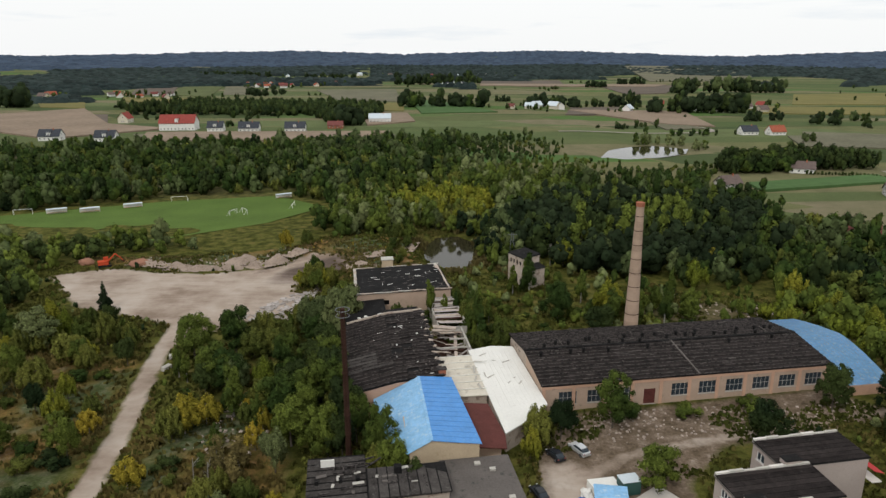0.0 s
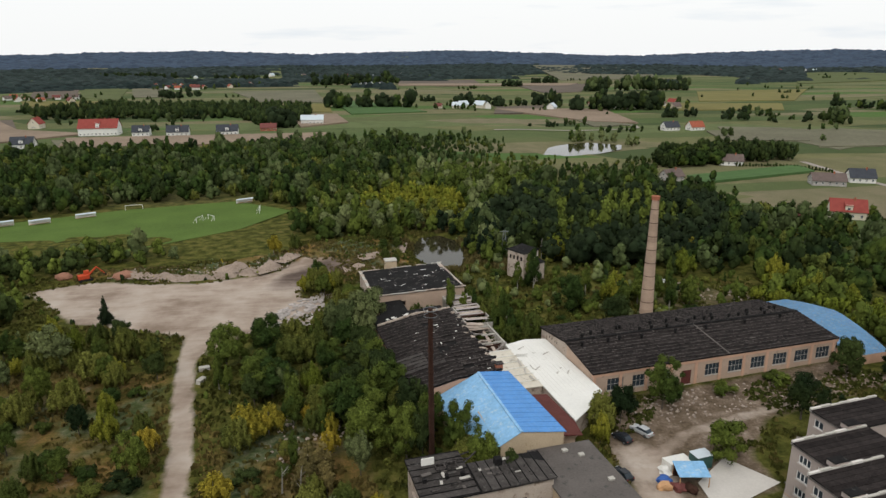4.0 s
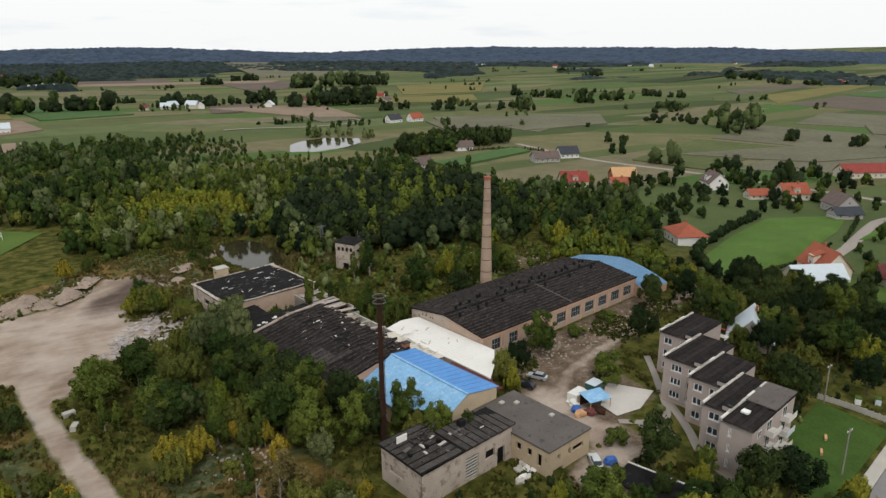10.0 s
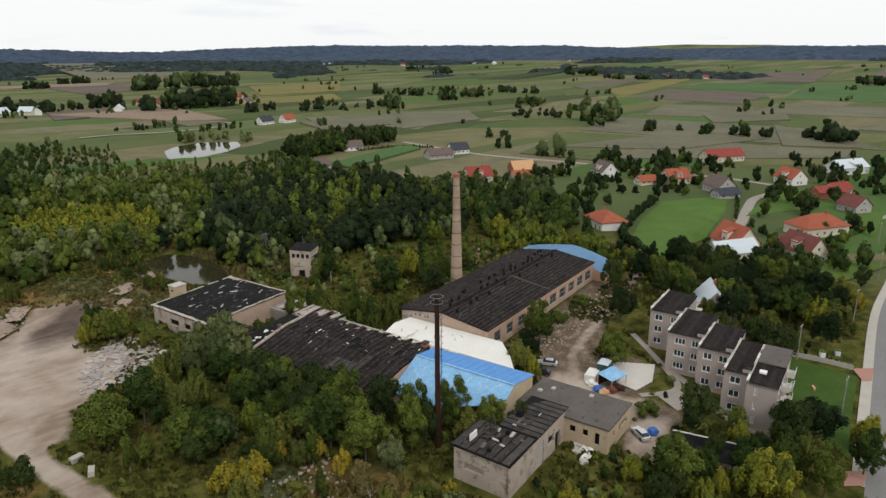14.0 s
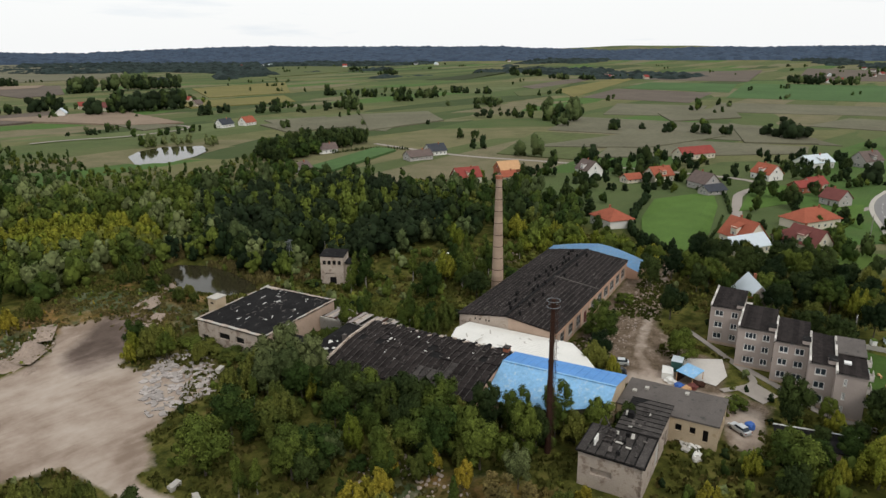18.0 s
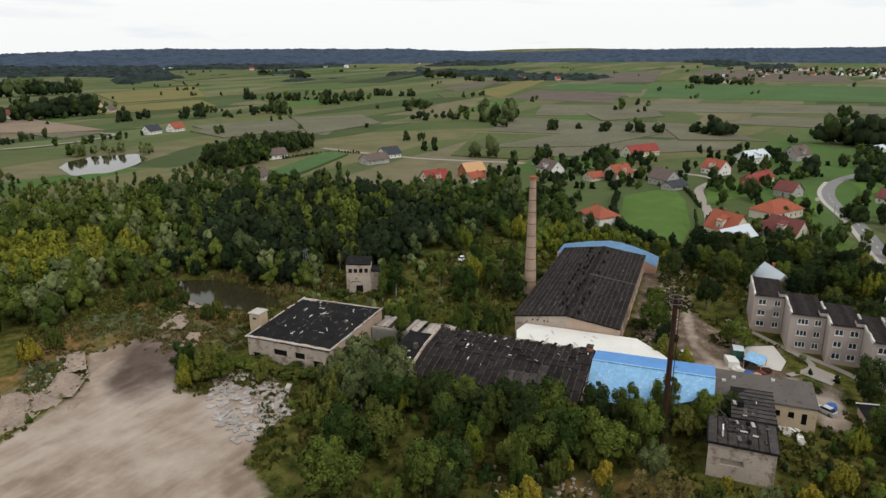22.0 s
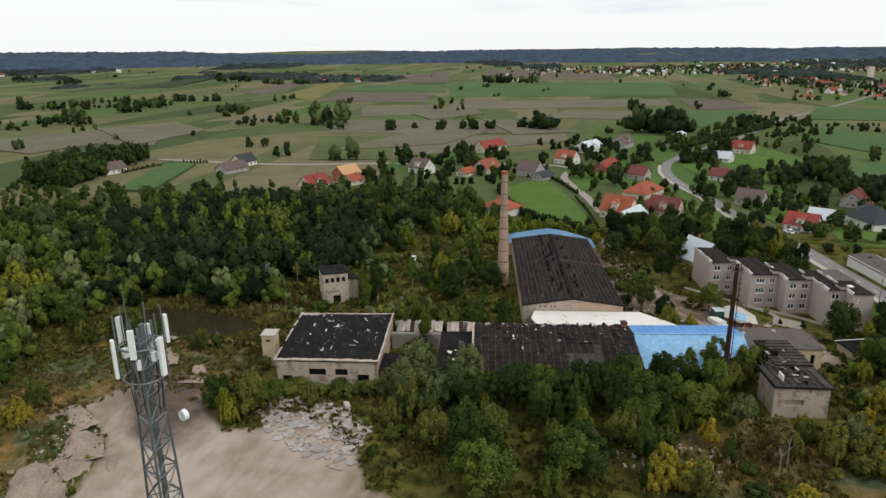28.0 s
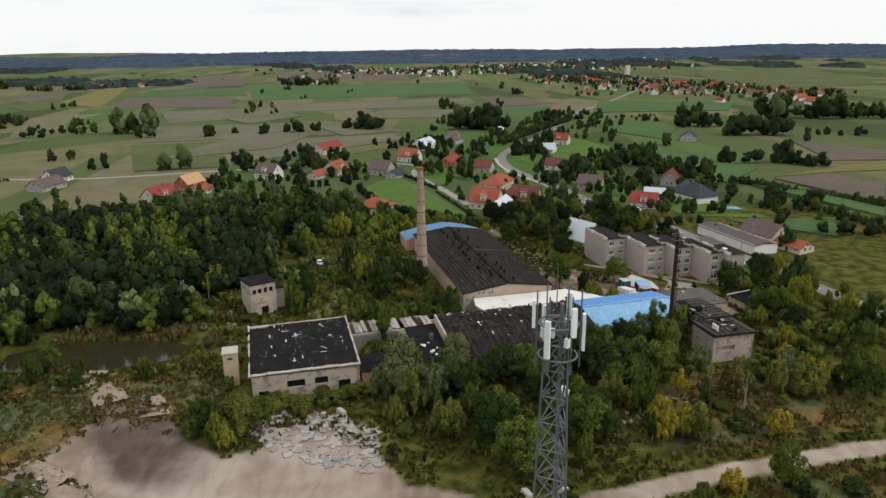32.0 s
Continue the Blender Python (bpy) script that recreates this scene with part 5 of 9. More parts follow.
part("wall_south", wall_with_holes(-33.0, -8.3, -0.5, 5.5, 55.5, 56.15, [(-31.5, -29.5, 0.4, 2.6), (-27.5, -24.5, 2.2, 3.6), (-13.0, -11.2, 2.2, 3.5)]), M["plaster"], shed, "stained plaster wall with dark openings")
# thin black sheet that darkens the south openings in place of real depth
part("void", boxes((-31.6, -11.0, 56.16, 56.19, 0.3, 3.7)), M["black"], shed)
part("roof", sheet([(-33.3, 55.4, 5.7), (-8, 55.4, 6.1), (-8.6, 77, 6.1), (-33.0, 76.6, 5.7)], 0.3), M["tar_flat"], shed)
for k, (ua, va, ub, vb, wd, za, zb) in enumerate(((-33.4, 55.4, -33.2, 76.8, 0.8, 5.9, 5.9), (-33.3, 55.2, -7.9, 55.2, 0.4, 5.85, 6.3), (-33.3, 76.6, -8.4, 77.0, 0.35, 5.85, 6.3), (-8.4, 55.4, -8.9, 77.0, 0.5, 6.25, 6.25))):
    n_ = 16
    for i in range(n_):
        f, g = i / n_, (i + 1) / n_
        if k == 2 and rb.random() < 0.3:
            continue
        w_ = wd * rb.uniform(0.75, 1.15) * (2.4 if k == 3 and i > 12 else 1)
        p, q = Vector((ua + (ub - ua) * f, va + (vb - va) * f, 0)), Vector((ua + (ub - ua) * g, va + (vb - va) * g, 0))
        out = Vector((w_, 0, 0)) if k == 0 else Vector((0, w_, 0)) if k in (1, 2) else Vector((-w_, 0, 0))
        z_ = za + (zb - za) * f + rb.uniform(-0.08, 0.06)
        part("coping", sheet([(c.x, c.y, z_) for c in (p, q, q + out * rb.uniform(0.7, 1.1), p + out)], 0.22), M["plaster_pale"] if rb.random() < 0.6 else M["concrete"], shed, "crumbling pale coping")
for i in range(70):
    a, b = rb.uniform(-30, -10), rb.uniform(57, 75)
    w, d = rb.uniform(0.2, 1.9), rb.uniform(0.08, 0.3)
    m_ = M["felt_grey"] if rb.random() < 0.75 else M["white_roof"]
    zz = 5.7 + (a + 33) * 0.4 / 25 + 0.02
    ob = part("felt_patch", boxes((0, w, 0, d, -0.03, 0.03)), m_, shed)
    ob.matrix_basis = pose(a, b, zz, 0, 0, rb.choice((0, 90, 0, 35)))
hut = thing("plaster_hut", SITE @ pose(-23.1, 80.6, 0), "narrow plastered hut with a flat roof", "building")
part("wall", boxes((-1.6, 1.6, -1.4, 1.4, -0.5, 7.2)), M["plaster_yellow"], hut)
part("roof", boxes((-1.8, 1.8, -1.6, 1.6, 7.2, 7.45)), M["concrete"], hut)
part("hatch", boxes((-1.63, -1.5, -0.5, 0.5, 5.9, 6.3)), M["black"], hut)
low = thing("low_outbuilding", SITE, "low brick outbuilding with a black roof", "building")
part("wall", boxes((-32.4, -26.5, 47.2, 55.0, -0.5, 3.6)), M["plaster_pink"], low)
part("roof", sheet([(-33, 46.8, 3.8), (-26, 46.8, 4.2), (-26, 55.2, 4.2), (-33, 55.2, 3.8)], 0.25), M["tar_flat"], low)

# blue roofed workshop
blue = thing("blue_workshop", SITE, "workshop with a bright blue sheet roof and brick gable", "building")
part("wall_low", boxes((-30.9, -24.0, -8.8, 2.1, -0.5, 4.0)), M["plaster_yellow"], blue)
part("wall_west", boxes((-27.2, -26.8, -19.6, -8.8, -0.5, 6.6)), M["plaster_yellow"], blue)
part("wall_east", prism(bmesh.new(), [(-17.5, 2.1), (-17.9, 2.1), (-16.7, -19.5), (-16.3, -19.5)], -0.5, 7.1), M["plaster_yellow"], blue)
bmg = bmesh.new()
fa_, fb_ = [], []
for x, z in ((-27.2, -0.5), (-16.3, -0.5), (-16.3, 7.15), (-23.8, 8.35), (-27.2, 6.6)):
    fa_.append(bmg.verts.new((x, -19.85, z)))
    fb_.append(bmg.verts.new((x, -19.5, z)))
bmg.faces.new(fa_)
bmg.faces.new(fb_[::-1])
for i in range(5):
    bmg.faces.new((fa_[i], fb_[i], fb_[(i + 1) % 5], fa_[(i + 1) % 5]))
bmesh.ops.recalc_face_normals(bmg, faces=bmg.faces)
part("gable_wall", bmg, M["plaster_yellow"], blue, "yellowish brick gable")
BN, BS = 2.3, -20.1


def blue_line(p, q, v):
    """A point on the line between two ends of a ridge or an eave, at v."""
    f = (v - BN) / (BS - BN)
    return (p[0] + (q[0] - p[0]) * f, v, p[1] + (q[1] - p[1]) * f)


RIDGE, EAST, WESTE = ((-23.2, 8.2), (-23.8, 8.6)), ((-17.0, 7.5), (-15.9, 7.3)), ((-31.6, 4.2), (-31.6, 4.2))
for i in range(14):
    v0, v1 = BN - i * 1.6, BN - (i + 1) * 1.6 + 0.02
    part("roof_sheet", sheet([blue_line(*RIDGE, v0), blue_line(*RIDGE, v1), blue_line(*EAST, v1), blue_line(*EAST, v0)], 0.06), M["blue"], blue)
    part("sheet_rib", sheet([blue_line(*RIDGE, v0 + 0.05), blue_line(*RIDGE, v0 - 0.05), blue_line(*EAST, v0 - 0.05), blue_line(*EAST, v0 + 0.05)], -0.05), M["blue"], blue)
    if v1 > -9.2:
        part("roof_sheet", sheet([blue_line(*RIDGE, v0), blue_line(*RIDGE, v1), blue_line(*WESTE, v1), blue_line(*WESTE, v0)], 0.06), M["blue_pale"], blue)
part("hip_sheet", sheet([blue_line(*RIDGE, -8.9), blue_line(*RIDGE, BS), (-27.6, BS, 6.6), (-31.6, -8.9, 4.2)], 0.06), M["blue_pale"], blue)
part("ridge_cap", sheet([(-23.45, BN, 8.32), (-22.95, BN, 8.28), (-23.55, BS, 8.68), (-24.05, BS, 8.72)], 0.08), M["blue_pale"], blue)

# flat-roofed annex
annex = thing("flat_annex", SITE, "two-storey yellow plaster annex with a flat grey roof", "building")
AX = [(-22.8, -37.6), (-11.8, -37.6), (-11.8, -20.0), (-22.8, -20.0)]
part("wall_south", wall_with_holes(-22.6, -12.0, -2.0, 4.7, -37.4, -37.0, [(-21.4, -18.8, -0.2, 0.9), (-17.6, -16.9, 2.2, 3.4), (-16.4, -13.6, 2.2, 3.2), (-20.4, -19.6, 2.4, 3.4)]), M["plaster_yellow"], annex)
part("wall_west", wall_with_holes(1.9, 18.8, -2.0, 4.7, 0, 0.4, [(12.2, 13.3, 2.3, 3.6), (14.6, 15.6, 2.3, 3.6), (16.8, 17.7, 1.3, 3.6), (12.2, 13.3, -0.7, 0.5), (14.6, 15.6, -0.7, 0.4)]), M["plaster_yellow"], annex).matrix_basis = pose(-22.6, -18.2, 0, 0, 0, -90)
# core coloured black so the annex openings show painted indoor shade
part("wall_core", boxes((-22.0, -12.0, -36.6, -20.2, -2.0, 4.6)), M["black"], annex)
part("wall_east", boxes((-12.0, -11.9, -37.4, -20.1, -2.0, 4.7), (-22.2, -12.0, -20.2, -20.0, -2.0, 4.7)), M["plaster_yellow"], annex)
part("roof", prism(bmesh.new(), AX, 4.7, 5.0), M["felt_grey"], annex)
for a, b in ((-15.5, -24), (-17.5, -22.2), (-14.2, -31)):
    part("roof_hatch", boxes((a, a + 0.9, b, b + 0.7, 5.0, 5.3)), M["concrete"], annex)

# office with stepped dark roofs
office = thing("ruined_office", SITE, "ruined two-storey office with pale walls and dark stepped roof", "building")
part("wall_west", wall_with_holes(0, 9.8, -2.0, 6.0, 0, 0.4, [(2.0, 5.4, 2.4, 3.6)]), M["plaster_pale"], office).matrix_basis = pose(-42.2, -19.4, 0, 0, 0, -90)
part("wall_south", wall_with_holes(-42.2, -22.6, -2.0, 6.0, -29.4, -29.0, [(-33.2, -30.4, 0.2, 4.4), (-28.8, -26.6, 2.2, 3.8), (-26.0, -24.2, -0.2, 3.2)]), M["plaster_pale"], office)
part("wall_core", boxes((-41.6, -34.2, -28.8, -19.8, -2.0, 5.9), (-34.2, -22.6, -28.8, -23.2, -2, 5.9)), M["plaster_pale"], office)
# black sheets stand in for shaded rooms behind the office openings
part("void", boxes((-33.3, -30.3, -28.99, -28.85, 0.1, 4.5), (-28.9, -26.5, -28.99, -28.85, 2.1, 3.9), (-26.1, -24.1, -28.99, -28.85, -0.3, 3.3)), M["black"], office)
for i in range(7):
    part("louvre", boxes((-33.2, -30.4, -29.3, -29.1, 0.5 + i * 0.55, 0.7 + i * 0.55)), M["concrete"], office)
part("roof_front", sheet([(-42.6, -29.8, 6.1), (-34, -29.8, 6.3), (-34, -19.0, 6.5), (-42.6, -19.0, 6.3)], 0.2), M["tar_flat"], office)
part("roof_rear", sheet([(-34, -29.8, 6.3), (-22.3, -29.8, 6.5), (-22.3, -22.8, 6.7), (-34, -22.8, 6.5)], 0.2), M["tar_flat"], office)
for i in range(7):
    part("roof_panel", boxes((-42.6, -34.1, -29.7 + i * 1.52, -28.3 + i * 1.52, 6.25 + i * 0.02, 6.4 + i * 0.03)), M["tar_worn"], office)
for i in range(8):
    part("roof_panel", boxes((-33.9 + i * 1.45, -32.55 + i * 1.45, -29.9, -22.8, 6.4, 6.62)), M["tar_worn"], office)
for i in range(9):
    part("roof_rib", boxes((-33.9 + i * 1.45 - 0.05, -33.9 + i * 1.45 + 0.05, -29.95, -22.7, 6.6, 6.70)), M["tar_flat"], office)
for i in range(8):
    part("roof_rib", boxes((-42.6, -34.1, -29.75 + i * 1.5, -29.63 + i * 1.5, 6.36 + i * 0.025, 6.47 + i * 0.03)), M["tar_flat"], office)
for i in range(22):
    ob = part("loose_felt", boxes((0, rb.uniform(0.4, 1.8), 0, rb.uniform(0.15, 0.6), -0.04, 0.05)), rb.choice((M["felt_grey"], M["tar_edge"], M["concrete"])), office)
    ob.matrix_basis = pose(rb.uniform(-42, -25), rb.uniform(-29, -23.4), 6.66, rb.uniform(-4, 4), rb.uniform(-4, 4), rb.choice((0, 90, 8, 80)))
for a in (-38.8, -37.0):
    part("roof_frame", wall_with_holes(a, a + 1.6, -23.6, -22.0, 6.5, 6.9, [(a + 0.2, a + 1.4, -23.4, -22.2)]), M["tar_edge"], office).matrix_basis = Matrix(((1, 0, 0, 0), (0, 0, 1, 0), (0, 1, 0, 0), (0, 0, 0, 1)))
part("roof_board", boxes((-40.6, -38.6, -21.5, -21.3, 6.45, 7.7)), M["white_roof"], office, "pale board standing on the roof")
for a, b, t_ in ((-36.4, -22.0, 12), (-35.2, -21.2, -20), (-34.6, -20.4, 5), (-33.2, -21.6, 35)):
    rafter = part("rafter", boxes((-1.9, 1.9, -0.09, 0.09, -0.08, 0.1)), M["tar_edge"], office, "bare rafter of the fallen roof")
    rafter.matrix_basis = pose(a, b, 6.55, 0, -7, t_)
part("rear_wall", boxes((-34.0, -22.8, -22.4, -22.1, -2.0, 3.2)), M["plaster"], office)
for a, w in ((-41.4, 0.5), (-38.0, 0.45), (-35.6, 0.6)):
    part("roof_cowl", boxes((a, a + w, -25.6, -25.0, 6.4, 7.1)), M["tar_flat"], office)
part("roof_box", boxes((-30.0, -28.9, -24.8, -23.8, 6.6, 7.7)), M["tar_flat"], office)

# rusted iron stack with a ringed platform
stack = thing("iron_stack", pose(-16.0, 96.7, -1, 0, 0, -90), "rusted iron stack with ladder and ringed platform", "chimney")
ST = 29.0
for i in range(8):
    part("pipe_section", tube(bmesh.new(), (0, 0, ST * i / 8), (0, 0, ST * (i + 1) / 8 - 0.03), 0.52 - 0.02 * i, 0.5 - 0.02 * i, 14), M["rust"], stack)
    part("flange", tube(bmesh.new(), (0, 0, ST * i / 8 - 0.08), (0, 0, ST * i / 8 + 0.08), 0.62 - 0.02 * i, 0.62 - 0.02 * i, 14), M["rust"], stack)
for sx in (-0.25, 0.25):
    part("ladder_rail", boxes((0.7, 0.76, sx - 0.03, sx + 0.03, 1.5, ST)), M["rust"], stack)
for i in range(67):
    part("rung", boxes((0.71, 0.75, -0.25, 0.25, 1.8 + i * 0.4, 1.84 + i * 0.4)), M["rust"], stack)
for i in range(24):
    bm = bmesh.new()
    for k in range(8):
        a0, a1 = -1.6 + k * 0.4, -1.6 + (k + 1) * 0.4
        tube(bm, (0.75 + 0.45 * math.cos(a0), 0.4 * math.sin(a0), 2.5 + i * 1.08), (0.75 + 0.45 * math.cos(a1), 0.4 * math.sin(a1), 2.5 + i * 1.08), 0.03, 0.03, 4)
    part("safety_hoop", bm, M["rust"], stack)
for zz, rr in ((ST - 1.2, 1.05), (ST - 0.2, 1.08)):
    part("platform_ring", ring(rr, zz, 0.055), M["steel"], stack, "grey weathered ring rail")
for k in range(8):
    a = k * math.tau / 8
    part("strut", tube(bmesh.new(), (0.4 * math.cos(a), 0.4 * math.sin(a), ST - 1.3), (1.05 * math.cos(a), 1.05 * math.sin(a), ST - 1.2), 0.05, 0.05, 5), M["rust"], stack)
    part("post", tube(bmesh.new(), (1.05 * math.cos(a), 1.05 * math.sin(a), ST - 1.2), (1.08 * math.cos(a), 1.08 * math.sin(a), ST - 0.2), 0.04, 0.04, 5), M["rust"], stack)

# ruined transformer tower among the trees
ttw = thing("transformer_tower", pose(22.8, 191.5, 0, 0, 0, -58), "ruined white two-storey tower with broken windows", "building")
part("wall_front", wall_with_holes(-3.4, 3.4, -0.5, 8.4, -3.2, -2.85, [(-2.8 + i * 1.5, -1.8 + i * 1.5, 5.9, 7.2) for i in range(4)] + [(-0.8, 1.2, 0, 2.2), (-2, 0.6, 3.2, 3.5)]), M["plaster_pale"], ttw)
part("wall_body", boxes((-3.4, 3.4, -2.6, 3.0, -0.5, 8.3)), M["plaster_pale"], ttw)
# tower interior shade, added as black slabs behind windows and doorway
part("void", boxes((-3.1, 3.1, -2.84, -2.62, 5.7, 7.4), (-1, 1.3, -2.84, -2.62, -0.2, 2.3)), M["black"], ttw)
part("roof", sheet([(-3.6, -3.4, 8.7), (3.6, -3.4, 8.5), (3.6, 3.2, 8.9), (-3.6, 3.2, 9.1)], 0.25), M["tar_flat"], ttw)
part("side_bay", boxes((3.4, 6.4, -1.6, 2.6, -0.5, 5.6)), M["plaster_pale"], ttw)
part("side_roof", sheet([(3.4, -1.9, 6.4), (6.6, -1.9, 5.7), (6.6, 2.8, 5.7), (3.4, 2.8, 6.4)], 0.2), M["tar_flat"], ttw)

# ---- mobile phone mast ----
mast = thing("radio_mast", pose(-111.8, 148.3, -0.5), "galvanised lattice radio mast with white panel antennas", "mast")
MH = 52.2


def mast_r(z):
    return 2.6 - 1.9 * z / MH


for k in range(3):
    a = math.radians(90 + 120 * k)
    part("leg", tube(bmesh.new(), (mast_r(0) * math.cos(a), mast_r(0) * math.sin(a), 0), (mast_r(MH) * math.cos(a), mast_r(MH) * math.sin(a), MH), 0.1, 0.07, 8), M["steel"], mast)
zz = 0.0
while zz < MH - 1:
    step = 1.1 * mast_r(zz) + 0.7
    z2 = min(MH, zz + step)
    for k in range(3):
        a, b = math.radians(90 + 120 * k), math.radians(210 + 120 * k)
        p = lambda ang, z: (mast_r(z) * math.cos(ang), mast_r(z) * math.sin(ang), z)
        bm = tube(bmesh.new(), p(a, zz), p(b, z2), 0.045, 0.045, 5)
        tube(bm, p(b, zz), p(a, z2), 0.045, 0.045, 5)
        part("brace", bm, M["steel"], mast)
        part("girt", tube(bmesh.new(), p(a, z2), p(b, z2), 0.045, 0.045, 5), M["steel"], mast)
    zz = z2
part("cable_ladder", boxes((-0.18, 0.18, -0.25, -0.1, 0, MH)), M["steel"], mast)
for zc in (MH - 3.2, MH - 1.2):
    part("mount_ring", ring(1.15, zc, 0.06), M["steel"], mast)
for k in range(6):
    a = math.radians(20 + 60 * k)
    r = 1.45
    x, y = r * math.cos(a), r * math.sin(a)
    hgt = 2.3 if k % 2 == 0 else 1.7
    z0 = MH - 2.9 if k % 2 == 0 else MH - 1.5
    ob = part("panel_antenna", boxes((-0.08, 0.1, -0.16, 0.16, 0, hgt)), M["antenna"], mast, "white panel antenna")
    ob.matrix_basis = pose(x, y, z0, 0, 0, math.degrees(a))
    part("antenna_pole", tube(bmesh.new(), (x * 0.88, y * 0.88, MH - 4), (x * 0.88, y * 0.88, MH + 0.8), 0.045, 0.045, 6), M["steel"], mast)
    part("antenna_arm", tube(bmesh.new(), (x * 0.4, y * 0.4, MH - 1.3), (x * 0.95, y * 0.95, MH - 1.3), 0.04, 0.04, 5), M["steel"], mast)
    rr = part("radio_unit", boxes((-0.12, 0.12, -0.15, 0.15, 0, 0.55)), M["antenna"], mast)
    part("cable", tube(bmesh.new(), (x * 0.5, y * 0.5, MH - 5.5), (x * 0.7, y * 0.7, MH - 1.6), 0.035, 0.035, 4), M["rubber"], mast)
    rr.matrix_basis = pose(x * 0.62, y * 0.62, MH - 2.4 + 0.3 * (k % 3), 0, 0, math.degrees(a) + 15)
dish = part("dish", tube(bmesh.new(), (0, 0, 0), (0.28, 0, 0), 0.34, 0.36, 16), M["antenna"], mast, "round white dish")
dish.matrix_basis = pose(1.5, -0.9, MH - 6.6, 0, 0, -20)
part("lightning_rod", tube(bmesh.new(), (-0.5, 0.3, MH), (-0.5, 0.3, MH + 2.6), 0.04, 0.02, 5), M["steel"], mast)


# ---- apartment block ----
AP = pose(0, 0, 0, 0, 0, 10.5)
WEST = Matrix(((0, 1, 0, 0), (-1, 0, 0, 0), (0, 0, 1, 0), (0, 0, 0, 1)))


def ap_section(b0, b1, a0, a1, columns, top=8.9, bay=None, stair=True):
    """One section of the block: x runs east into the depth, y north along the west facade, which has the windows."""
    ob = thing("apartment_section", AP @ pose(b0, a0, 0), "grey three-storey apartment section with white windows and flat dark roof", "building", "sections of the apartment block")
    w, d = a1 - a0, b1 - b0
    holes = []
    for s in range(3):
        for y, wd in columns:
            holes.append((w - y - wd, w - y, 1.3 + s * 2.75, 2.7 + s * 2.75))
    wf = part("wall_front", wall_with_holes(0, w, -1.5, top, 0, 0.35, holes), M["apt"], ob)
    wf.matrix_basis = Matrix.Translation((0, w, 0)) @ WEST
    for (y0, y1, z0, z1) in holes:
        wide = 3 if y1 - y0 > 1.9 else 2
        wi = window(ob, Matrix.Translation((0.12, w - y0, z0)) @ WEST, y1 - y0, z1 - z0, wide, 1, t=0.13)
        part("window_sill", boxes((-0.08, y1 - y0 + 0.08, -0.2, -0.05, -0.12, 0.0)), M["apt_pale"], wi)
    part("wall_body", boxes((0.36, d, 0, w, -1.5, top)), M["apt"], ob)
    part("plinth", boxes((-0.06, d, -0.05, w + 0.05, -1.5, 0.5)), M["plaster"], ob)
    part("roof", sheet([(-0.15, -0.1, top + 0.2), (d + 0.2, -0.1, top + 0.2), (d + 0.2, w + 0.05, top + 0.45), (-0.15, w + 0.05, top + 0.45)], 0.2), M["tar_flat"], ob)
    n = int(w / 0.95)
    for i in range(n):
        y = i * w / n
        part("roof_strip", boxes((-0.15, d + 0.15, y, y + w / n - 0.05, top + 0.2 + 0.25 * i / n, top + 0.27 + 0.25 * i / n)), M["tar"], ob)
    for i in range(7):
        x0, x1 = d * i / 7, d * (i + 1) / 7 - 0.04
        part("coping", boxes((x0 - 0.15, x1, w - 0.28, w + 0.1, top, top + 0.75 + 0.12 * math.sin(i * 2.1))), M["apt_pale"] if i % 4 == 0 else M["concrete"], ob)
    part("gutter", boxes((-0.28, -0.15, -0.1, w, top + 0.05, top + 0.2)), M["felt_grey"], ob)
    if stair:
        part("stair_head", boxes((0.4, 2.9, -0.15, 1.3, top, top + 1.05)), M["apt"], ob)
        part("stair_roof", boxes((0.3, 3.0, -0.2, 1.35, top + 1.05, top + 1.15)), M["tar_flat"], ob)
        part("entrance", boxes((0.3, 2.2, -1.3, 0.0, -1.2, 2.5)), M["plaster"], ob)
        part("entrance_door", boxes((0.24, 0.3, -1.15, -0.15, -1.0, 1.2)), M["tile_brown"], ob)
        part("entrance_roof", boxes((0.0, 2.5, -1.5, 0.0, 2.5, 2.65)), M["tar_flat"], ob)
    return ob


south_part = ap_section(37.0, 54.2, 50.3, 55.4, [(3.2, 0.55)], stair=False)
ap_section(39.8, 55.0, 55.4, 59.8, [(1.4, 1.9)])
ap_section(47.4, 61.0, 59.9, 66.2, [(0.7, 1.7), (3.6, 1.7)])
ap_section(51.6, 66.0, 66.3, 73.4, [(0.8, 1.4), (3.4, 2.2)])
ap_section(62.0, 76.0, 73.5, 80.2, [(0.8, 1.4), (3.9, 1.8)])
for s in range(3):
    for x in (5.0, 11.5):
        by = part("balcony", boxes((x, x + 3.4, -1.4, 0, 0.9 + 2.75 * s, 1.05 + 2.75 * s)), M["apt_pale"], south_part, "small balcony with pale balustrade")
        part("balustrade", boxes((x, x + 3.4, -1.4, -1.32, 1.05 + 2.75 * s, 1.95 + 2.75 * s)), M["apt_pale"] if s != 1 or x < 8 else M["sheet_pale"], by)
        part("balustrade_side", boxes((x, x + 0.08, -1.32, 0, 1.05 + 2.75 * s, 1.95 + 2.75 * s)), M["apt_pale"], by)
        window(south_part, pose(x + 0.6, -0.06, 1.15 + 2.75 * s), 1.9, 1.9, 2, 1)
    window(south_part, pose(2.2, -0.06, 1.4 + 2.75 * s), 1.2, 1.3, 2, 1)
part("rear_roof", boxes((8.6, 17.5, -0.15, 5.1, 9.4, 9.62)), M["felt_grey"], south_part, "plain grey felt roof over the rear half")
part("skylight", boxes((4.2, 5.4, 2.6, 3.8, 9.1, 9.6)), M["frame_white"], south_part)
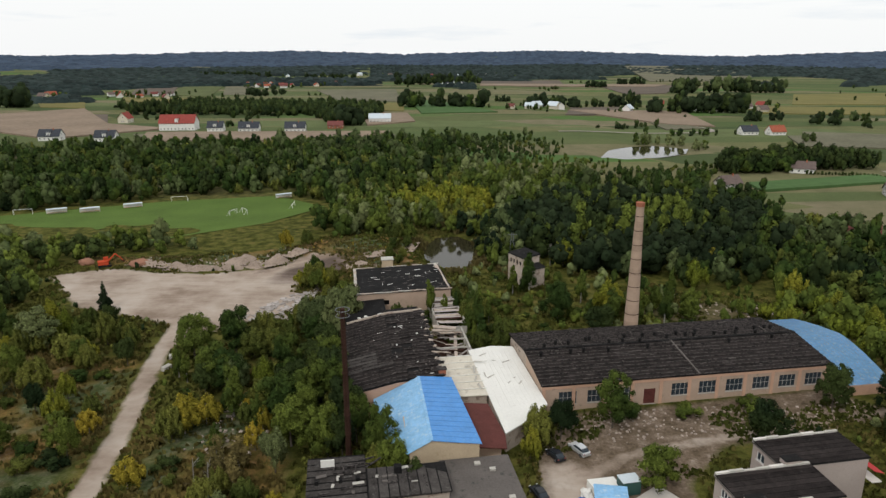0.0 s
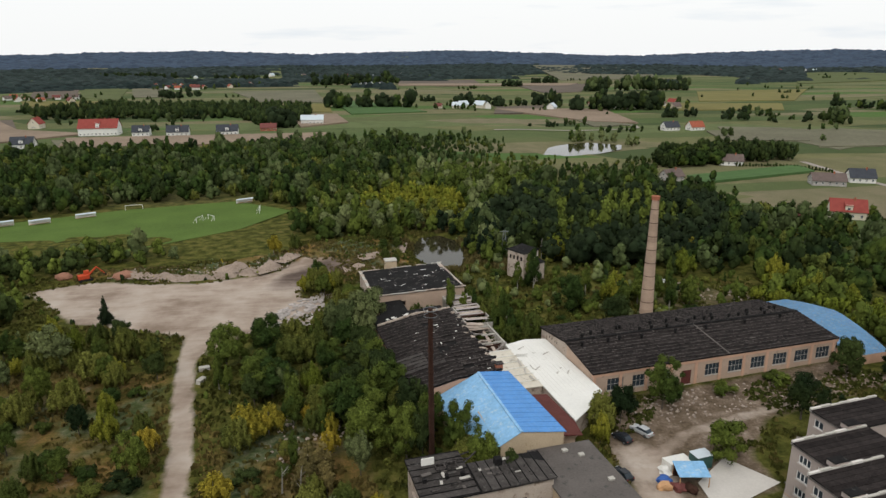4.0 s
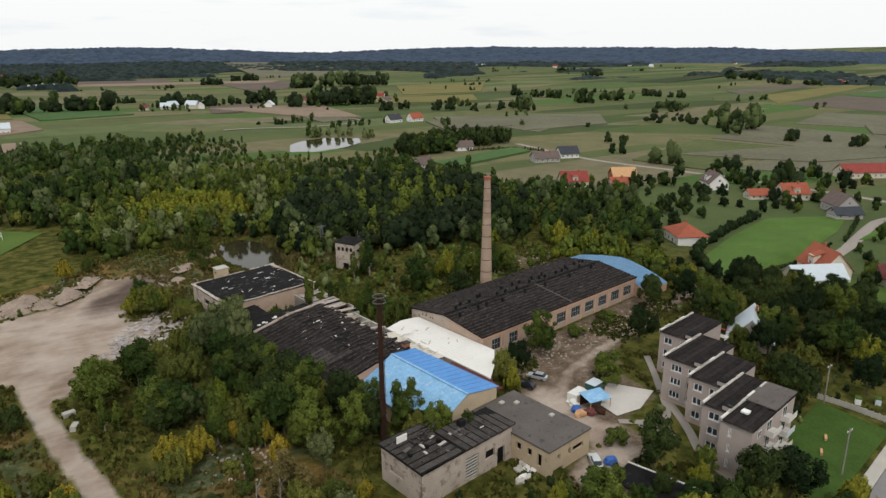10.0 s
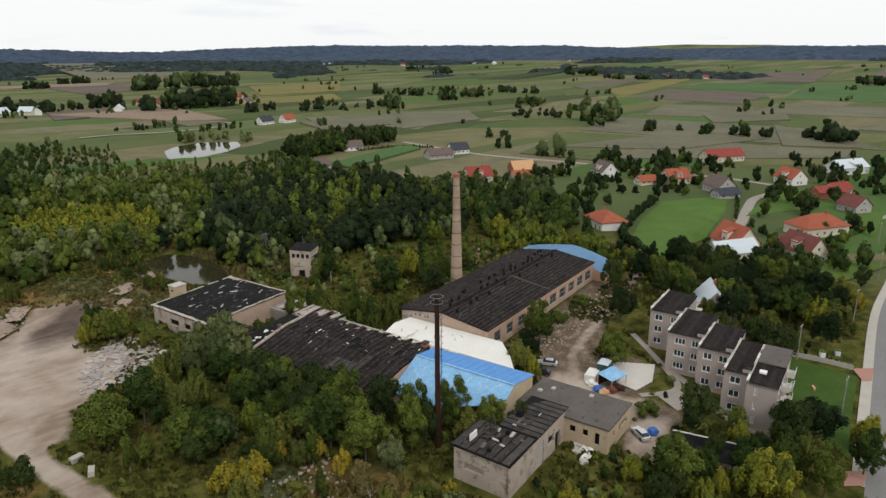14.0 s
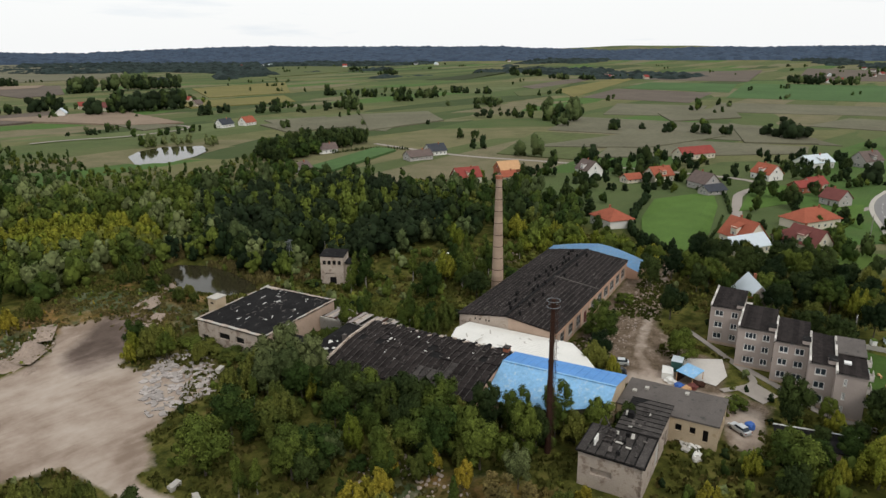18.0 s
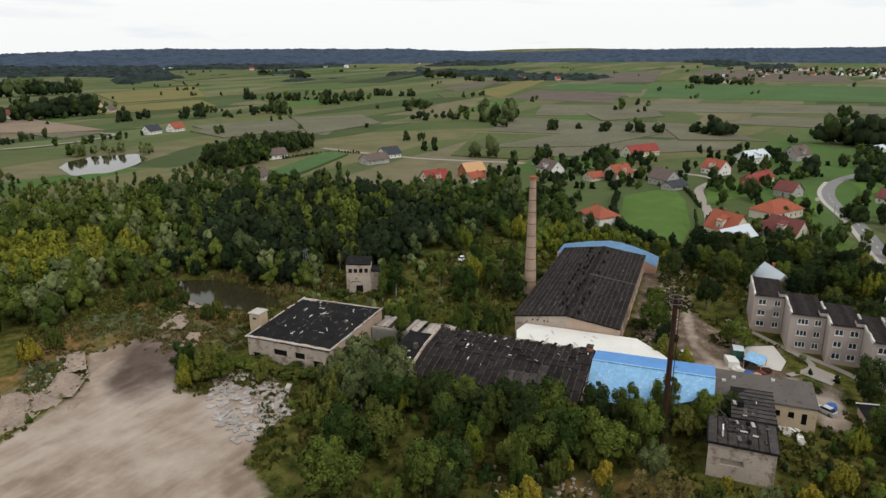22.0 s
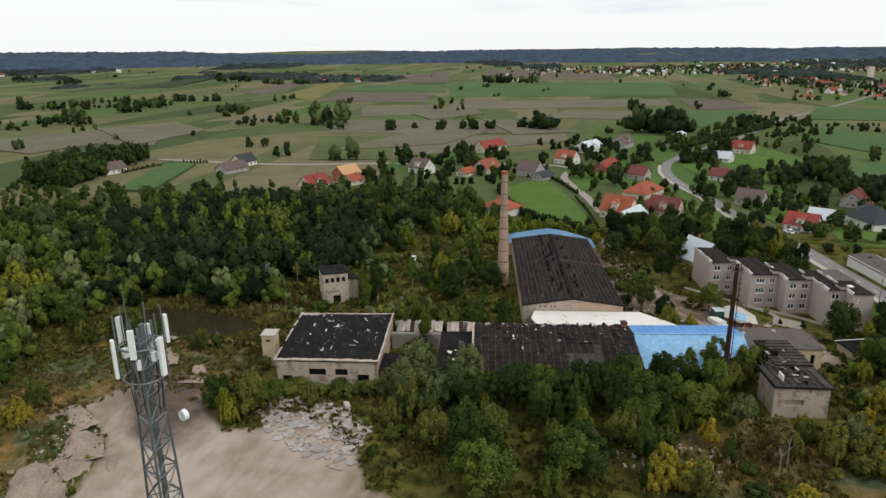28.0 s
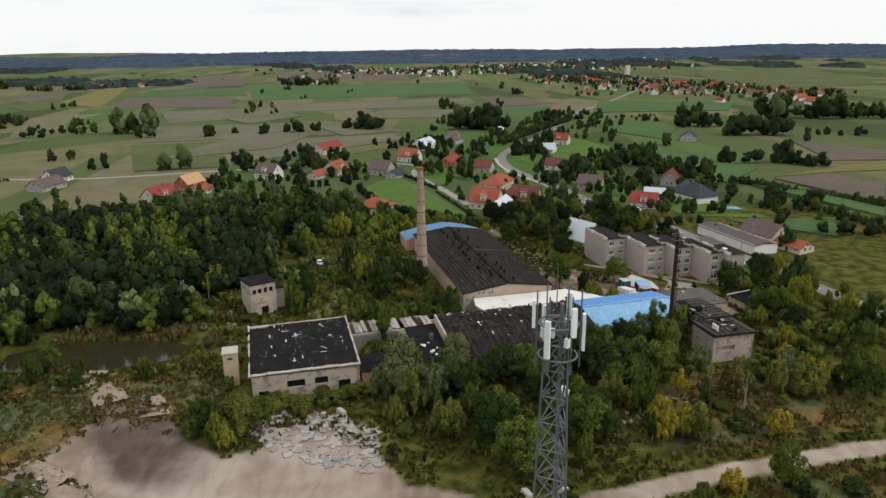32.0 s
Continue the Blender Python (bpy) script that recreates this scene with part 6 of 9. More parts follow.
awning = thing("awning", AP @ pose(76.0, 72.2, 6.2), "red fabric awning over a top balcony", "awning")
part("fabric", sheet([(0, 0, 1.4), (1.8, 0, 0.8), (1.8, 3, 0.8), (0, 3, 1.4)], 0.05), mat("red_fabric", (0.40, 0.05, 0.05), 0.8, 0.15), awning)
part("balcony", boxes((0, 1.6, 0, 3, -0.6, -0.45)), M["apt_pale"], awning)


# ---- houses ----
HOUSES = []


def house(x, y, w, d, wall_h, roof_h, turn, roof, wall, label, dormer=False, chimney=True, hip=False, z=None):
    """A house: ridge along x; walls with windows and a door, tiled roof with overhang, chimney."""
    ob = thing("house", pose(x, y, land(x, y) if z is None else z, 0, 0, turn), label, "house", "houses of the village")
    HOUSES.append((x, y, max(w, d) / 2))
    W, D = w / 2, d / 2
    bm = bmesh.new()
    if hip:
        box(bm, -W, W, -D, D, -0.6, wall_h)
    else:
        poly = [(-D, -0.6), (D, -0.6), (D, wall_h), (0, wall_h + roof_h * 0.97), (-D, wall_h)]
        a = [bm.verts.new((-W, p, q)) for p, q in poly]
        b = [bm.verts.new((W, p, q)) for p, q in poly]
        bm.faces.new(a)
        bm.faces.new(b[::-1])
        for i in range(5):
            j = (i + 1) % 5
            bm.faces.new((a[i], b[i], b[j], a[j]))
        bmesh.ops.recalc_face_normals(bm, faces=bm.faces)
    part("wall", bm, M[wall], ob)
    o, e = 0.6, roof_h * 0.6 / D
    if hip:
        r = max(0.2, W - D)
        pts = {"a": (-W - o, -D - o, wall_h - 0.1), "b": (W + o, -D - o, wall_h - 0.1), "c": (W + o, D + o, wall_h - 0.1), "d": (-W - o, D + o, wall_h - 0.1),
               "e": (-r, 0, wall_h + roof_h), "f": (r, 0, wall_h + roof_h)}
        for k in ("abfe", "bcf", "cdef", "dae"):
            part("roof", sheet([pts[c] for c in k], 0.16), M[roof], ob)
    else:
        for s in (1, -1):
            part("roof", sheet([(-W - 0.5, s * (D + o), wall_h - e), (W + 0.5, s * (D + o), wall_h - e), (W + 0.5, 0, wall_h + roof_h), (-W - 0.5, 0, wall_h + roof_h)], 0.18), M[roof], ob)
    if chimney:
        part("chimney", boxes((W * 0.3, W * 0.3 + 0.7, -0.9, -0.3, wall_h + roof_h * 0.4, wall_h + roof_h + 0.8)), M["brick_red"], ob)
    n = max(2, int(w / 3.2))
    for s in (-1, 1):
        for i in range(n):
            px = -W + w * (i + 0.5) / n - 0.55
            m = pose(px, -D - 0.04, 0.9) if s < 0 else pose(px + 1.1, D + 0.04, 0.9, 0, 0, 180)
            if i == 1 and s > 0:
                part("door", boxes((px, px + 1.0, D, D + 0.06, 0, 2.1)), M["tile_brown"], ob)
            else:
                window(ob, m, 1.1, 1.3, 2)
    if not hip:
        for s in (-1, 1):
            for k, zc in ((-1.6, 0.9), (0.6, 0.9), (-0.5, wall_h + 0.3)):
                m = Matrix(((0, s * 1.0, 0, s * (W + 0.04)), (-s * 1.0, 0, 0, (k + (1.1 if s > 0 else 0))), (0, 0, 1, zc), (0, 0, 0, 1))) if s < 0 else pose(W + 0.04, k, zc, 0, 0, 90)
                if s < 0:
                    m = pose(-W - 0.04, k + 1.1, zc, 0, 0, -90)
                window(ob, m, 1.1, 1.3, 2)
    if dormer:
        for s in (1, -1):
            bmd = bmesh.new()
            box(bmd, -1.4, 1.4, min(s * 0.8, s * (D - 0.2)), max(s * 0.8, s * (D - 0.2)), wall_h - 0.2, wall_h + roof_h * 0.55)
            part("dormer", bmd, M[wall], ob)
            part("dormer_roof", sheet([(-1.8, s * 0.3, wall_h + roof_h * 0.82), (1.8, s * 0.3, wall_h + roof_h * 0.82), (1.8, s * (D + 0.2), wall_h + roof_h * 0.5), (-1.8, s * (D + 0.2), wall_h + roof_h * 0.5)], 0.15), M[roof], ob)
            window(ob, pose(-0.6, -D + 0.14, wall_h + 0.15) if s < 0 else pose(0.6, D - 0.14, wall_h + 0.15, 0, 0, 180), 1.2, 1.1, 2)
    return ob


H = house
H(150, 111, 13, 10, 4.2, 5.6, 60, "tile_orange", "house_cream", "cream gabled house with an orange tiled roof", True)
H(137, 107, 16, 8, 3.4, 3.2, -28, "sheet_pale", "house_cream", "cream outbuilding with a pale metal roof", chimney=False)
H(198, 98, 20, 12, 3.8, 4.2, -30, "tile_orange", "house_cream", "wide bungalow with an orange hipped roof", hip=True)
H(159, 91, 13, 9, 3.8, 5.0, 62, "tile_maroon", "house_cream", "cream house with a maroon gabled roof", True)
H(168, 98, 13, 8, 2.8, 2.8, -28, "tile_maroon", "house_grey", "low outbuilding with a maroon roof", chimney=False)
H(146, 161, 14, 11, 4.0, 3.4, 60, "tile_orange", "house_white", "white house with an orange hipped roof", hip=True)
H(296, 139, 13, 10, 4.0, 4.6, 60, "tile_orange", "house_white", "white house with an orange gabled roof", True)
H(272, 115, 15, 8, 3.4, 2.4, -30, "tile_red", "brick_red", "low brick barn with a red roof", chimney=False)
H(248, 97, 10, 9, 3.6, 3.8, 62, "tile_maroon", "house_grey", "small grey house with a reddish roof")
H(344, 196, 27, 10, 3.8, 4.0, -28, "tile_red", "house_cream", "long barn with a red roof", chimney=False)
H(350, 126, 20, 12, 4.2, 3.8, -28, "sheet_pale", "house_white", "large white house with a pale roof", True)
H(256, 185, 13, 10, 3.8, 4.2, -28, "tile_orange", "house_cream", "cream house with an orange tiled roof", True)
H(243, 195, 10, 7, 2.6, 2.4, -28, "tile_orange", "house_cream", "small garage with an orange roof", chimney=False)
H(249, 158, 13, 10, 4.0, 4.6, 60, "tile_brown", "house_grey", "grey house with a dark brown roof")
H(238, 150, 12, 7, 2.6, 2.4, -28, "tile_dark", "house_grey", "low garage with a dark roof", chimney=False)
H(248, 223, 13, 10, 4.0, 4.8, 60, "tile_brown", "house_white", "white gabled house with a brown roof", True)
H(189, 267, 14, 10, 4.0, 4.4, -28, "tile_red", "house_cream", "house with a red tiled roof", True)
H(161, 255, 12, 9, 3.4, 3.4, -28, "tile_maroon", "house_cream", "house with a maroon tiled roof")
H(219, 260, 13, 9, 4.6, 4.0, -28, "timber", "brick_red", "unfinished brick house with a bare timber roof", chimney=False)
H(207, 252, 9, 8, 3.0, 2.6, -28, "tile_orange", "house_cream", "small house with an orange roof")
H(151, 360, 12, 8, 3.0, 3.6, 20, "tile_brown", "house_grey", "weathered grey cottage with a brown roof")
H(216, 411, 14, 9, 3.4, 3.6, -20, "tile_brown", "house_white", "white cottage with a brown roof")
H(232, 339, 17, 10, 3.2, 3.4, -20, "tile_brown", "house_grey", "grey house with a brown roof")
H(256, 344, 13, 10, 3.4, 4.2, -20, "tile_dark", "house_white", "house with a dark roof")
H(268, 610, 15, 10, 3.6, 4.6, 10, "tile_dark", "house_white", "white house with a blue-grey roof")
H(292, 608, 14, 10, 3.6, 4.8, 10, "tile_orange", "house_white", "white house with an orange roof")
H(318, 41, 10, 9, 3.2, 3.6, 60, "sheet_pale", "house_white", "small white house with a pale roof")
H(358, 22, 14, 10, 4.2, 4.4, 60, "tile_red", "house_cream", "house with a red gabled roof", True)
H(137, 42, 11, 9, 3.4, 3.8, 60, "tile_red", "house_white", "white house with a red roof", True)
H(164, 11, 14, 10, 3.4, 3.8, -28, "tile_dark", "house_grey", "house with a blue-grey roof")
H(197, 4, 16, 9, 3.4, 3.8, -28, "tile_maroon", "house_grey", "long house with a maroon roof")
H(155, 30, 9, 8, 3.2, 3.4, 60, "sheet_pale", "house_white", "small white house with a pale roof")
H(190, 50, 12, 9, 3.4, 4.0, 60, "tile_brown", "house_grey", "grey house with a brown roof")
H(375, 102, 16, 11, 4.4, 5.0, -28, "tile_brown", "house_grey", "grey house with a brown roof", True)
H(283, 113, 11, 8, 3.2, 3.0, -28, "tile_red", "house_cream", "small house with a red roof")
H(436, 56, 13, 8, 3.2, 2.0, -28, "sheet_pale", "house_white", "white shed with a pale roof", chimney=False)
H(76.6, 88.4, 11, 9.4, 3.4, 5.4, 31, "sheet_pale", "apt", "old house with a pale metal gabled roof", z=-1.2)
H(149, 13, 16, 12, 4.0, 5.2, 20, "tile_dark", "house_white", "large house with a dark hipped roof", hip=True)
H(70, 25, 13, 9, 3.2, 3.6, 20, "tile_brown", "house_cream", "cottage with a brown tiled roof")
H(57, 22, 10, 7, 2.2, 1.8, 20, "tile_orange", "house_cream", "low garage with an orange roof", chimney=False)
H(251, 53, 11, 9, 3.2, 3.6, 60, "tile_maroon", "house_white", "small house with a maroon roof")
H(363, -82, 20, 11, 3.4, 3.8, -28, "tile_dark", "house_grey", "farmhouse with a dark roof")
for hx, hy, hw, rc in ((-326, 558, 17, "tile_dark"), (-277, 551, 16, "tile_dark"), (-212, 625, 14, "tile_dark"), (-180, 620, 18, "tile_dark"), (-138, 620, 18, "tile_dark")):
    H(hx, hy, hw, 10, 4.0, 5.0, 4, rc, "house_white", "white house with a dark tiled roof", True)
H(-331, 703, 14, 10, 5, 5.5, 90, "tile_red", "house_cream", "house with a red roof")
H(-250, 636, 32, 16, 7, 7.0, 4, "tile_red", "house_white", "large building with a red roof", True)
H(-69, 702, 22, 12, 5, 4.2, 2, "sheet_pale", "house_white", "white building with a grey roof")
H(-106, 648, 14, 10, 3.4, 3.4, 2, "tile_maroon", "brick_red", "brick house with a dark red roof")
store = thing("store_hall", pose(67.6, 36.8, 0, 0, 0, 11.3), "long pale store hall with a low grey roof", "building")
part("wall", boxes((-14.6, 14.6, -4.5, 4.5, -0.6, 3.3)), M["house_white"], store)
for s in (1, -1):
    part("roof", sheet([(-14.9, s * 4.8, 3.2), (14.9, s * 4.8, 3.2), (14.9, 0, 4.2), (-14.9, 0, 4.2)], 0.2), M["felt_grey"], store)

# ---- woods and trees ----
FOOT = [[site(u, v) for u, v in q] for q in (
    ((-1, -1), (74, -6), (74, 29), (-1, 25)), ((-37.4, 1.5), (-9, -14), (0.5, -5), (0.5, 23), (-8, 24), (-8, 44), (-37.4, 44)), ((-34.5, 46), (-7, 54), (-7, 78), (-34.5, 82)),
    ((-32.6, -9.5), (-28, -21), (-9, -21), (-9, 4), (-32.6, 4)), ((-43.5, -30.5), (-22, -30.5), (-22, -38.5), (-11, -38.5), (-11, -17), (-43.5, -18)))]
FOOT.append([(26, 56), (42, 50), (62, 84), (46, 98)])
OPEN_SAND = [(x * 0.97 - 2, y * 0.985 + 2.4) for x, y in SAND]
MIXW = ["green", "dark", "green", "silver", "birch", "olive", "olive", "green", "green"]
NORTH = [(-340, 480), (-200, 500), (-80, 515), (50, 575), (90, 530), (88, 470), (110, 448), (96, 420), (120, 400), (150, 425), (185, 450), (200, 440), (150, 385), (125, 330), (140, 285), (180, 225), (150, 175), (105, 152), (108, 176), (62, 186),
         (34, 204), (20, 214), (20, 240), (10, 256), (-6, 256), (-22, 246), (-44, 240), (-52, 262), (-46, 305), (-85, 340), (-133, 328), (-205, 284), (-300, 240), (-420, 300)]
LIME_PATCH = [(-24, 272), (-26, 322), (-14, 338), (16, 330), (20, 290), (8, 264)]
DARK_PATCH = [(24, 250), (40, 292), (84, 304), (128, 274), (112, 214), (74, 196), (40, 196), (24, 222)]
BRIGHT = [(-50, 262), (-46, 305), (-30, 360), (40, 420), (88, 470), (110, 448), (70, 350), (34, 262), (26, 240), (10, 256), (-22, 246), (-44, 240)]
LIME_STRIP = [(76, 166), (94, 182), (114, 146), (94, 130)]


def low_shore(at):
    """Only low bushes stand on the near shore of the far pond."""
    out = []
    for k, x, y, q in at:
        e = edge_distance(x, y, FAR_POND)
        if (x + y < 650 or y < 500) and e > -110:
            if e > -30:
                continue
            q *= 0.42 if e > -70 else 0.55
        out.append((k, x, y, q))
    return out


woods("woodland", low_shore(spots(NORTH, 7.0, MIXW, 0.65, 1.35, 21, avoid=(POND, FAR_POND, PITCH, LIME_PATCH, DARK_PATCH, LIME_STRIP, BRIGHT))), "dense mixed green woodland round the ponds")
rp = random.Random(5)
SHORE = []
for k in range(70):
    px_, py_ = FAR_POND[k % len(FAR_POND)], FAR_POND[(k + 1) % len(FAR_POND)]
    f = rp.random()
    x, y = px_[0] + (py_[0] - px_[0]) * f, px_[1] + (py_[1] - px_[1]) * f
    g = rp.uniform(1.10, 1.5)
    x, y = 144 + (x - 144) * g, 492 + (y - 492) * g
    if x + y < 668 or y < 502:
        continue
    SHORE.append((rp.choice(("green", "silver", "silver")), x, y, rp.uniform(0.5, 0.85)))
woods("woodland", SHORE, "bushes and trees ringing the far pond")
woods("woodland", low_shore(spots(BRIGHT, 6.6, ["green", "silver", "green", "birch", "olive", "olive", "green", "silver"], 0.6, 1.25, 24, avoid=(LIME_PATCH, DARK_PATCH))), "lighter olive and silver-green woodland north of the pond")
woods("woodland", spots(LIME_PATCH, 6.0, ["lime", "lime", "lime", "olive", "lime", "green"], 0.8, 1.2, 25), "yellow-green stand of young trees")
woods("woodland", spots(DARK_PATCH, 6.0, ["deep", "deep", "deep", "birch", "dark", "deep"], 0.8, 1.4, 26), "dark tall stand of trees")
woods("woodland", spots(LIME_STRIP, 5.5, ["lime", "green", "lime", "olive"], 0.6, 0.95, 27), "yellow-green trees behind the hall")
PLANTATION = [(-360, 790), (-440, 905), (-330, 950), (-130, 940), (-72, 840), (-84, 690), (-118, 690), (-150, 770)]
woods("woodland", spots(PLANTATION, 9, ["dark", "conifer", "dark"], 1.0, 1.35, 81), "dark dense plantation behind new houses", LITE)
POND_WOOD = [(164, 402), (176, 438), (214, 456), (274, 442), (270, 420), (215, 410)]
woods("woodland", spots(POND_WOOD, 5.5, ["dark", "dark", "green"], 0.9, 1.3, 82), "dark stand of tall trees beside a cottage")
woods("woodland", [q for q in spots([(206, 62), (250, 44), (300, 12), (335, -22), (240, -14), (165, -24), (146, 30), (186, 62)], 7.5, ["dark", "dark", "green", "conifer"], 0.5, 1.0, 83, keep=0.4)
                   if line_distance(q[1], q[2], MAIN_ROAD) > 9 and all(math.hypot(q[1] - a, q[2] - b) > r + 3.5 * q[3] for a, b, r in HOUSES)], "dark garden trees inside the road bend")
woods("woodland", [q for q in spots([(228, 165), (240, 235), (300, 250), (345, 180), (420, 130), (330, 84), (300, 96), (290, 150)], 8.5, ["dark", "dark", "green", "conifer"], 0.5, 0.95, 84, keep=0.3)
                   if line_distance(q[1], q[2], MAIN_ROAD) > 9 and all(math.hypot(q[1] - a, q[2] - b) > r + 3.5 * q[3] for a, b, r in HOUSES)], "dark garden trees among the red roofs")
THICKET = [(-230, 120), (-215, 205), (-150, 222), (-104, 233), (-84, 226), (-112, 213), (-126, 196), (-108, 166), (-140, 120)]
woods("woodland", spots(THICKET, 6.0, ["dark", "green", "silver", "green"], 0.6, 1.0, 22), "dense green thicket beside the sand")
woods("woodland", spots([(108, 108), (120, 122), (210, 96), (232, 60), (150, 62), (112, 60)], 11, ["dark", "green", "dark", "conifer"], 0.4, 0.8, 28, keep=0.55), "garden trees and hedges of the village")
woods("woodland", spots([(150, 170), (190, 215), (150, 260), (160, 290), (240, 250), (285, 170), (262, 158), (215, 172)], 11, ["dark", "conifer", "green"], 0.4, 0.75, 29, keep=0.5), "garden trees and hedges of the village")
woods("woodland", spots([(120, 54), (60, 34), (40, -30), (190, -10), (210, 55), (150, 50)], 11, ["dark", "green", "dark", "olive"], 0.4, 0.8, 30, keep=0.5), "garden trees south of the road")
woods("woodland", spots([(290, 90), (300, 160), (370, 140), (400, 70), (330, 60)], 13, ["dark", "green", "conifer"], 0.4, 0.8, 31, keep=0.45), "garden trees of the village")



def clear(q):
    """Keeps a garden tree off houses, roads and lawns."""
    x, y = q[1], q[2]
    return all(math.hypot(x - a, y - b) > r + 4.5 * q[3] for a, b, r in HOUSES) and line_distance(x, y, MAIN_ROAD) > 7 + 3 * q[3] and line_distance(x, y, [(193, 125), (240, 138), (285, 146), (277, 251)]) > 5


VILLAGE = spots([(118, 112), (200, 126), (290, 160), (300, 240), (250, 230), (235, 172), (330, 140), (420, 60), (600, -20), (560, -80), (330, -20), (170, -30), (110, 20), (100, 44), (112, 62)], 10, ["dark", "dark", "green", "dark", "green", "dark"], 0.45, 1.0, 33, keep=0.38,
                avoid=([(114, 121), (129, 141), (170, 158), (209, 168), (243, 151), (212, 139), (160, 126)], [(330, 50), (250, 30), (300, -20), (400, 5)]))
VILLAGE += spots([(120, 150), (190, 172), (262, 160), (285, 190), (270, 260), (200, 250), (160, 200)], 10, ["dark", "green", "dark", "conifer"], 0.5, 1.1, 34, keep=0.45)
woods("woodland", [q for q in VILLAGE if clear(q)], "tall dark garden trees among the village houses")
CLUMP_KINDS = {"d": ["deep", "dark", "deep"], "g": ["dark", "green", "deep"], "s": ["silver", "dark", "silver"], "c": ["deep", "dark", "deep", "silver"]}
CLUMP_AT = []


def clump(k, x, y, width, height, turn):
    """A copse on the plain, width metres long in the direction turn."""
    r = random.Random(x * 7 + y)
    n = max(2, int(width / 5))
    for i in range(n):
        a, b = r.uniform(-0.5, 0.5) * width, r.gauss(0.5, 0.4) * min(10, width * 0.3)
        c, s = math.cos(radians(turn)), math.sin(radians(turn))
        CLUMP_AT.append((r.choice(CLUMP_KINDS[k]), x + a * c - b * s, y + a * s + b * c, height / 10 * r.uniform(0.6, 1.05)))


clump("d", 406, 658, 13, 7, -82)
clump("d", 440, 654, 14, 13, -82)
clump("s", 457, 647, 48, 18, -82)
clump("d", 615, 845, 38, 17, -84)
clump("g", 621, 787, 62, 16, -84)
clump("d", 650, 759, 31, 7, -84)
clump("g", 593, 679, 29, 23, -83)
clump("s", 656, 690, 35, 19, -84)
clump("d", 773, 696, 75, 13, -85)
clump("s", 607, 543, 49, 14, -83)
clump("g", 475, 459, 17, 12, -82)
clump("d", 502, 452, 14, 10, -83)
clump("g", 495, 427, 20, 13, -83)
clump("s", 491, 374, 53, 21, -82)
clump("s", 454, 359, 20, 15, -82)
clump("d", 452, 309, 18, 13, -82)
clump("g", 473, 283, 9, 9, -82)
clump("g", 469, 239, 56, 12, -82)
clump("g", 300, 250, 15, 14, -81)
clump("s", 282, 287, 20, 16, -81)
clump("s", 331, 377, 13, 9, -81)
clump("g", 292, 335, 14, 10, -81)
clump("d", 339, 369, 8, 9, -81)
clump("d", 396, 468, 5, 7, -82)
clump("d", 478, 170, 35, 21, -82)
clump("g", 670, 77, 18, 14, -84)
clump("d", 469, 74, 35, 23, -82)
clump("d", 452, 113, 12, 9, -82)
clump("d", 473, 47, 28, 14, -82)
clump("d", 921, -52, 19, 15, -86)
clump("d", 1307, 77, 11, 11, -89)
clump("c", 1304, 300, 118, 20, -89)
clump("c", 1250, 777, 117, 14, -88)
clump("c", 1376, 974, 88, 22, -89)
clump("d", 1241, 1317, 52, 18, -88)
clump("d", 1375, 1554, 85, 14, -89)
clump("g", 669, 309, 11, 13, -84)
clump("d", 283, 204, 7, 16, -81)
clump("d", 306, 57, 22, 15, -81)
clump("d", 237, 31, 34, 13, -80)
clump("g", 249, 2, 20, 18, -80)
clump("d", 313, 86, 14, 12, -81)
clump("d", 502, -15, 24, 14, -82)
clump("d", 528, -39, 24, 8, -82)
clump("d", 535, -99, 66, 5, -82)
clump("d", 334, -51, 16, 10, -81)
clump("d", 240, 57, 20, 10, -80)
clump("d", -92, 671, 27, 29, 0)
clump("d", -566, 903, 44, 43, 0)
clump("d", -300, 1141, 56, 18, 0)
clump("d", 74, 1004, 36, 12, 0)
clump("d", 143, 907, 75, 21, 19)
clump("d", 314, 1455, 41, 19, 0)
clump("d", 415, 1583, 63, 18, 0)
clump("d", 197, 923, 26, 16, 0)
clump("d", 238, 923, 33, 24, 0)
clump("c", 505, 1248, 201, 29, 0)
clump("d", 303, 834, 115, 29, 0)
clump("d", 338, 729, 53, 14, 0)
clump("g", 380, 688, 31, 17, 0)
clump("d", 414, 672, 11, 10, 0)
clump("d", -21, 1546, 188, 30, 0)
clump("g", -8, 899, 117, 25, 0)
clump("d", -316, 1887, 169, 17, -1)
clump("d", -605, 1979, 210, 20, -1)
clump("g", 162, 647, 42, 7, 18)
clump("g", 202, 594, 56, 8, 0)
clump("d", 442, -132, 44, 22, -101)
clump("d", 377, -146, 52, 22, -101)
clump("c", 489, -273, 125, 24, -102)
clump("d", 339, -163, 12, 11, -100)
clump("d", 365, -209, 40, 8, -101)
clump("d", 248, -75, 50, 15, -99)
clump("d", 233, -99, 22, 11, -99)
clump("d", 118, -13, 38, 10, -103)
clump("d", 68, -10, 17, 7, -97)
clump("d", 261, 0, 17, 14, -99)
clump("d", 193, -15, 20, 16, -98)
clump("d", 473, -54, 36, 8, -101)
clump("d", 499, -102, 26, 8, -102)
clump("d", 462, 72, 40, 24, -101)
clump("d", 319, 52, 23, 15, -100)
clump("d", 197, 58, 29, 12, -98)
clump("d", 143, 53, 12, 9, -103)
clump("d", 91, 41, 14, 7, -98)
clump("d", 417, 55, 9, 11, -101)
clump("d", 572, -40, 59, 8, -102)
rc = random.Random(77)
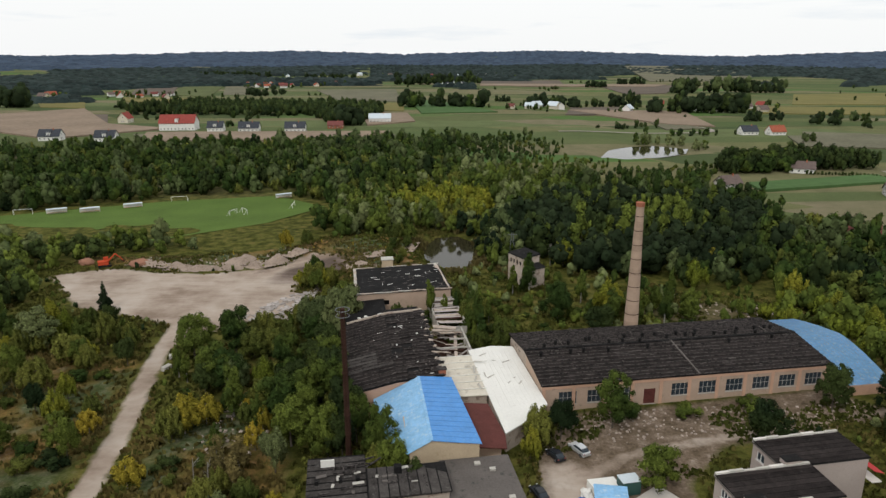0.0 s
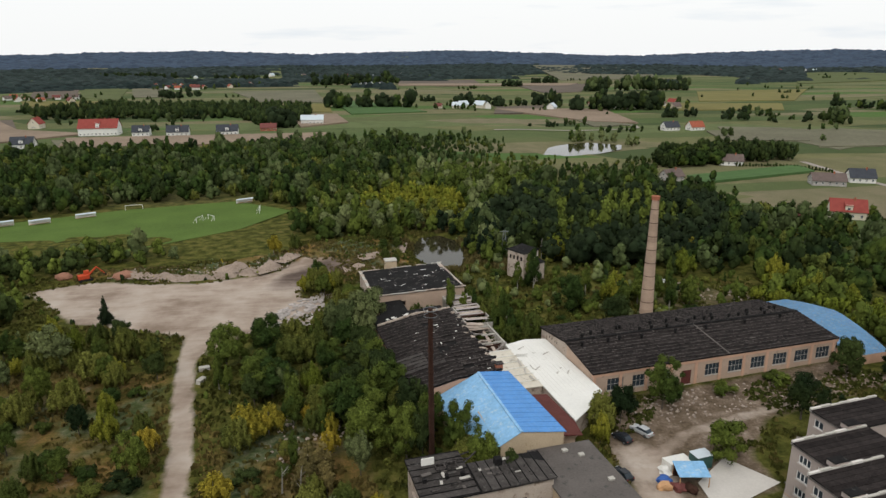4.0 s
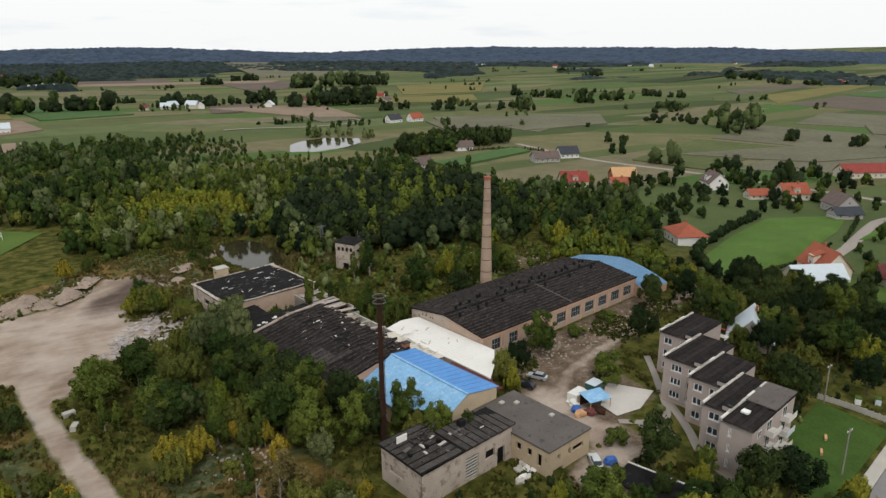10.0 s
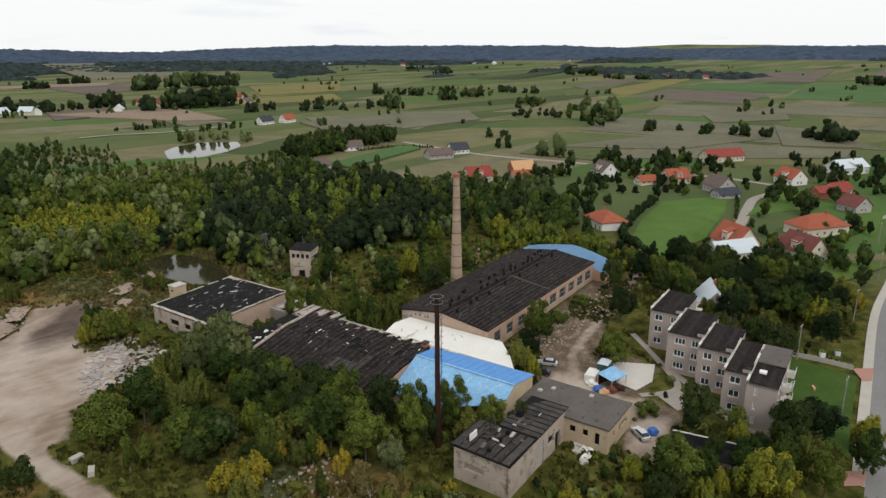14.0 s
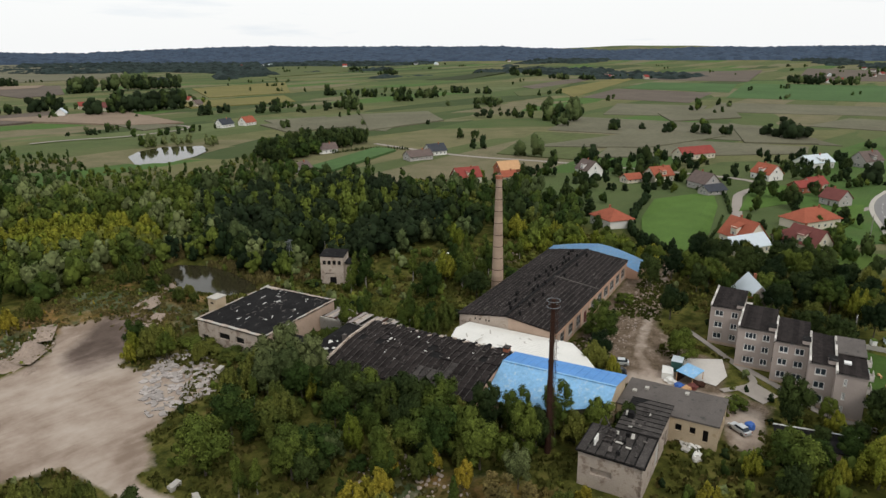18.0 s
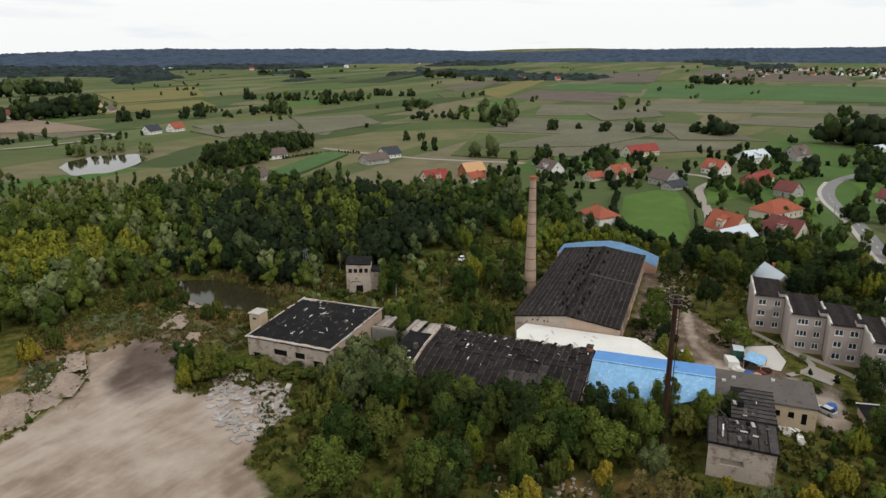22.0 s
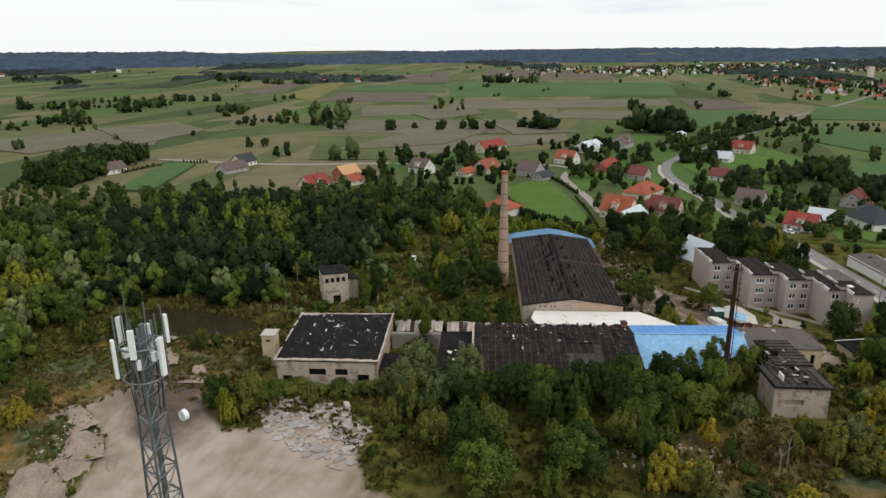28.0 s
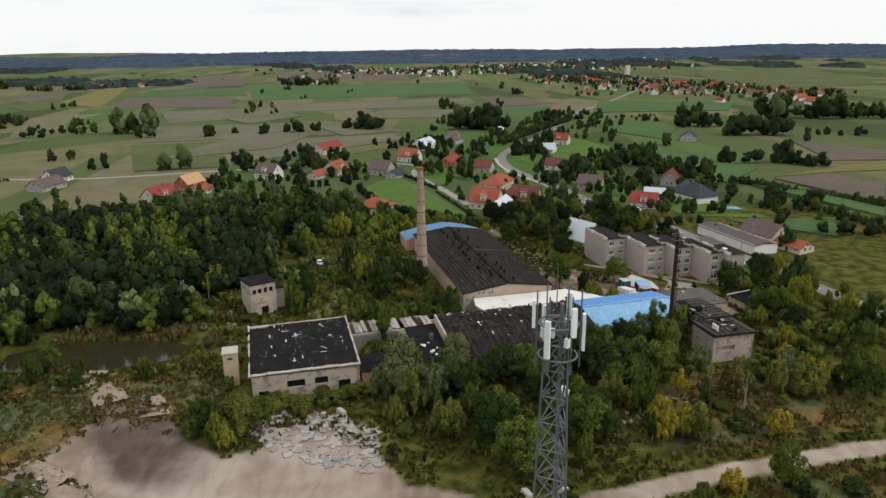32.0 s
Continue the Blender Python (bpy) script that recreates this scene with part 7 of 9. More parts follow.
for i in range(170):
    a, d = radians(rc.uniform(-25, 105)), rc.uniform(480, 2300)
    x, y = d * math.sin(a), d * math.cos(a)
    if not inside(x, y, NORTH):
        for j in range(rc.choice((1, 2, 3, 6))):
            CLUMP_AT.append((rc.choice(("dark", "green", "silver", "dark")), x + rc.uniform(-22, 22), y + rc.uniform(-5, 5), rc.uniform(0.5, 1.0)))
woods("copse", CLUMP_AT, "scattered dark copses and lone trees on the plain", LITE)


# far forest canopy, from the plain to the skyline
def canopy(label, a0, a1, d0, d1, step, height, seed, cut, leaf="far_forest"):
    """Forest seen from afar as one lumpy roof of crowns between two bearings and two distances, broken by clearings."""
    V, F, idx = [], [], {}
    rows = int((d1 - d0) / step)
    for j in range(rows + 1):
        d = d0 + j * step
        cols = int(radians(a1 - a0) * d / (step * 0.8))
        for i in range(cols + 1):
            a = radians(a0 + (a1 - a0) * i / cols)
            x, y = d * math.sin(a), d * math.cos(a)
            w = noise.noise(Vector((x * 0.0016, y * 0.0030, seed))) + 0.4 * noise.noise(Vector((x * 0.006, y * 0.01, seed + 4)))
            if w < cut:
                continue
            k = len(V)
            h = height * (0.75 + 0.5 * noise.noise(Vector((x * 0.05, y * 0.05, seed))) + 0.25 * noise.noise(Vector((x * 0.21, y * 0.21, 2)))) * smooth(cut, cut + 0.03, w)
            s = step * 0.72
            z = land(x, y) - 2
            V += [(x - s, y - s, z), (x + s, y - s, z), (x + s, y + s, z), (x - s, y + s, z),
                  (x - s * 0.5, y - s * 0.5, z + h * 0.8), (x + s * 0.5, y - s * 0.4, z + h * 0.75), (x + s * 0.4, y + s * 0.5, z + h * 0.85), (x - s * 0.5, y + s * 0.5, z + h * 0.7), (x, y, z + h)]
            for q in range(4):
                p = (q + 1) % 4
                F += [(k + q, k + p, k + 4 + p), (k + q, k + 4 + p, k + 4 + q), (k + 4 + q, k + 4 + p, k + 8)]
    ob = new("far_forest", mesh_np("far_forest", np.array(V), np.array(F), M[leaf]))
    tagged(ob, label, "forest", kind="stuff")


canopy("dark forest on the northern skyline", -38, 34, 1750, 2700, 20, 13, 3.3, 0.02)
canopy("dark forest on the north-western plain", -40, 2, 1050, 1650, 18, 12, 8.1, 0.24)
canopy("dark forest ridge along the horizon", -40, 128, 2700, 4400, 34, 17, 6.2, -0.42, "hazy_ridge")
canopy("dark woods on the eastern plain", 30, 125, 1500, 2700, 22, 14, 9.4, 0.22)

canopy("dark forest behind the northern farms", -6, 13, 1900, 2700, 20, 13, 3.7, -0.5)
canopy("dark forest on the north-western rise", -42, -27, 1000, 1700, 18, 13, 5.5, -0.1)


# near trees
def plant(key, *places):
    for x, y, s in places:
        if not any(inside(x, y, f) for f in FOOT):
            if line_distance(x, y, DIRT_ROAD) < 4.5:
                continue
            if key not in ("yellow", "round", "willow") and x < -22 and y > 100 and int(x * 5 + y * 3) % 3 == 0:
                tree(("bush_olive", "olive", "bush")[int(x + y) % 3], x, y, 0.6 + 0.5 * s * (int(x * y) % 5) / 5)
                continue
            if key == "dark" and (x < 12 or (x < 48 and 85 < y < 118)):
                key_ = ("dark", "olive", "dark", "round", "dark")[int(x * 3 + y * 7) % 5]
            else:
                key_ = key
            tree(key_, x, y, min(s, 1.3))


plant("round", (-56, 137, 1.5), (-45, 124, 1.36), (-16, 127, 1.31), (1, 102, 1.5), (-11, 161, 1.41), (1, 62, 1.5), (82, 71, 1.5), (87, 109, 1.01), (-4, 99, 1.2), (28, 160, 1.17), (-27, 114, 1.15), (-48, 125, 1.16), (-39, 67, 1.08), (-48, 141, 1.5), (-30, 144, 1.5), (-5, 102, 1.09))
plant("willow", (-29, 155, 1.5), (-25, 155, 1.2), (-26, 145, 1.03), (49, 203, 1.29), (-94, 142, 1.4))
plant("olive", (-43, 148, 1.5), (-35, 116, 1.5), (-59, 121, 1.5), (84, 61, 1.5), (-38, 185, 1.35), (-43, 138, 1.5), (-34, 154, 1.31), (-35, 77, 1.5), (-34, 66, 1.5), (-72, 101, 1.19))
plant("round", (-34, 130, 1.07), (-27, 103, 1.2), (-20, 99, 0.96), (-31, 113, 1.3), (-18, 132, 1.06))
plant("dark", (-29, 110, 1.23), (-21, 136, 1.19), (-13, 112, 1.22), (16, 104, 1.04), (33, 92, 1.07), (29, 50, 1.33), (17, 66, 1.1), (72, 81, 1.5), (90, 80, 1.5), (93, 98, 0.98), (57, 65, 1.37), (84, 113, 1.23), (54, 102, 1.04), (72, 60, 0.93), (62, 72, 1.11), (-20, 127, 1.43), (37, 150, 1.21), (25, 52, 1.5))
plant("olive", (-83, 123, 1.15), (-82, 135, 1.3), (-74, 146, 0.7), (-72, 128, 0.87))
plant("dark", (20, 105, 0.79), (30, 109, 1.15), (73, 115, 1.07), (-102, 162, 1.1))
plant("birch", (23, 179, 1.5), (-39, 119, 0.94), (-4, 107, 1.07), (-56, 128, 0.72), (-63, 129, 1.23), (-69, 144, 0.9), (-40, 113, 1.04))
plant("bush_olive", (-33, 175, 1.5), (-48, 223, 1.49), (-35, 186, 1.5), (-66, 105, 1.5), (-69, 95, 1.5), (-73, 113, 1.5), (-36, 109, 1.5))
plant("bush", (-37, 194, 1.5), (34, 114, 1.5), (45, 113, 1.5), (58, 116, 1.47), (19, 76, 1.47), (15, 193, 1.5), (-77, 127, 1.47), (-14, 175, 1.5))
plant("yellow", (-47, 107, 1.5), (87, 103, 1.5), (100, 61, 1.5), (-48, 111, 1.5), (-55, 221, 1.5), (-56, 95, 1.5), (-66, 123, 1.28), (-44, 110, 1.5), (-50, 91, 1.48), (83, 202, 1.5))
plant("tan", (-36, 92, 1.41), (-33, 90, 1.17), (-34, 96, 1.16), (29, 239, 1.5))
plant("lime", (10, 50, 1.48), (82, 65, 1.15), (-42, 156, 1.29), (42, 165, 1.2), (7, 51, 1.27), (-37, 123, 0.8), (-39, 155, 1.21), (14, 99, 0.65), (94, 173, 1.5), (98, 160, 1.5), (103, 155, 1.5), (37, 206, 1.31), (57, 212, 1.5), (71, 184, 1.29))
plant("bush_dark", (46, 92, 1.5), (-46, 96, 1.5), (-65, 97, 1.5), (-64, 111, 1.5), (-66, 88, 1.5), (62, 118, 1.37))
plant("conifer", (-91, 168, 0.86))

for key, u, v, s_ in (("dark", -40.0, 29.5, 1.1), ("dark", -39.9, 26.5, 1.0), ("round", -39.6, 22.5, 1.1), ("dark", -39.8, 18.5, 1.2), ("dark", -39.4, 14.5, 1.1), ("dark", -39.6, 11.0, 1.1), ("olive", -42.0, 16.5, 1.2), ("round", -39.4, 7.0, 1.2), ("dark", -41.5, 24.5, 1.1), ("olive", -38.5, 3.6, 0.95), ("dark", -37.0, -0.5, 0.95),
                      ("round", -35.0, -5.5, 0.9), ("dark", -37.5, -10.5, 0.9), ("round", -31.6, -11.8, 1.0), ("olive", -31.0, -15.2, 1.1), ("round", -29.8, -18.6, 0.9), ("dark", -27.0, -23.0, 0.7), ("birch", -39.4, 33.0, 0.75), ("lime", -41.5, 34.5, 0.75),
                      ("willow", -42.5, 47.0, 1.15), ("willow", -42.0, 40.0, 1.05), ("willow", -38.5, 51.5, 0.8), ("willow", -45.0, 43.5, 0.9), ("olive", -47.5, 51.0, 0.7), ("birch", -33.6, -2.4, 0.6),
                      ("dark", -46.0, 9.2, 0.95), ("round", -44.0, 6.0, 0.85), ("olive", -52.0, 33.0, 1.15), ("olive", -49.0, 37.0, 0.9), ("round", -44.0, 0.5, 0.9), ("willow", -58.0, 17.6, 0.7)):
    tree(key, *site(u, v), s_)
for key, u, v, s_ in (("olive", -23.0, 50.0, 0.75), ("bush_olive", -19.0, 51.0, 1.7), ("olive", -19.5, 49.0, 0.68), ("bush", -16.0, 50.0, 1.5), ("bush", -11.0, 33.0, 1.2), ("bush_olive", -8.5, 30.0, 1.4), ("bush", -6.5, 36.0, 1.4)):
    tree(key, *site(u, v), s_)
plant("round", (-9, 97.5, 0.95), (-6, 95.0, 0.85))
plant("olive", (-12, 100.5, 0.9), (-3, 92.5, 0.7))
plant("round", (-7.5, 99.5, 0.75), (-3.5, 94.5, 0.7))
plant("dark", (-10.3, 99.9, 1.0), (-6.7, 93.0, 1.0), (-9.5, 108.0, 0.8))
# young growth between them
grove(26, [(-112, 150), (-70, 142), (-62, 104), (-58, 60), (-104, 66)], ["round", "olive", "lime", "birch", "round", "dark"], 0.55, 0.9, 6.5, 91)
grove(6, [(-54, 122), (-38, 120), (-20, 104), (-18, 84), (-34, 70), (-50, 84)], ["round", "willow", "birch", "olive"], 0.5, 0.8, 6.0, 92, FOOT)
grove(22, [(-24, 62), (8, 56), (30, 50), (40, 44), (10, 36), (-40, 44)], ["round", "dark", "lime", "olive", "round"], 0.6, 0.95, 5.0, 93, FOOT)
grove(14, [(-26, 92), (-22, 74), (-14, 68), (-30, 66), (-40, 80)], ["bush", "olive", "yellow", "bush_dark"], 0.7, 1.1, 4.0, 94, FOOT)
grove(22, [(-112, 140), (-70, 140), (-62, 100), (-60, 70), (-100, 70)], ["yellow", "bush_olive", "lime", "olive", "round"], 0.5, 1.0, 6.0, 46)
grove(14, [(-52, 112), (-36, 116), (-28, 100), (-34, 74), (-48, 74)], ["yellow", "olive", "bush_olive", "tan"], 0.5, 1.0, 4.5, 47, FOOT)
grove(9, [(-44, 186), (-36, 180), (-31, 185), (-37, 193)], ["olive", "lime", "round", "olive"], 0.55, 0.85, 3.0, 48, FOOT)
for v in (56, 58.5, 61, 63.5, 66, 68.5, 71, 73.5, 76):
    tree(rt.choice(("bush_olive", "bush", "bush_olive")), *site(-35.8 + rt.uniform(-1, 0.4), v), rt.uniform(1.2, 1.6))
grove(20, [(-18, 198), (-10, 206), (-12, 246), (-22, 240)], ["olive", "bush", "round", "bush_olive"], 0.45, 0.8, 3.0, 49, (POND,))
grove(16, [(-14, 246), (-2, 256), (20, 250), (22, 210), (18, 206), (16, 244), (6, 256), (-8, 250)], ["willow", "olive", "round", "bush_olive"], 0.5, 0.9, 3.5, 50, (POND,))
grove(13, [(-60, 152), (-40, 158), (-22, 152), (-20, 112), (-26, 100), (-42, 112), (-56, 122), (-62, 140)], ["round", "dark", "olive", "birch"], 0.45, 0.8, 5.0, 31, FOOT)
grove(44, [(-72, 160), (-100, 160), (-130, 130), (-126, 70), (-112, 70), (-96, 112), (-70, 138)], ["round", "olive", "dark", "round", "willow", "lime"], 0.6, 1.0, 5.0, 32)
grove(44, [(60, 96), (90, 112), (118, 118), (125, 108), (112, 66), (84, 62), (68, 76)], ["round", "dark", "dark", "dark", "olive"], 0.75, 1.15, 4.6, 35, FOOT)
grove(16, [(86, 116), (112, 150), (106, 128), (92, 112)], ["round", "lime", "dark"], 0.45, 0.7, 4.0, 36)
grove(14, [(-12, 58), (26, 50), (24, 62), (-2, 68)], ["round", "dark", "lime", "round"], 0.5, 0.8, 4.0, 37, FOOT)
grove(14, [(8, 180), (22, 150), (80, 152), (62, 180), (30, 186)], ["round", "birch", "bush", "olive", "bush_olive", "bush"], 0.5, 0.85, 5.0, 38, FOOT)
grove(10, [(-8, 168), (6, 160), (10, 140), (2, 140)], ["bush", "birch", "bush_dark"], 0.6, 0.9, 3.5, 40, FOOT)

grove(24, [(6, 178), (16, 142), (78, 150), (88, 156), (60, 184), (30, 186)], ["bush", "bush_dark", "bush", "bush_olive", "birch"], 0.8, 1.5, 3.6, 43, FOOT)
grove(26, [(-8, 168), (8, 172), (14, 142), (4, 138), (0, 152)], ["bush", "bush_dark", "olive", "birch"], 0.6, 1.3, 3.0, 44, FOOT)
# undergrowth that nobody could count
UNDER = spots([(-128, 60), (-60, 40), (30, 40), (120, 60), (118, 160), (60, 190), (20, 258), (-40, 250), (-60, 220), (-128, 205)], 4.6, ["olive", "green", "dark", "olive", "silver"], 0.10, 0.30, 41,
              avoid=(*FOOT, OPEN_SAND, BANK, YARD, POND, RUBBLE, DRY_WEST, DRY_EAST, [(50, 40), (75, 50), (62, 66), (28, 44)]), keep=0.62)
UNDER = [q for q in UNDER if line_distance(q[1], q[2], DIRT_ROAD) > 3.2 and line_distance(q[1], q[2], TRACK) > 2.4 and line_distance(q[1], q[2], MAIN_ROAD) > 10]
OFF = (*FOOT, YARD, POND, RUBBLE)
UNDER += spots([(0, 172), (12, 142), (84, 152), (108, 176), (64, 190), (34, 206), (12, 204), (-4, 196)], 4.4, ["green", "olive", "green", "silver", "birch"], 0.18, 0.5, 47, avoid=OFF, keep=0.55)
UNDER += [q for q in spots([(-4, 73), (12, 63), (14, 52), (-14, 54), (-30, 66), (-24, 80), (-16, 78)], 3.6, ["olive", "green", "birch", "lime", "green"], 0.2, 0.5, 48, avoid=OFF, keep=0.7) if line_distance(q[1], q[2], MAIN_ROAD) > 10]
woods("woodland", spots([(11, 204), (24, 202), (26, 254), (6, 258), (-2, 249), (5, 249), (11, 240)], 5, ["dark", "green", "deep", "silver"], 0.6, 1.1, 49, avoid=(POND,)), "trees close along the eastern bank of the pond")
woods("undergrowth", UNDER, "low green and olive scrub among the trees", LITE)

woods("undergrowth", [q for q in spots(BANK, 3.6, ["olive", "green", "yellow", "silver", "olive"], 0.06, 0.18, 45, avoid=(POND, OPEN_SAND), keep=0.5) if not inside(q[1], q[2], MUD)], "low scrub on the spoil heaps", LITE)


def tufts(name, label, leaf, n, poly, tall, seed, avoid, near_mask=0.0):
    """Tall grass and weeds: small fans of blades in one mesh."""
    rng, r = np.random.default_rng(seed), random.Random(seed)
    xs, ys = [p[0] for p in poly], [p[1] for p in poly]
    at = []
    while len(at) < n:
        x, y = r.uniform(min(xs), max(xs)), r.uniform(min(ys), max(ys))
        if wobble(x, y, 0.06, seed) < near_mask or not inside(x, y, poly) or any(inside(x, y, a) for a in avoid) or line_distance(x, y, DIRT_ROAD) < 2.6 or line_distance(x, y, MAIN_ROAD) < 9:
            n -= 0.25
            continue
        at.append((x, y, land(x, y)))
    at = np.array(at)
    k = 4
    P = np.repeat(at, k, 0) + np.concatenate([rng.uniform(-0.5, 0.5, (len(at) * k, 2)), np.zeros((len(at) * k, 1))], 1)
    a = rng.uniform(0, 6.28, len(P))
    h = tall * rng.uniform(0.5, 1.3, len(P))
    w = rng.uniform(0.18, 0.5, len(P))
    d = np.stack([np.cos(a) * w, np.sin(a) * w, np.zeros(len(P))], 1)
    lean = np.concatenate([rng.uniform(-0.35, 0.35, (len(P), 2)), np.ones((len(P), 1))], 1) * h[:, None]
    V = np.stack([P - d, P + d, P + lean + d * 0.6, P + lean - d * 0.5], 1).reshape(-1, 3)
    q = np.arange(len(P))[:, None] * 4
    ob = new(name, mesh_np(name, V, np.concatenate([q + [0, 1, 2], q + [0, 2, 3]], 0), M[leaf]))
    tagged(ob, label, "grass", kind="stuff")


SITE_AREA = [(-128, 60), (-60, 40), (30, 45), (112, 62), (118, 160), (60, 190), (20, 258), (-40, 250), (-60, 220), (-128, 208)]
KEEP_OFF = (*FOOT, [(40, 94), (38.5, 82), (31, 66), (18, 66), (23, 90)], OPEN_SAND, POND, [(66, 66), (66, 48), (28, 42), (26, 50), (44, 62)])
tufts("tall_grass", "dry yellowish tall grass", "grass_dry", 9000, SITE_AREA, 0.6, 51, (*KEEP_OFF, YARD), 0.02)
tufts("tall_grass", "rough green weeds and grass", "grass_green", 14000, SITE_AREA, 0.6, 52, (*KEEP_OFF, YARD, BANK, DRY_EAST, DRY_WEST))
tufts("reeds", "dull reeds round the pond", "leaf_tan", 1500, [(-14, 200), (22, 196), (26, 262), (-14, 262)], 1.4, 53, (POND,))
tufts("weeds", "sparse weeds in the rubble yard", "grass_green", 1500, YARD, 0.5, 54, (*FOOT, [(40, 94), (39, 82), (31, 79), (23, 80), (23, 92)]), 0.1)
tufts("weeds", "green weeds on the spoil heaps", "grass_green", 1700, BANK, 0.6, 57, (POND, OPEN_SAND), 0.08)
tufts("tall_grass", "straw-coloured grass in the dry clearings", "grass_dry", 2600, [(-104, 146), (-66, 140), (-55, 112), (-26, 106), (-24, 80), (-48, 62), (-100, 60)], 0.7, 58, KEEP_OFF)
tufts("weeds", "rust-brown weeds on the spoil heaps", "leaf_tan", 1800, BANK, 0.5, 55, (POND, OPEN_SAND), 0.0)


# ---- cars ----
def car(x, y, turn, paint, label, length=4.3):
    ob = thing("car", pose(x, y, land(x, y) + 0.02, 0, 0, turn), label, "car", "parked cars")
    k = length / 4.3

    def slab(profile, w0, w1):
        bm = bmesh.new()
        a = [bm.verts.new((px * k, -(w0 if z < 0.8 else w1), z)) for px, z in profile]
        b = [bm.verts.new((px * k, (w0 if z < 0.8 else w1), z)) for px, z in profile]
        bm.faces.new(a)
        bm.faces.new(b[::-1])
        for i in range(len(profile)):
            j = (i + 1) % len(profile)
            bm.faces.new((a[i], b[i], b[j], a[j]))
        bmesh.ops.recalc_face_normals(bm, faces=bm.faces)
        bmesh.ops.bevel(bm, geom=bm.edges[:], offset=0.05, segments=2, affect="EDGES")
        return bm
    part("body", slab([(-2.15, 0.3), (2.15, 0.3), (2.15, 0.62), (1.95, 0.78), (1.0, 0.92), (-1.75, 0.95), (-2.1, 0.85)], 0.86, 0.82), M[paint], ob)
    part("cabin_glass", slab([(1.05, 0.88), (0.35, 1.36), (-1.2, 1.38), (-1.85, 0.9)], 0.76, 0.66), M["glass"], ob, "dark car windows")
    part("roof", slab([(0.4, 1.36), (0.3, 1.44), (-1.15, 1.46), (-1.3, 1.37)], 0.64, 0.64), M[paint], ob)
    for wx in (-1.32, 1.32):
        for s in (-1, 1):
            w = part("wheel", tube(bmesh.new(), (wx * k, s * 0.66, 0.32), (wx * k, s * 0.88, 0.32), 0.32, 0.32, 14), M["rubber"], ob)
            part("rim", tube(bmesh.new(), (wx * k, s * 0.87, 0.32), (wx * k, s * 0.895, 0.32), 0.2, 0.19, 10), M["steel"], w)
    for s in (-1, 1):
        part("headlight", boxes((2.08 * k, 2.17 * k, s * 0.62 - 0.16, s * 0.62 + 0.16, 0.58, 0.72)), M["frame_white"], ob)
        part("tail_light", boxes((-2.14 * k, -2.06 * k, s * 0.66 - 0.12, s * 0.66 + 0.12, 0.68, 0.86)), M["tile_red"], ob)
    return ob


car(22.6, 101.3, 118, "car_silver", "silver estate car parked on the dirt yard")
car(18.3, 99.6, 115, "car_black", "small black car parked beside bushes", 3.7)
car(14.2, 89.3, 110, "car_black", "dark car parked beside the annex", 4.0)
car(10.8, 72.8, 60, "car_silver", "silver car parked on the drive")
car(61.5, 179, 10, "car_white", "white car abandoned in rough grass")
car(65.0, 67.7, 100, "car_black", "dark car parked under trees")
car(128, 49, 30, "car_white", "white car parked beside a house")
car(131, 46, 30, "car_silver", "silver car parked beside a house")
car(205, 92, 60, "car_silver", "silver car on a paved drive")

# ---- yard clutter ----
slab_ = flat_sheet("concrete_slab", [(33.2, 92), (38.5, 84.3), (31, 81), (25.2, 81.5), (25.5, 86)], M["slab"], "pale concrete apron beside a shelter", "slab", 0.22)
shelter = thing("shelter", pose(24.6, 86.6, 0, 0, 0, -8), "makeshift shelter with a pale blue sheet roof", "shed")
part("roof", sheet([(-2.6, -1.9, 2.2), (2.4, -1.9, 2.2), (2.4, 1.9, 2.6), (-2.6, 1.9, 2.6)], 0.08), M["blue_pale"], shelter)
for px, py in ((-2.4, -1.7), (2.2, -1.7), (2.2, 1.7), (-2.4, 1.7)):
    part("post", boxes((px - 0.06, px + 0.06, py - 0.06, py + 0.06, -0.1, 2.2)), M["timber"], shelter)
part("back_wall", boxes((-2.4, 2.2, 1.6, 1.66, 0, 2.3)), M["rust"], shelter)
box_ = thing("shipping_box", pose(28.2, 90.6, 0, 0, 0, 12), "dark green metal container", "container")
part("body", boxes((-1.5, 1.5, -1.1, 1.1, 0, 2.3)), mat("green_metal", (0.03, 0.08, 0.07), 0.5, 0.2), box_)
part("lid", boxes((-1.55, 1.55, -1.15, 1.15, 2.3, 2.4)), M["sheet_pale"], box_)
tent = thing("white_cover", pose(24.4, 91.2, 0, 0, 0, 20), "white sheet thrown over stored goods", "cover")
part("sheet", prism(bmesh.new(), [(-2.4, -1.1), (2.4, -1.1), (2.6, 1.1), (-2.2, 1.2)], 0, lambda x, y: 1.5 + 0.3 * math.sin(x * 2) - 0.3 * abs(y)), M["white_roof"], tent)


def lump(bm, r, sx, sy, sz, jit=0.25):
    new_v = bmesh.ops.create_icosphere(bm, subdivisions=2, radius=1.0)["verts"]
    for v in new_v:
        f = 1 + r.uniform(-jit, jit)
        v.co = Vector((v.co.x * sx * f, v.co.y * sy * f, v.co.z * sz * f))
    return bm


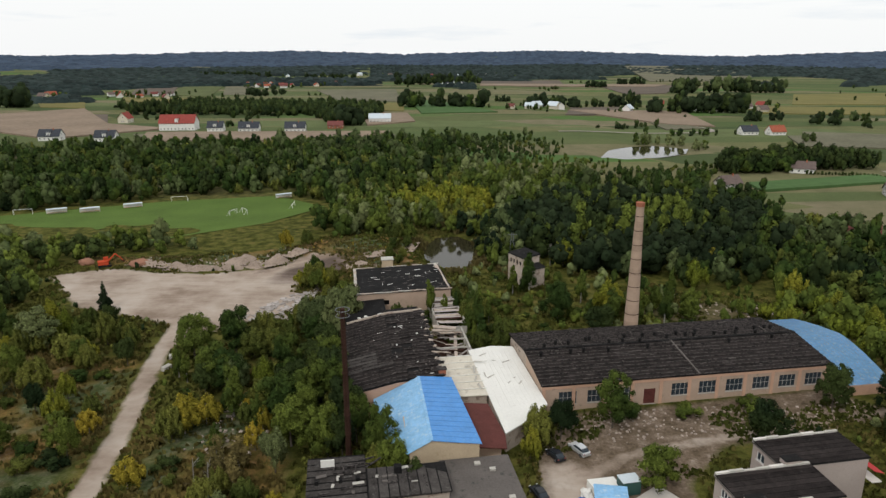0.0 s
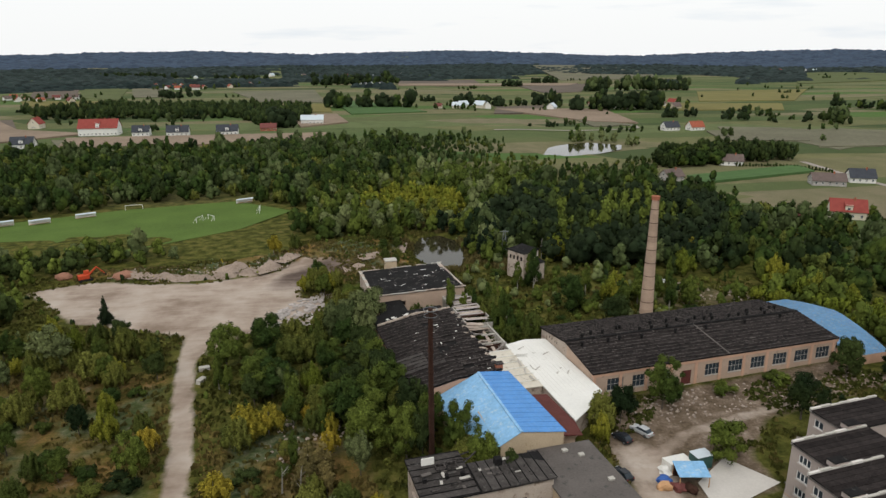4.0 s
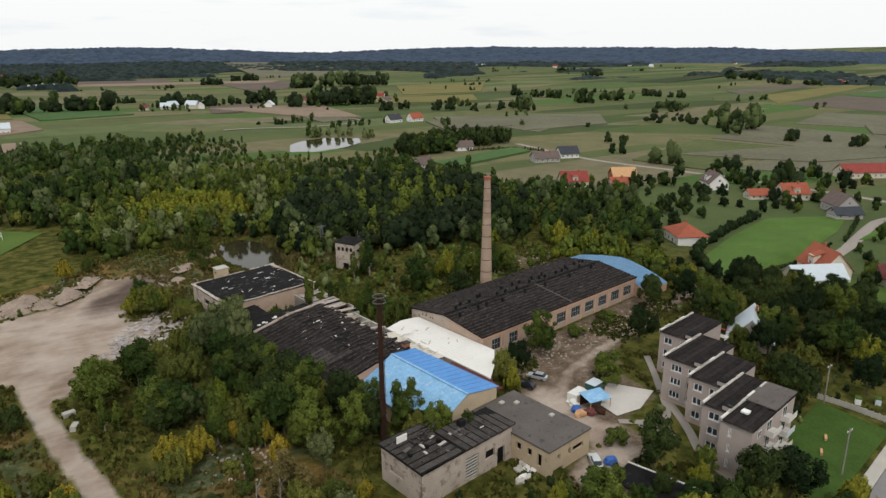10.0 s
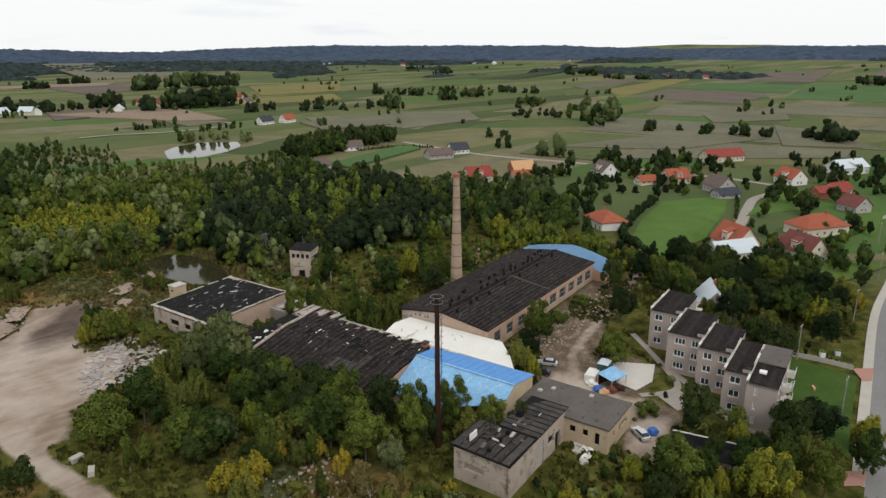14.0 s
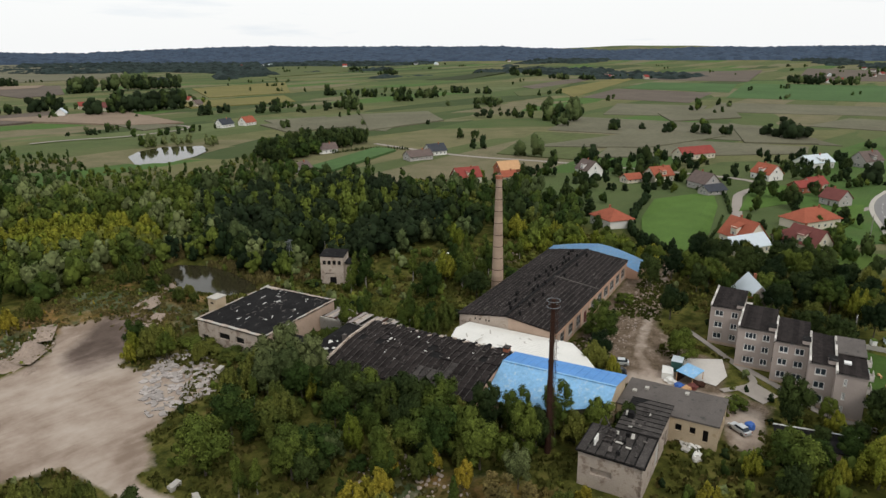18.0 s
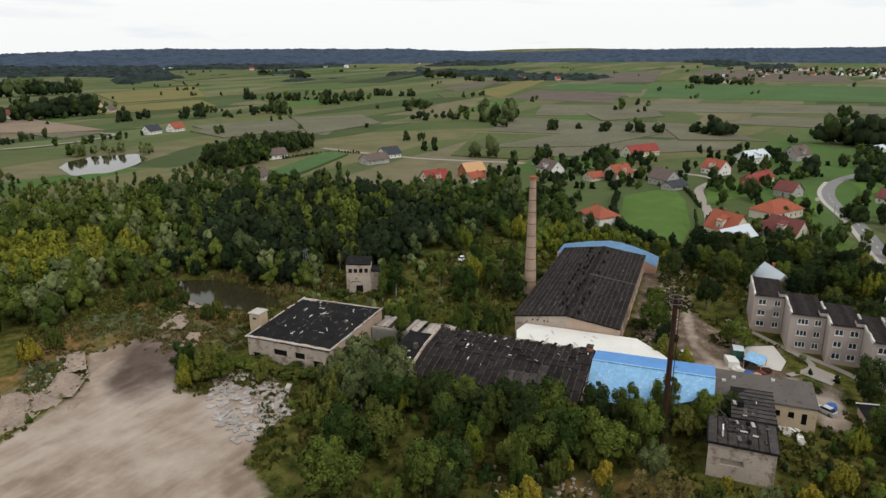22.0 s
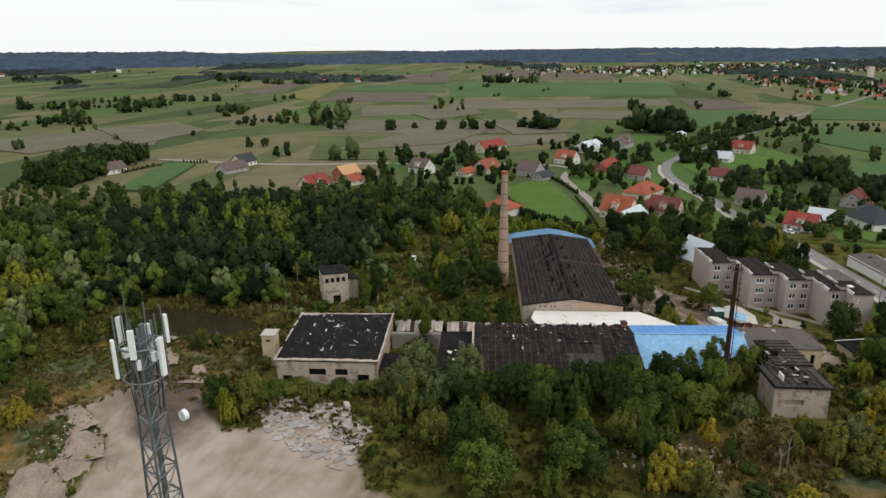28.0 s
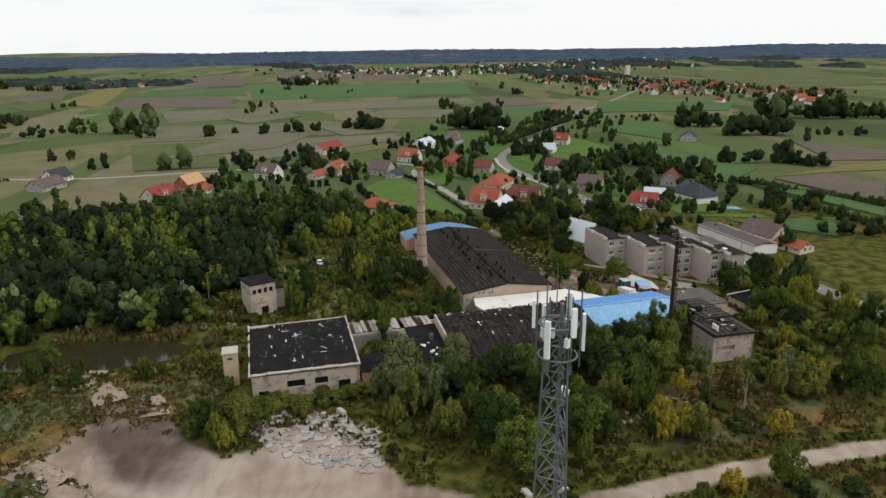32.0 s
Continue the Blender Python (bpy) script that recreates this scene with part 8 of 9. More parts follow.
rj = random.Random(9)
for i, (x, y, m_, w) in enumerate(((20.4, 87.2, "tarp_blue", "crumpled blue tarpaulin over scrap"), (21.6, 89.6, "white_roof", "white sheeting heaped on the ground"), (21.8, 85.2, "tile_maroon", "reddish brown scrap heap"),
                                   (23.6, 84.4, "rust", "rusty scrap heap on bare ground"), (19.8, 85.6, "timber", "heap of old timber"), (13.2, 71.6, "tarp_blue", "blue plastic sheeting heaped by the wall"))):
    h_ = part("sheeted_mound", lump(bmesh.new(), rj, 1.3, 1.0, 0.75), M[m_])
    h_.matrix_basis = pose(x, y, 0.3, 0, 0, rj.uniform(0, 180))
    tagged(h_, w, "heap")
for i in range(5):
    h_ = part("refuse_mound", lump(bmesh.new(), rj, rj.uniform(0.7, 1.5), rj.uniform(0.6, 1.1), 0.5, 0.4), M["white_roof"] if i % 2 else M["concrete"])
    h_.matrix_basis = pose(*site(-26.5 + i * 1.1, -33.5 + rj.uniform(-1.5, 1.5)), 0.2)
    tagged(h_, "pale rubbish heaped against the annex", "heap", "rubbish by the annex")

# pieces of rubble: shared stone shapes
stone_me = []
for i in range(6):
    bm = bmesh.new()
    bmesh.ops.create_icosphere(bm, subdivisions=1, radius=0.5)
    for v in bm.verts:
        v.co = Vector((v.co.x * rj.uniform(0.7, 1.3), v.co.y * rj.uniform(0.7, 1.3), v.co.z * rj.uniform(0.5, 0.9)))
    me = bpy.data.meshes.new("stone")
    bm.to_mesh(me)
    bm.free()
    me.materials.append(M["stone"])
    stone_me.append(me)
slab_me = []
for i in range(6):
    n = rj.choice((4, 5, 5, 6))
    poly = [((0.75 + rj.uniform(-0.25, 0.25)) * math.cos(math.tau * k / n), (0.6 + rj.uniform(-0.2, 0.2)) * math.sin(math.tau * k / n)) for k in range(n)]
    me = bpy.data.meshes.new("slab_piece")
    bm = prism(bmesh.new(), poly, -0.12, 0.12)
    bm.to_mesh(me)
    bm.free()
    me.materials.append(M["slab_broken"] if "slab_broken" in M else M["slab"])
    slab_me.append(me)


def scatter(name, piece, meshes, n, poly, smin, smax, seed, label, category, flat=False, lift=0.0):
    r = random.Random(seed)
    root = thing(name, Matrix(), label, category)
    xs, ys = [p[0] for p in poly], [p[1] for p in poly]
    k = 0
    while k < n:
        x, y = r.uniform(min(xs), max(xs)), r.uniform(min(ys), max(ys))
        if not inside(x, y, poly) or any(inside(x, y, f) for f in FOOT):
            continue
        s = r.uniform(smin, smax)
        tilt = 5 if flat else 30
        shared(piece, r.choice(meshes), root, Matrix.LocRotScale((x, y, land(x, y) + lift + (0.1 if flat else 0.15 * s)), Euler((radians(r.uniform(-tilt, tilt)), radians(r.uniform(-tilt, tilt)), r.uniform(0, 6.28))), (s, s, s if not flat else 1)))
        k += 1


scatter("broken_slabs", "slab_piece", slab_me, 300, RUBBLE, 0.3, 1.5, 61, "field of broken pale concrete slabs", "rubble", True)
scatter("chalk_heap", "stone", stone_me, 130, [(-70, 201), (-52, 206), (-46, 214), (-56, 216), (-70, 210)], 0.2, 0.8, 62, "heap of pale chalk blocks on the sand's edge", "rubble")
scatter("chalk_heap", "stone", stone_me, 90, [(-100, 203), (-70, 204), (-60, 210), (-96, 211)], 0.2, 0.8, 63, "low bank of pale stones by the sand", "rubble")


def mound_mesh(sx, sy, sz, seed):
    """A heap with an uneven crest and ragged foot."""
    n, V, F = 16, [], []
    for j in range(n + 1):
        for i in range(n + 1):
            x, y = -1.15 + 2.3 * i / n, -1.15 + 2.3 * j / n
            r = math.hypot(x, y) + 0.28 * wobble(x, y, 1.7, seed)
            z = sz * smooth(1.0, 0.1, r) * (0.75 + 0.7 * wobble(x, y, 2.6, seed + 3)) + 0.16 * sz * wobble(x, y, 7.0, seed + 5)
            V.append((x * sx, y * sy, z - 0.35))
    for j in range(n):
        for i in range(n):
            k = j * (n + 1) + i
            F.append((k, k + 1, k + n + 2, k + n + 1))
    return V, F


for i, (x, y, sx, sy, sz, tn) in enumerate(((-55, 209, 5.5, 3.4, 2.4, 40), (-61, 206, 6.0, 3.2, 2.2, 15), (-68, 203.5, 6.5, 3.0, 2.0, 10), (-76, 203, 7.0, 3.0, 2.2, 0), (-85, 204, 7.0, 3.2, 1.8, -8), (-95, 206, 6.5, 3.0, 1.8, -12), (-66, 209, 6.0, 4.0, 2.6, 25),
                                            (-58, 200, 4.0, 1.8, 1.0, 30), (-22, 214, 5.0, 2.6, 1.4, 30), (-13, 224, 5.5, 2.2, 1.4, 80), (-27, 203, 4.2, 2.6, 1.6, 10), (-50, 214, 4.5, 2.4, 1.6, 60))):
    mound = part("spoil_mound", mound_mesh(sx, sy, sz, i * 3.7), M["chalk"])
    mound.matrix_basis = pose(x, y, land(x, y), 0, 0, tn)
    for pl in mound.data.polygons:
        pl.use_smooth = True
    tagged(mound, "low beige mound of chalky spoil on sand", "mound", "spoil mounds")
scatter("brick_rubble", "stone", stone_me, 240, [(22, 113), (50, 118), (76, 123), (80, 116), (48, 107), (26, 103)], 0.2, 0.7, 64, "loose brick rubble along the hall", "rubble")
scatter("rubble_strip", "stone", stone_me, 120, [(-42, 119), (-36, 120), (-28, 112), (-34, 98), (-46, 100), (-44, 108)], 0.3, 1.0, 65, "scattered grey rubble in the scrub", "rubble")
scatter("field_stones", "stone", stone_me, 80, [(52, 170), (80, 160), (92, 168), (66, 180)], 0.3, 1.0, 66, "stones on a bare patch of ground", "rubble")
for x, y, t_ in ((-61, 138, 20), (-60.6, 132.5, 70), (-33, 167.5, 30)):
    blk = part("concrete_block", boxes((-1.1, 1.1, -0.5, 0.5, -0.1, 0.9)), M["concrete"])
    blk.matrix_basis = pose(x, y, land(x, y), 8, 3, t_)
    tagged(blk, "weathered concrete block tipped on the ground", "block", "concrete blocks")

# ruined bay on the courtyard side of the west wing
ruin = thing("collapsed_bay", SITE, "collapsed bay with leaning boards and bare walls", "ruin")
for i in range(30):
    a, b = rj.uniform(-17.6, -10.0), rj.uniform(19, 35)
    pb = part("board", boxes((-1.6, 1.6, -0.14, 0.14, -0.04, 0.04)), M["plaster_pale"] if i % 3 else M["rust"], ruin)
    pb.matrix_basis = pose(a, b, rj.uniform(0.9, 3.2), rj.uniform(-15, 15), rj.uniform(-20, 25), rj.uniform(-25, 25))
for i in range(4):
    part("pillar", boxes((-9.7, -9.35, 19.5 + i * 4.6, 19.9 + i * 4.6, -0.5, 3.2)), M["concrete"], ruin)
    part("beam", boxes((-13.0 - i % 2 * 4, -9.4, 19.5 + i * 4.6, 19.8 + i * 4.6, 3.2, 3.5)), M["concrete"], ruin)
for i in range(120):
    a, b = rj.uniform(-35.5, -18.8), rj.uniform(3, 35.5)
    if a < -27 and i % 3:
        continue
    fl = part("loose_felt", boxes((0, rj.uniform(0.25, 1.1), 0, rj.uniform(0.1, 0.35), -0.03, 0.04)), (M["felt_grey"], M["tar_edge"], M["white_roof"], M["tar_edge"])[i % 4], wing)
    fl.matrix_basis = pose(a, b, wing_z(a) + 0.24, rj.uniform(-6, 6), -8 if a < -27 else -4, rj.choice((0, 90, 20, 70)))
for i in range(9):
    gl = part("roof_debris", lump(bmesh.new(), rj, 0.4, 0.3, 0.2, 0.45), M["white_roof"], wing)
    gl.matrix_basis = pose(rj.uniform(-33, -27), rj.uniform(38, 42), 5.5)
part("air_vent", boxes((-26, -25.2, 38.5, 39.3, 5.4, 6.9)), M["felt_grey"], wing)

# ---- garage row by the drive, half hidden by trees ----
gar = thing("garage_row", pose(12.5, 60.5, -0.5, 0, 0, -72), "low garage row with a dark felt roof", "garage")
part("wall", boxes((-6.6, 6.6, -2.6, 2.6, 0, 2.4)), M["plaster"], gar)
part("roof", sheet([(-6.9, -2.9, 2.5), (6.9, -2.9, 2.5), (6.9, 2.9, 2.8), (-6.9, 2.9, 2.8)], 0.15), M["tar_flat"], gar)
part("edge_strip", boxes((-6.95, 6.95, 2.85, 3.05, 2.6, 2.95)), M["white_roof"], gar)

# ---- paths, wall and lamp posts by the apartment block ----
ribbon("path", [(40, 84), (33, 72), (27, 63), (26, 52)], 0.8, -0.8, M["paving"], "narrow concrete path along the block", "path", 0.2)
ribbon("path", [(24, 80), (32, 76), (41, 85), (50, 96)], 0.7, -0.7, M["paving"], "narrow concrete path across the grass", "path", 0.22)
flat_sheet("yard_patch", [(26.5, 78), (31.5, 75.5), (28.5, 70.5), (23.5, 72)], M["paving"], "bare pale yard with a low kerb", "yard", 0.18)
fence = thing("concrete_fence", Matrix(), "low pale concrete panel fence", "fence")
FP = smooth_line([(63.1, 64.8), (64.4, 58.9), (65.0, 52.6)], 6)
for (ax, ay), (bx, by) in zip(FP, FP[1:]):
    L = math.hypot(bx - ax, by - ay)
    pn = part("fence_panel", boxes((0.06, L - 0.06, -0.05, 0.05, 0, 1.1)), M["concrete"], fence)
    pn.matrix_basis = pose(ax, ay, 0.05, 0, 0, math.degrees(math.atan2(by - ay, bx - ax)))
    part("fence_post", boxes((ax - 0.09, ax + 0.09, ay - 0.09, ay + 0.09, -0.1, 1.3)), M["concrete"], fence)


def pole(x, y, h, label="weathered wooden power pole"):
    ob = thing("power_pole", pose(x, y, land(x, y)), label, "pole", "power poles")
    part("post", tube(bmesh.new(), (0, 0, -0.3), (0, 0, h), 0.16, 0.1, 8), M["bark_pale"], ob)
    part("crossarm", boxes((-0.8, 0.8, -0.06, 0.06, h - 0.6, h - 0.45)), M["bark_pale"], ob)
    for s in (-0.65, 0.65):
        part("insulator", tube(bmesh.new(), (s, 0, h - 0.45), (s, 0, h - 0.2), 0.06, 0.05, 6), M["frame_white"], ob)


for x, y in ((61.9, 62.9), (42, 49), (95, 60), (150, 66), (196, 76), (62, 34)):
    pole(x, y, 8.5)
for x, y, m_ in ((67.6, 59.4, "frame_white"), (70.6, 57.2, "sheet_pale")):
    bn = thing("waste_container", pose(x, y, 0, 0, 0, 30), "pale waste container beside the fence", "bin", "waste containers")
    part("body", boxes((-0.7, 0.7, -0.5, 0.5, 0.1, 1.3)), M[m_], bn)
    part("lid", boxes((-0.74, 0.74, -0.54, 0.54, 1.3, 1.45)), M["turf"], bn)
for x, y in ((45, 54), (50, 56)):
    sq = thing("garden_bench", pose(x, y, 0.2, 0, 0, 30), "small wooden bench on the lawn", "bench", "benches on the lawn")
    part("seat", boxes((-0.8, 0.8, -0.2, 0.2, 0.42, 0.48)), M["timber"], sq)
    for s in (-0.65, 0.65):
        part("leg", boxes((s - 0.05, s + 0.05, -0.18, 0.18, 0, 0.42)), M["timber"], sq)


# ---- playing field ----
def goal(x, y, turn, w=7.3, h=2.4):
    ob = thing("football_goal", pose(x, y, land(x, y) + 0.25, 0, 0, turn), "white football goal with side frames", "goal", "football goals")
    for s in (-w / 2, w / 2):
        part("post", tube(bmesh.new(), (s, 0, 0), (s, 0, h), 0.09, 0.09, 6), M["frame_white"], ob)
        part("stay", tube(bmesh.new(), (s, 0, h), (s, 1.8, 0), 0.06, 0.06, 6), M["frame_white"], ob)
    part("crossbar", tube(bmesh.new(), (-w / 2, 0, h), (w / 2, 0, h), 0.09, 0.09, 6), M["frame_white"], ob)


goal(-128, 316, 10)
goal(-92, 283, 70, 5.0, 2.2)
goal(-88, 286, 130, 5.0, 2.2)
goal(-70, 301, 95)
goal(-183, 283, 20)
for x, y in ((-80, 325), (-170, 286), (-157, 289), (-143, 300)):
    bt = thing("dugout_bench", pose(x, y, land(x, y) + 0.25, 0, 0, 30), "long pale spectator bench beside the pitch", "bench", "pitch benches")
    part("roof", sheet([(-4, -0.8, 2.1), (4, -0.8, 2.1), (4, 0.8, 2.3), (-4, 0.8, 2.3)], 0.08), M["sheet_pale"], bt)
    part("back", boxes((-4, 4, 0.7, 0.76, 0, 2.2)), M["house_white"], bt)
    part("seat", boxes((-3.8, 3.8, 0.1, 0.55, 0.42, 0.5)), M["timber"], bt)

# ---- digger on the sand ----
dg = thing("digger", pose(-109, 204.5, land(-109, 204.5), 0, 0, 30), "orange-red tracked digger on the sand", "digger")
for s in (-1.1, 1.1):
    part("track", boxes((-1.9, 1.9, s - 0.3, s + 0.3, 0, 0.8)), M["rubber"], dg)
part("body", boxes((-1.9, 1.1, -1.2, 1.2, 0.9, 2.0)), M["orange_paint"], dg)
cab = part("cab", boxes((-0.1, 1.3, 0.2, 1.2, 2.0, 3.0)), M["orange_paint"], dg)
part("cab_glass", boxes((1.28, 1.34, 0.3, 1.1, 2.1, 2.9)), M["glass"], cab)
part("boom", tube(bmesh.new(), (1.0, -0.3, 1.8), (3.4, -0.3, 4.0), 0.28, 0.22, 6), M["orange_paint"], dg)
part("dipper", tube(bmesh.new(), (3.4, -0.3, 4.0), (5.4, -0.3, 1.6), 0.2, 0.16, 6), M["orange_paint"], dg)
part("bucket", boxes((4.9, 5.8, -0.9, 0.3, 0.6, 1.6)), M["rust"], dg)
for x, y, s in ((-98, 205, 3.2), (-116, 207, 2.6)):
    sp = part("soil_heap", lump(bmesh.new(), rj, s, s * 0.8, 1.5, 0.12), mat("red_soil", (0.27, 0.14, 0.095), 0.95, 0.25, 0.5, 5, 0.5))
    sp.matrix_basis = pose(x, y, land(x, y))
    tagged(sp, "heap of reddish soil beside the digger", "heap", "soil heaps")

# ---- lattice pylon by the pond, and dead trees ----
py_ = thing("power_pylon", pose(21, 210, 0), "small grey lattice pylon among reeds", "pylon")
for sx in (-1, 1):
    for sy in (-1, 1):
        part("leg", tube(bmesh.new(), (sx * 1.1, sy * 1.1, 0), (sx * 0.25, sy * 0.25, 10), 0.08, 0.06, 5), M["steel"], py_)
for i in range(5):
    r0, r1 = 1.1 - 0.17 * i, 1.1 - 0.17 * (i + 1)
    for q in ((1, 1, -1, 1), (-1, 1, -1, -1), (-1, -1, 1, -1), (1, -1, 1, 1)):
        part("brace", tube(bmesh.new(), (q[0] * r0, q[1] * r0, i * 2), (q[2] * r1, q[3] * r1, i * 2 + 2), 0.04, 0.04, 4), M["steel"], py_)
part("crossarm", boxes((-1.5, 1.5, -0.08, 0.08, 9.3, 9.5)), M["steel"], py_)
for x, y, h in ((64, 228, 11), (66, 230, 12.5), (69, 231, 11.5), (33, 207, 7), (44, 215, 8), (-40, 92, 5), (-37, 90, 5.5)):
    dt = thing("dead_tree", pose(x, y, land(x, y), 0, 0, rj.uniform(0, 360)), "bare pale dead tree trunk", "tree", "dead trees")
    part("trunk", tube(bmesh.new(), (0, 0, -0.2), (0.3, 0.1, h), 0.16, 0.04, 6), M["bark_pale"], dt)
    for i in range(5):
        a, z = rj.uniform(0, 6.28), h * rj.uniform(0.4, 0.85)
        part("branch", tube(bmesh.new(), (0.3 * z / h, 0.1 * z / h, z), (0.3 + 1.0 * math.cos(a), 0.1 + 1.0 * math.sin(a), z + 1.2), 0.05, 0.02, 4), M["bark_pale"], dt)

# ---- base station hut under the mast ----
bs = thing("equipment_cabin", pose(-108.4, 144.8, 0, 0, 0, 15), "small pale equipment cabin at the mast's foot", "cabin")
part("wall", boxes((-1.6, 1.6, -1.2, 1.2, -0.2, 2.5)), M["house_white"], bs)
part("roof", boxes((-1.75, 1.75, -1.35, 1.35, 2.5, 2.65)), M["felt_grey"], bs)

# ---- gardens: hedges and pool ----
def hedge(pts, leaf, label, h=1.6):
    pts = smooth_line(pts, 5)
    at = []
    for (ax, ay), (bx, by) in zip(pts, pts[1:]):
        n = max(1, int(math.hypot(bx - ax, by - ay) / 1.7))
        for i in range(n):
            at.append((leaf, ax + (bx - ax) * i / n, ay + (by - ay) * i / n, h / 9 * rj.uniform(0.85, 1.2)))
    woods("hedge", at, label, LITE)


hedge([(120, 120), (160, 124), (193, 131)], "dark", "dark clipped garden hedge")
hedge([(200, 130), (245, 148), (240, 160)], "dark", "dark garden hedge beside the meadow", 2.2)
hedge([(112, 122), (128, 143), (168, 161), (208, 171)], "dark", "tall hedge along the meadow", 4.0)
hedge([(150, 80), (180, 88), (215, 84)], "green", "green garden hedge by the road", 1.8)
hedge([(216, 404), (246, 396), (262, 372)], "dark", "dark hedge of a cottage garden", 2.4)
hedge([(118, -20), (93, -22), (60, -30)], "dark", "tall dark hedge between fields", 4)
hedge([(195, -30), (150, -48), (110, -52)], "dark", "tall dark hedge along a field", 4)
hedge([(370, 60), (440, 20), (520, -30), (600, -52)], "dark", "roadside hedge on the plain", 6)
flat_sheet("pool_water", [(120, 6), (128, 4), (130, 9), (122, 12)], mat("pool_water", (0.25, 0.55, 0.62), 0.1, 0.05), "small pale blue garden pool", "pool", 0.3)


# ---- far villages ----
wall_me = bpy.data.meshes.new("wall")
bm = bmesh.new()
poly = [(-4, -0.5), (4, -0.5), (4, 4), (0, 7.5), (-4, 4)]
a = [bm.verts.new((-6, p, q)) for p, q in poly]
b = [bm.verts.new((6, p, q)) for p, q in poly]
bm.faces.new(a)
bm.faces.new(b[::-1])
for i in range(5):
    j = (i + 1) % 5
    bm.faces.new((a[i], b[i], b[j], a[j]))
bm.to_mesh(wall_me)
bm.free()
roof_src = boxes()
for s in (1, -1):
    pts = [(-6.6, s * 4.8, 3.4), (6.6, s * 4.8, 3.4), (6.6, 0, 7.8), (-6.6, 0, 7.8)]
    up = [roof_src.verts.new(p) for p in pts]
    dn = [roof_src.verts.new((p[0], p[1], p[2] - 0.2)) for p in pts]
    roof_src.faces.new(up)
    roof_src.faces.new(dn[::-1])
    for i in range(4):
        roof_src.faces.new((up[i], dn[i], dn[(i + 1) % 4], up[(i + 1) % 4]))
roof_mes, wall_mes = {}, {}
for key in ("tile_orange", "tile_red", "tile_brown", "tile_dark", "tile_maroon", "sheet_pale"):
    me = bpy.data.meshes.new("roof")
    roof_src.to_mesh(me)
    me.materials.append(M[key])
    roof_mes[key] = me
for key in ("house_white", "house_cream", "house_grey"):
    me = wall_me.copy()
    me.materials.append(M[key])
    wall_mes[key] = me


def far_village(n, x0, y0, wx, wy, turn, seed, roofs, label_end="in a distant village"):
    r = random.Random(seed)
    names = {"tile_orange": "orange", "tile_red": "red", "tile_brown": "brown", "tile_dark": "dark grey", "tile_maroon": "maroon", "sheet_pale": "pale grey"}
    trees = []
    c, s_ = math.cos(radians(turn)), math.sin(radians(turn))
    for i in range(n):
        u, v = r.gauss(0, 0.33) * wx, r.gauss(0, 0.33) * wy
        x, y = x0 + c * u - s_ * v, y0 + s_ * u + c * v
        k = r.choice(roofs)
        w = r.choice(("house_white", "house_white", "house_cream"))
        s = r.uniform(0.8, 1.25)
        ob = thing("house", Matrix.LocRotScale((x, y, land(x, y)), Euler((0, 0, r.uniform(0, 3.14))), (s, s, s)), "pale house with a %s roof %s" % (names[k], label_end), "house", "houses of far villages")
        shared("wall", wall_mes[w], ob)
        shared("roof", roof_mes[k], ob)
        for j in range(3):
            trees.append((r.choice(("dark", "green", "dark")), x + r.uniform(-35, 35), y + r.uniform(-35, 35), r.uniform(0.5, 1.1)))
    woods("village_trees", trees, "trees among distant houses", LITE)


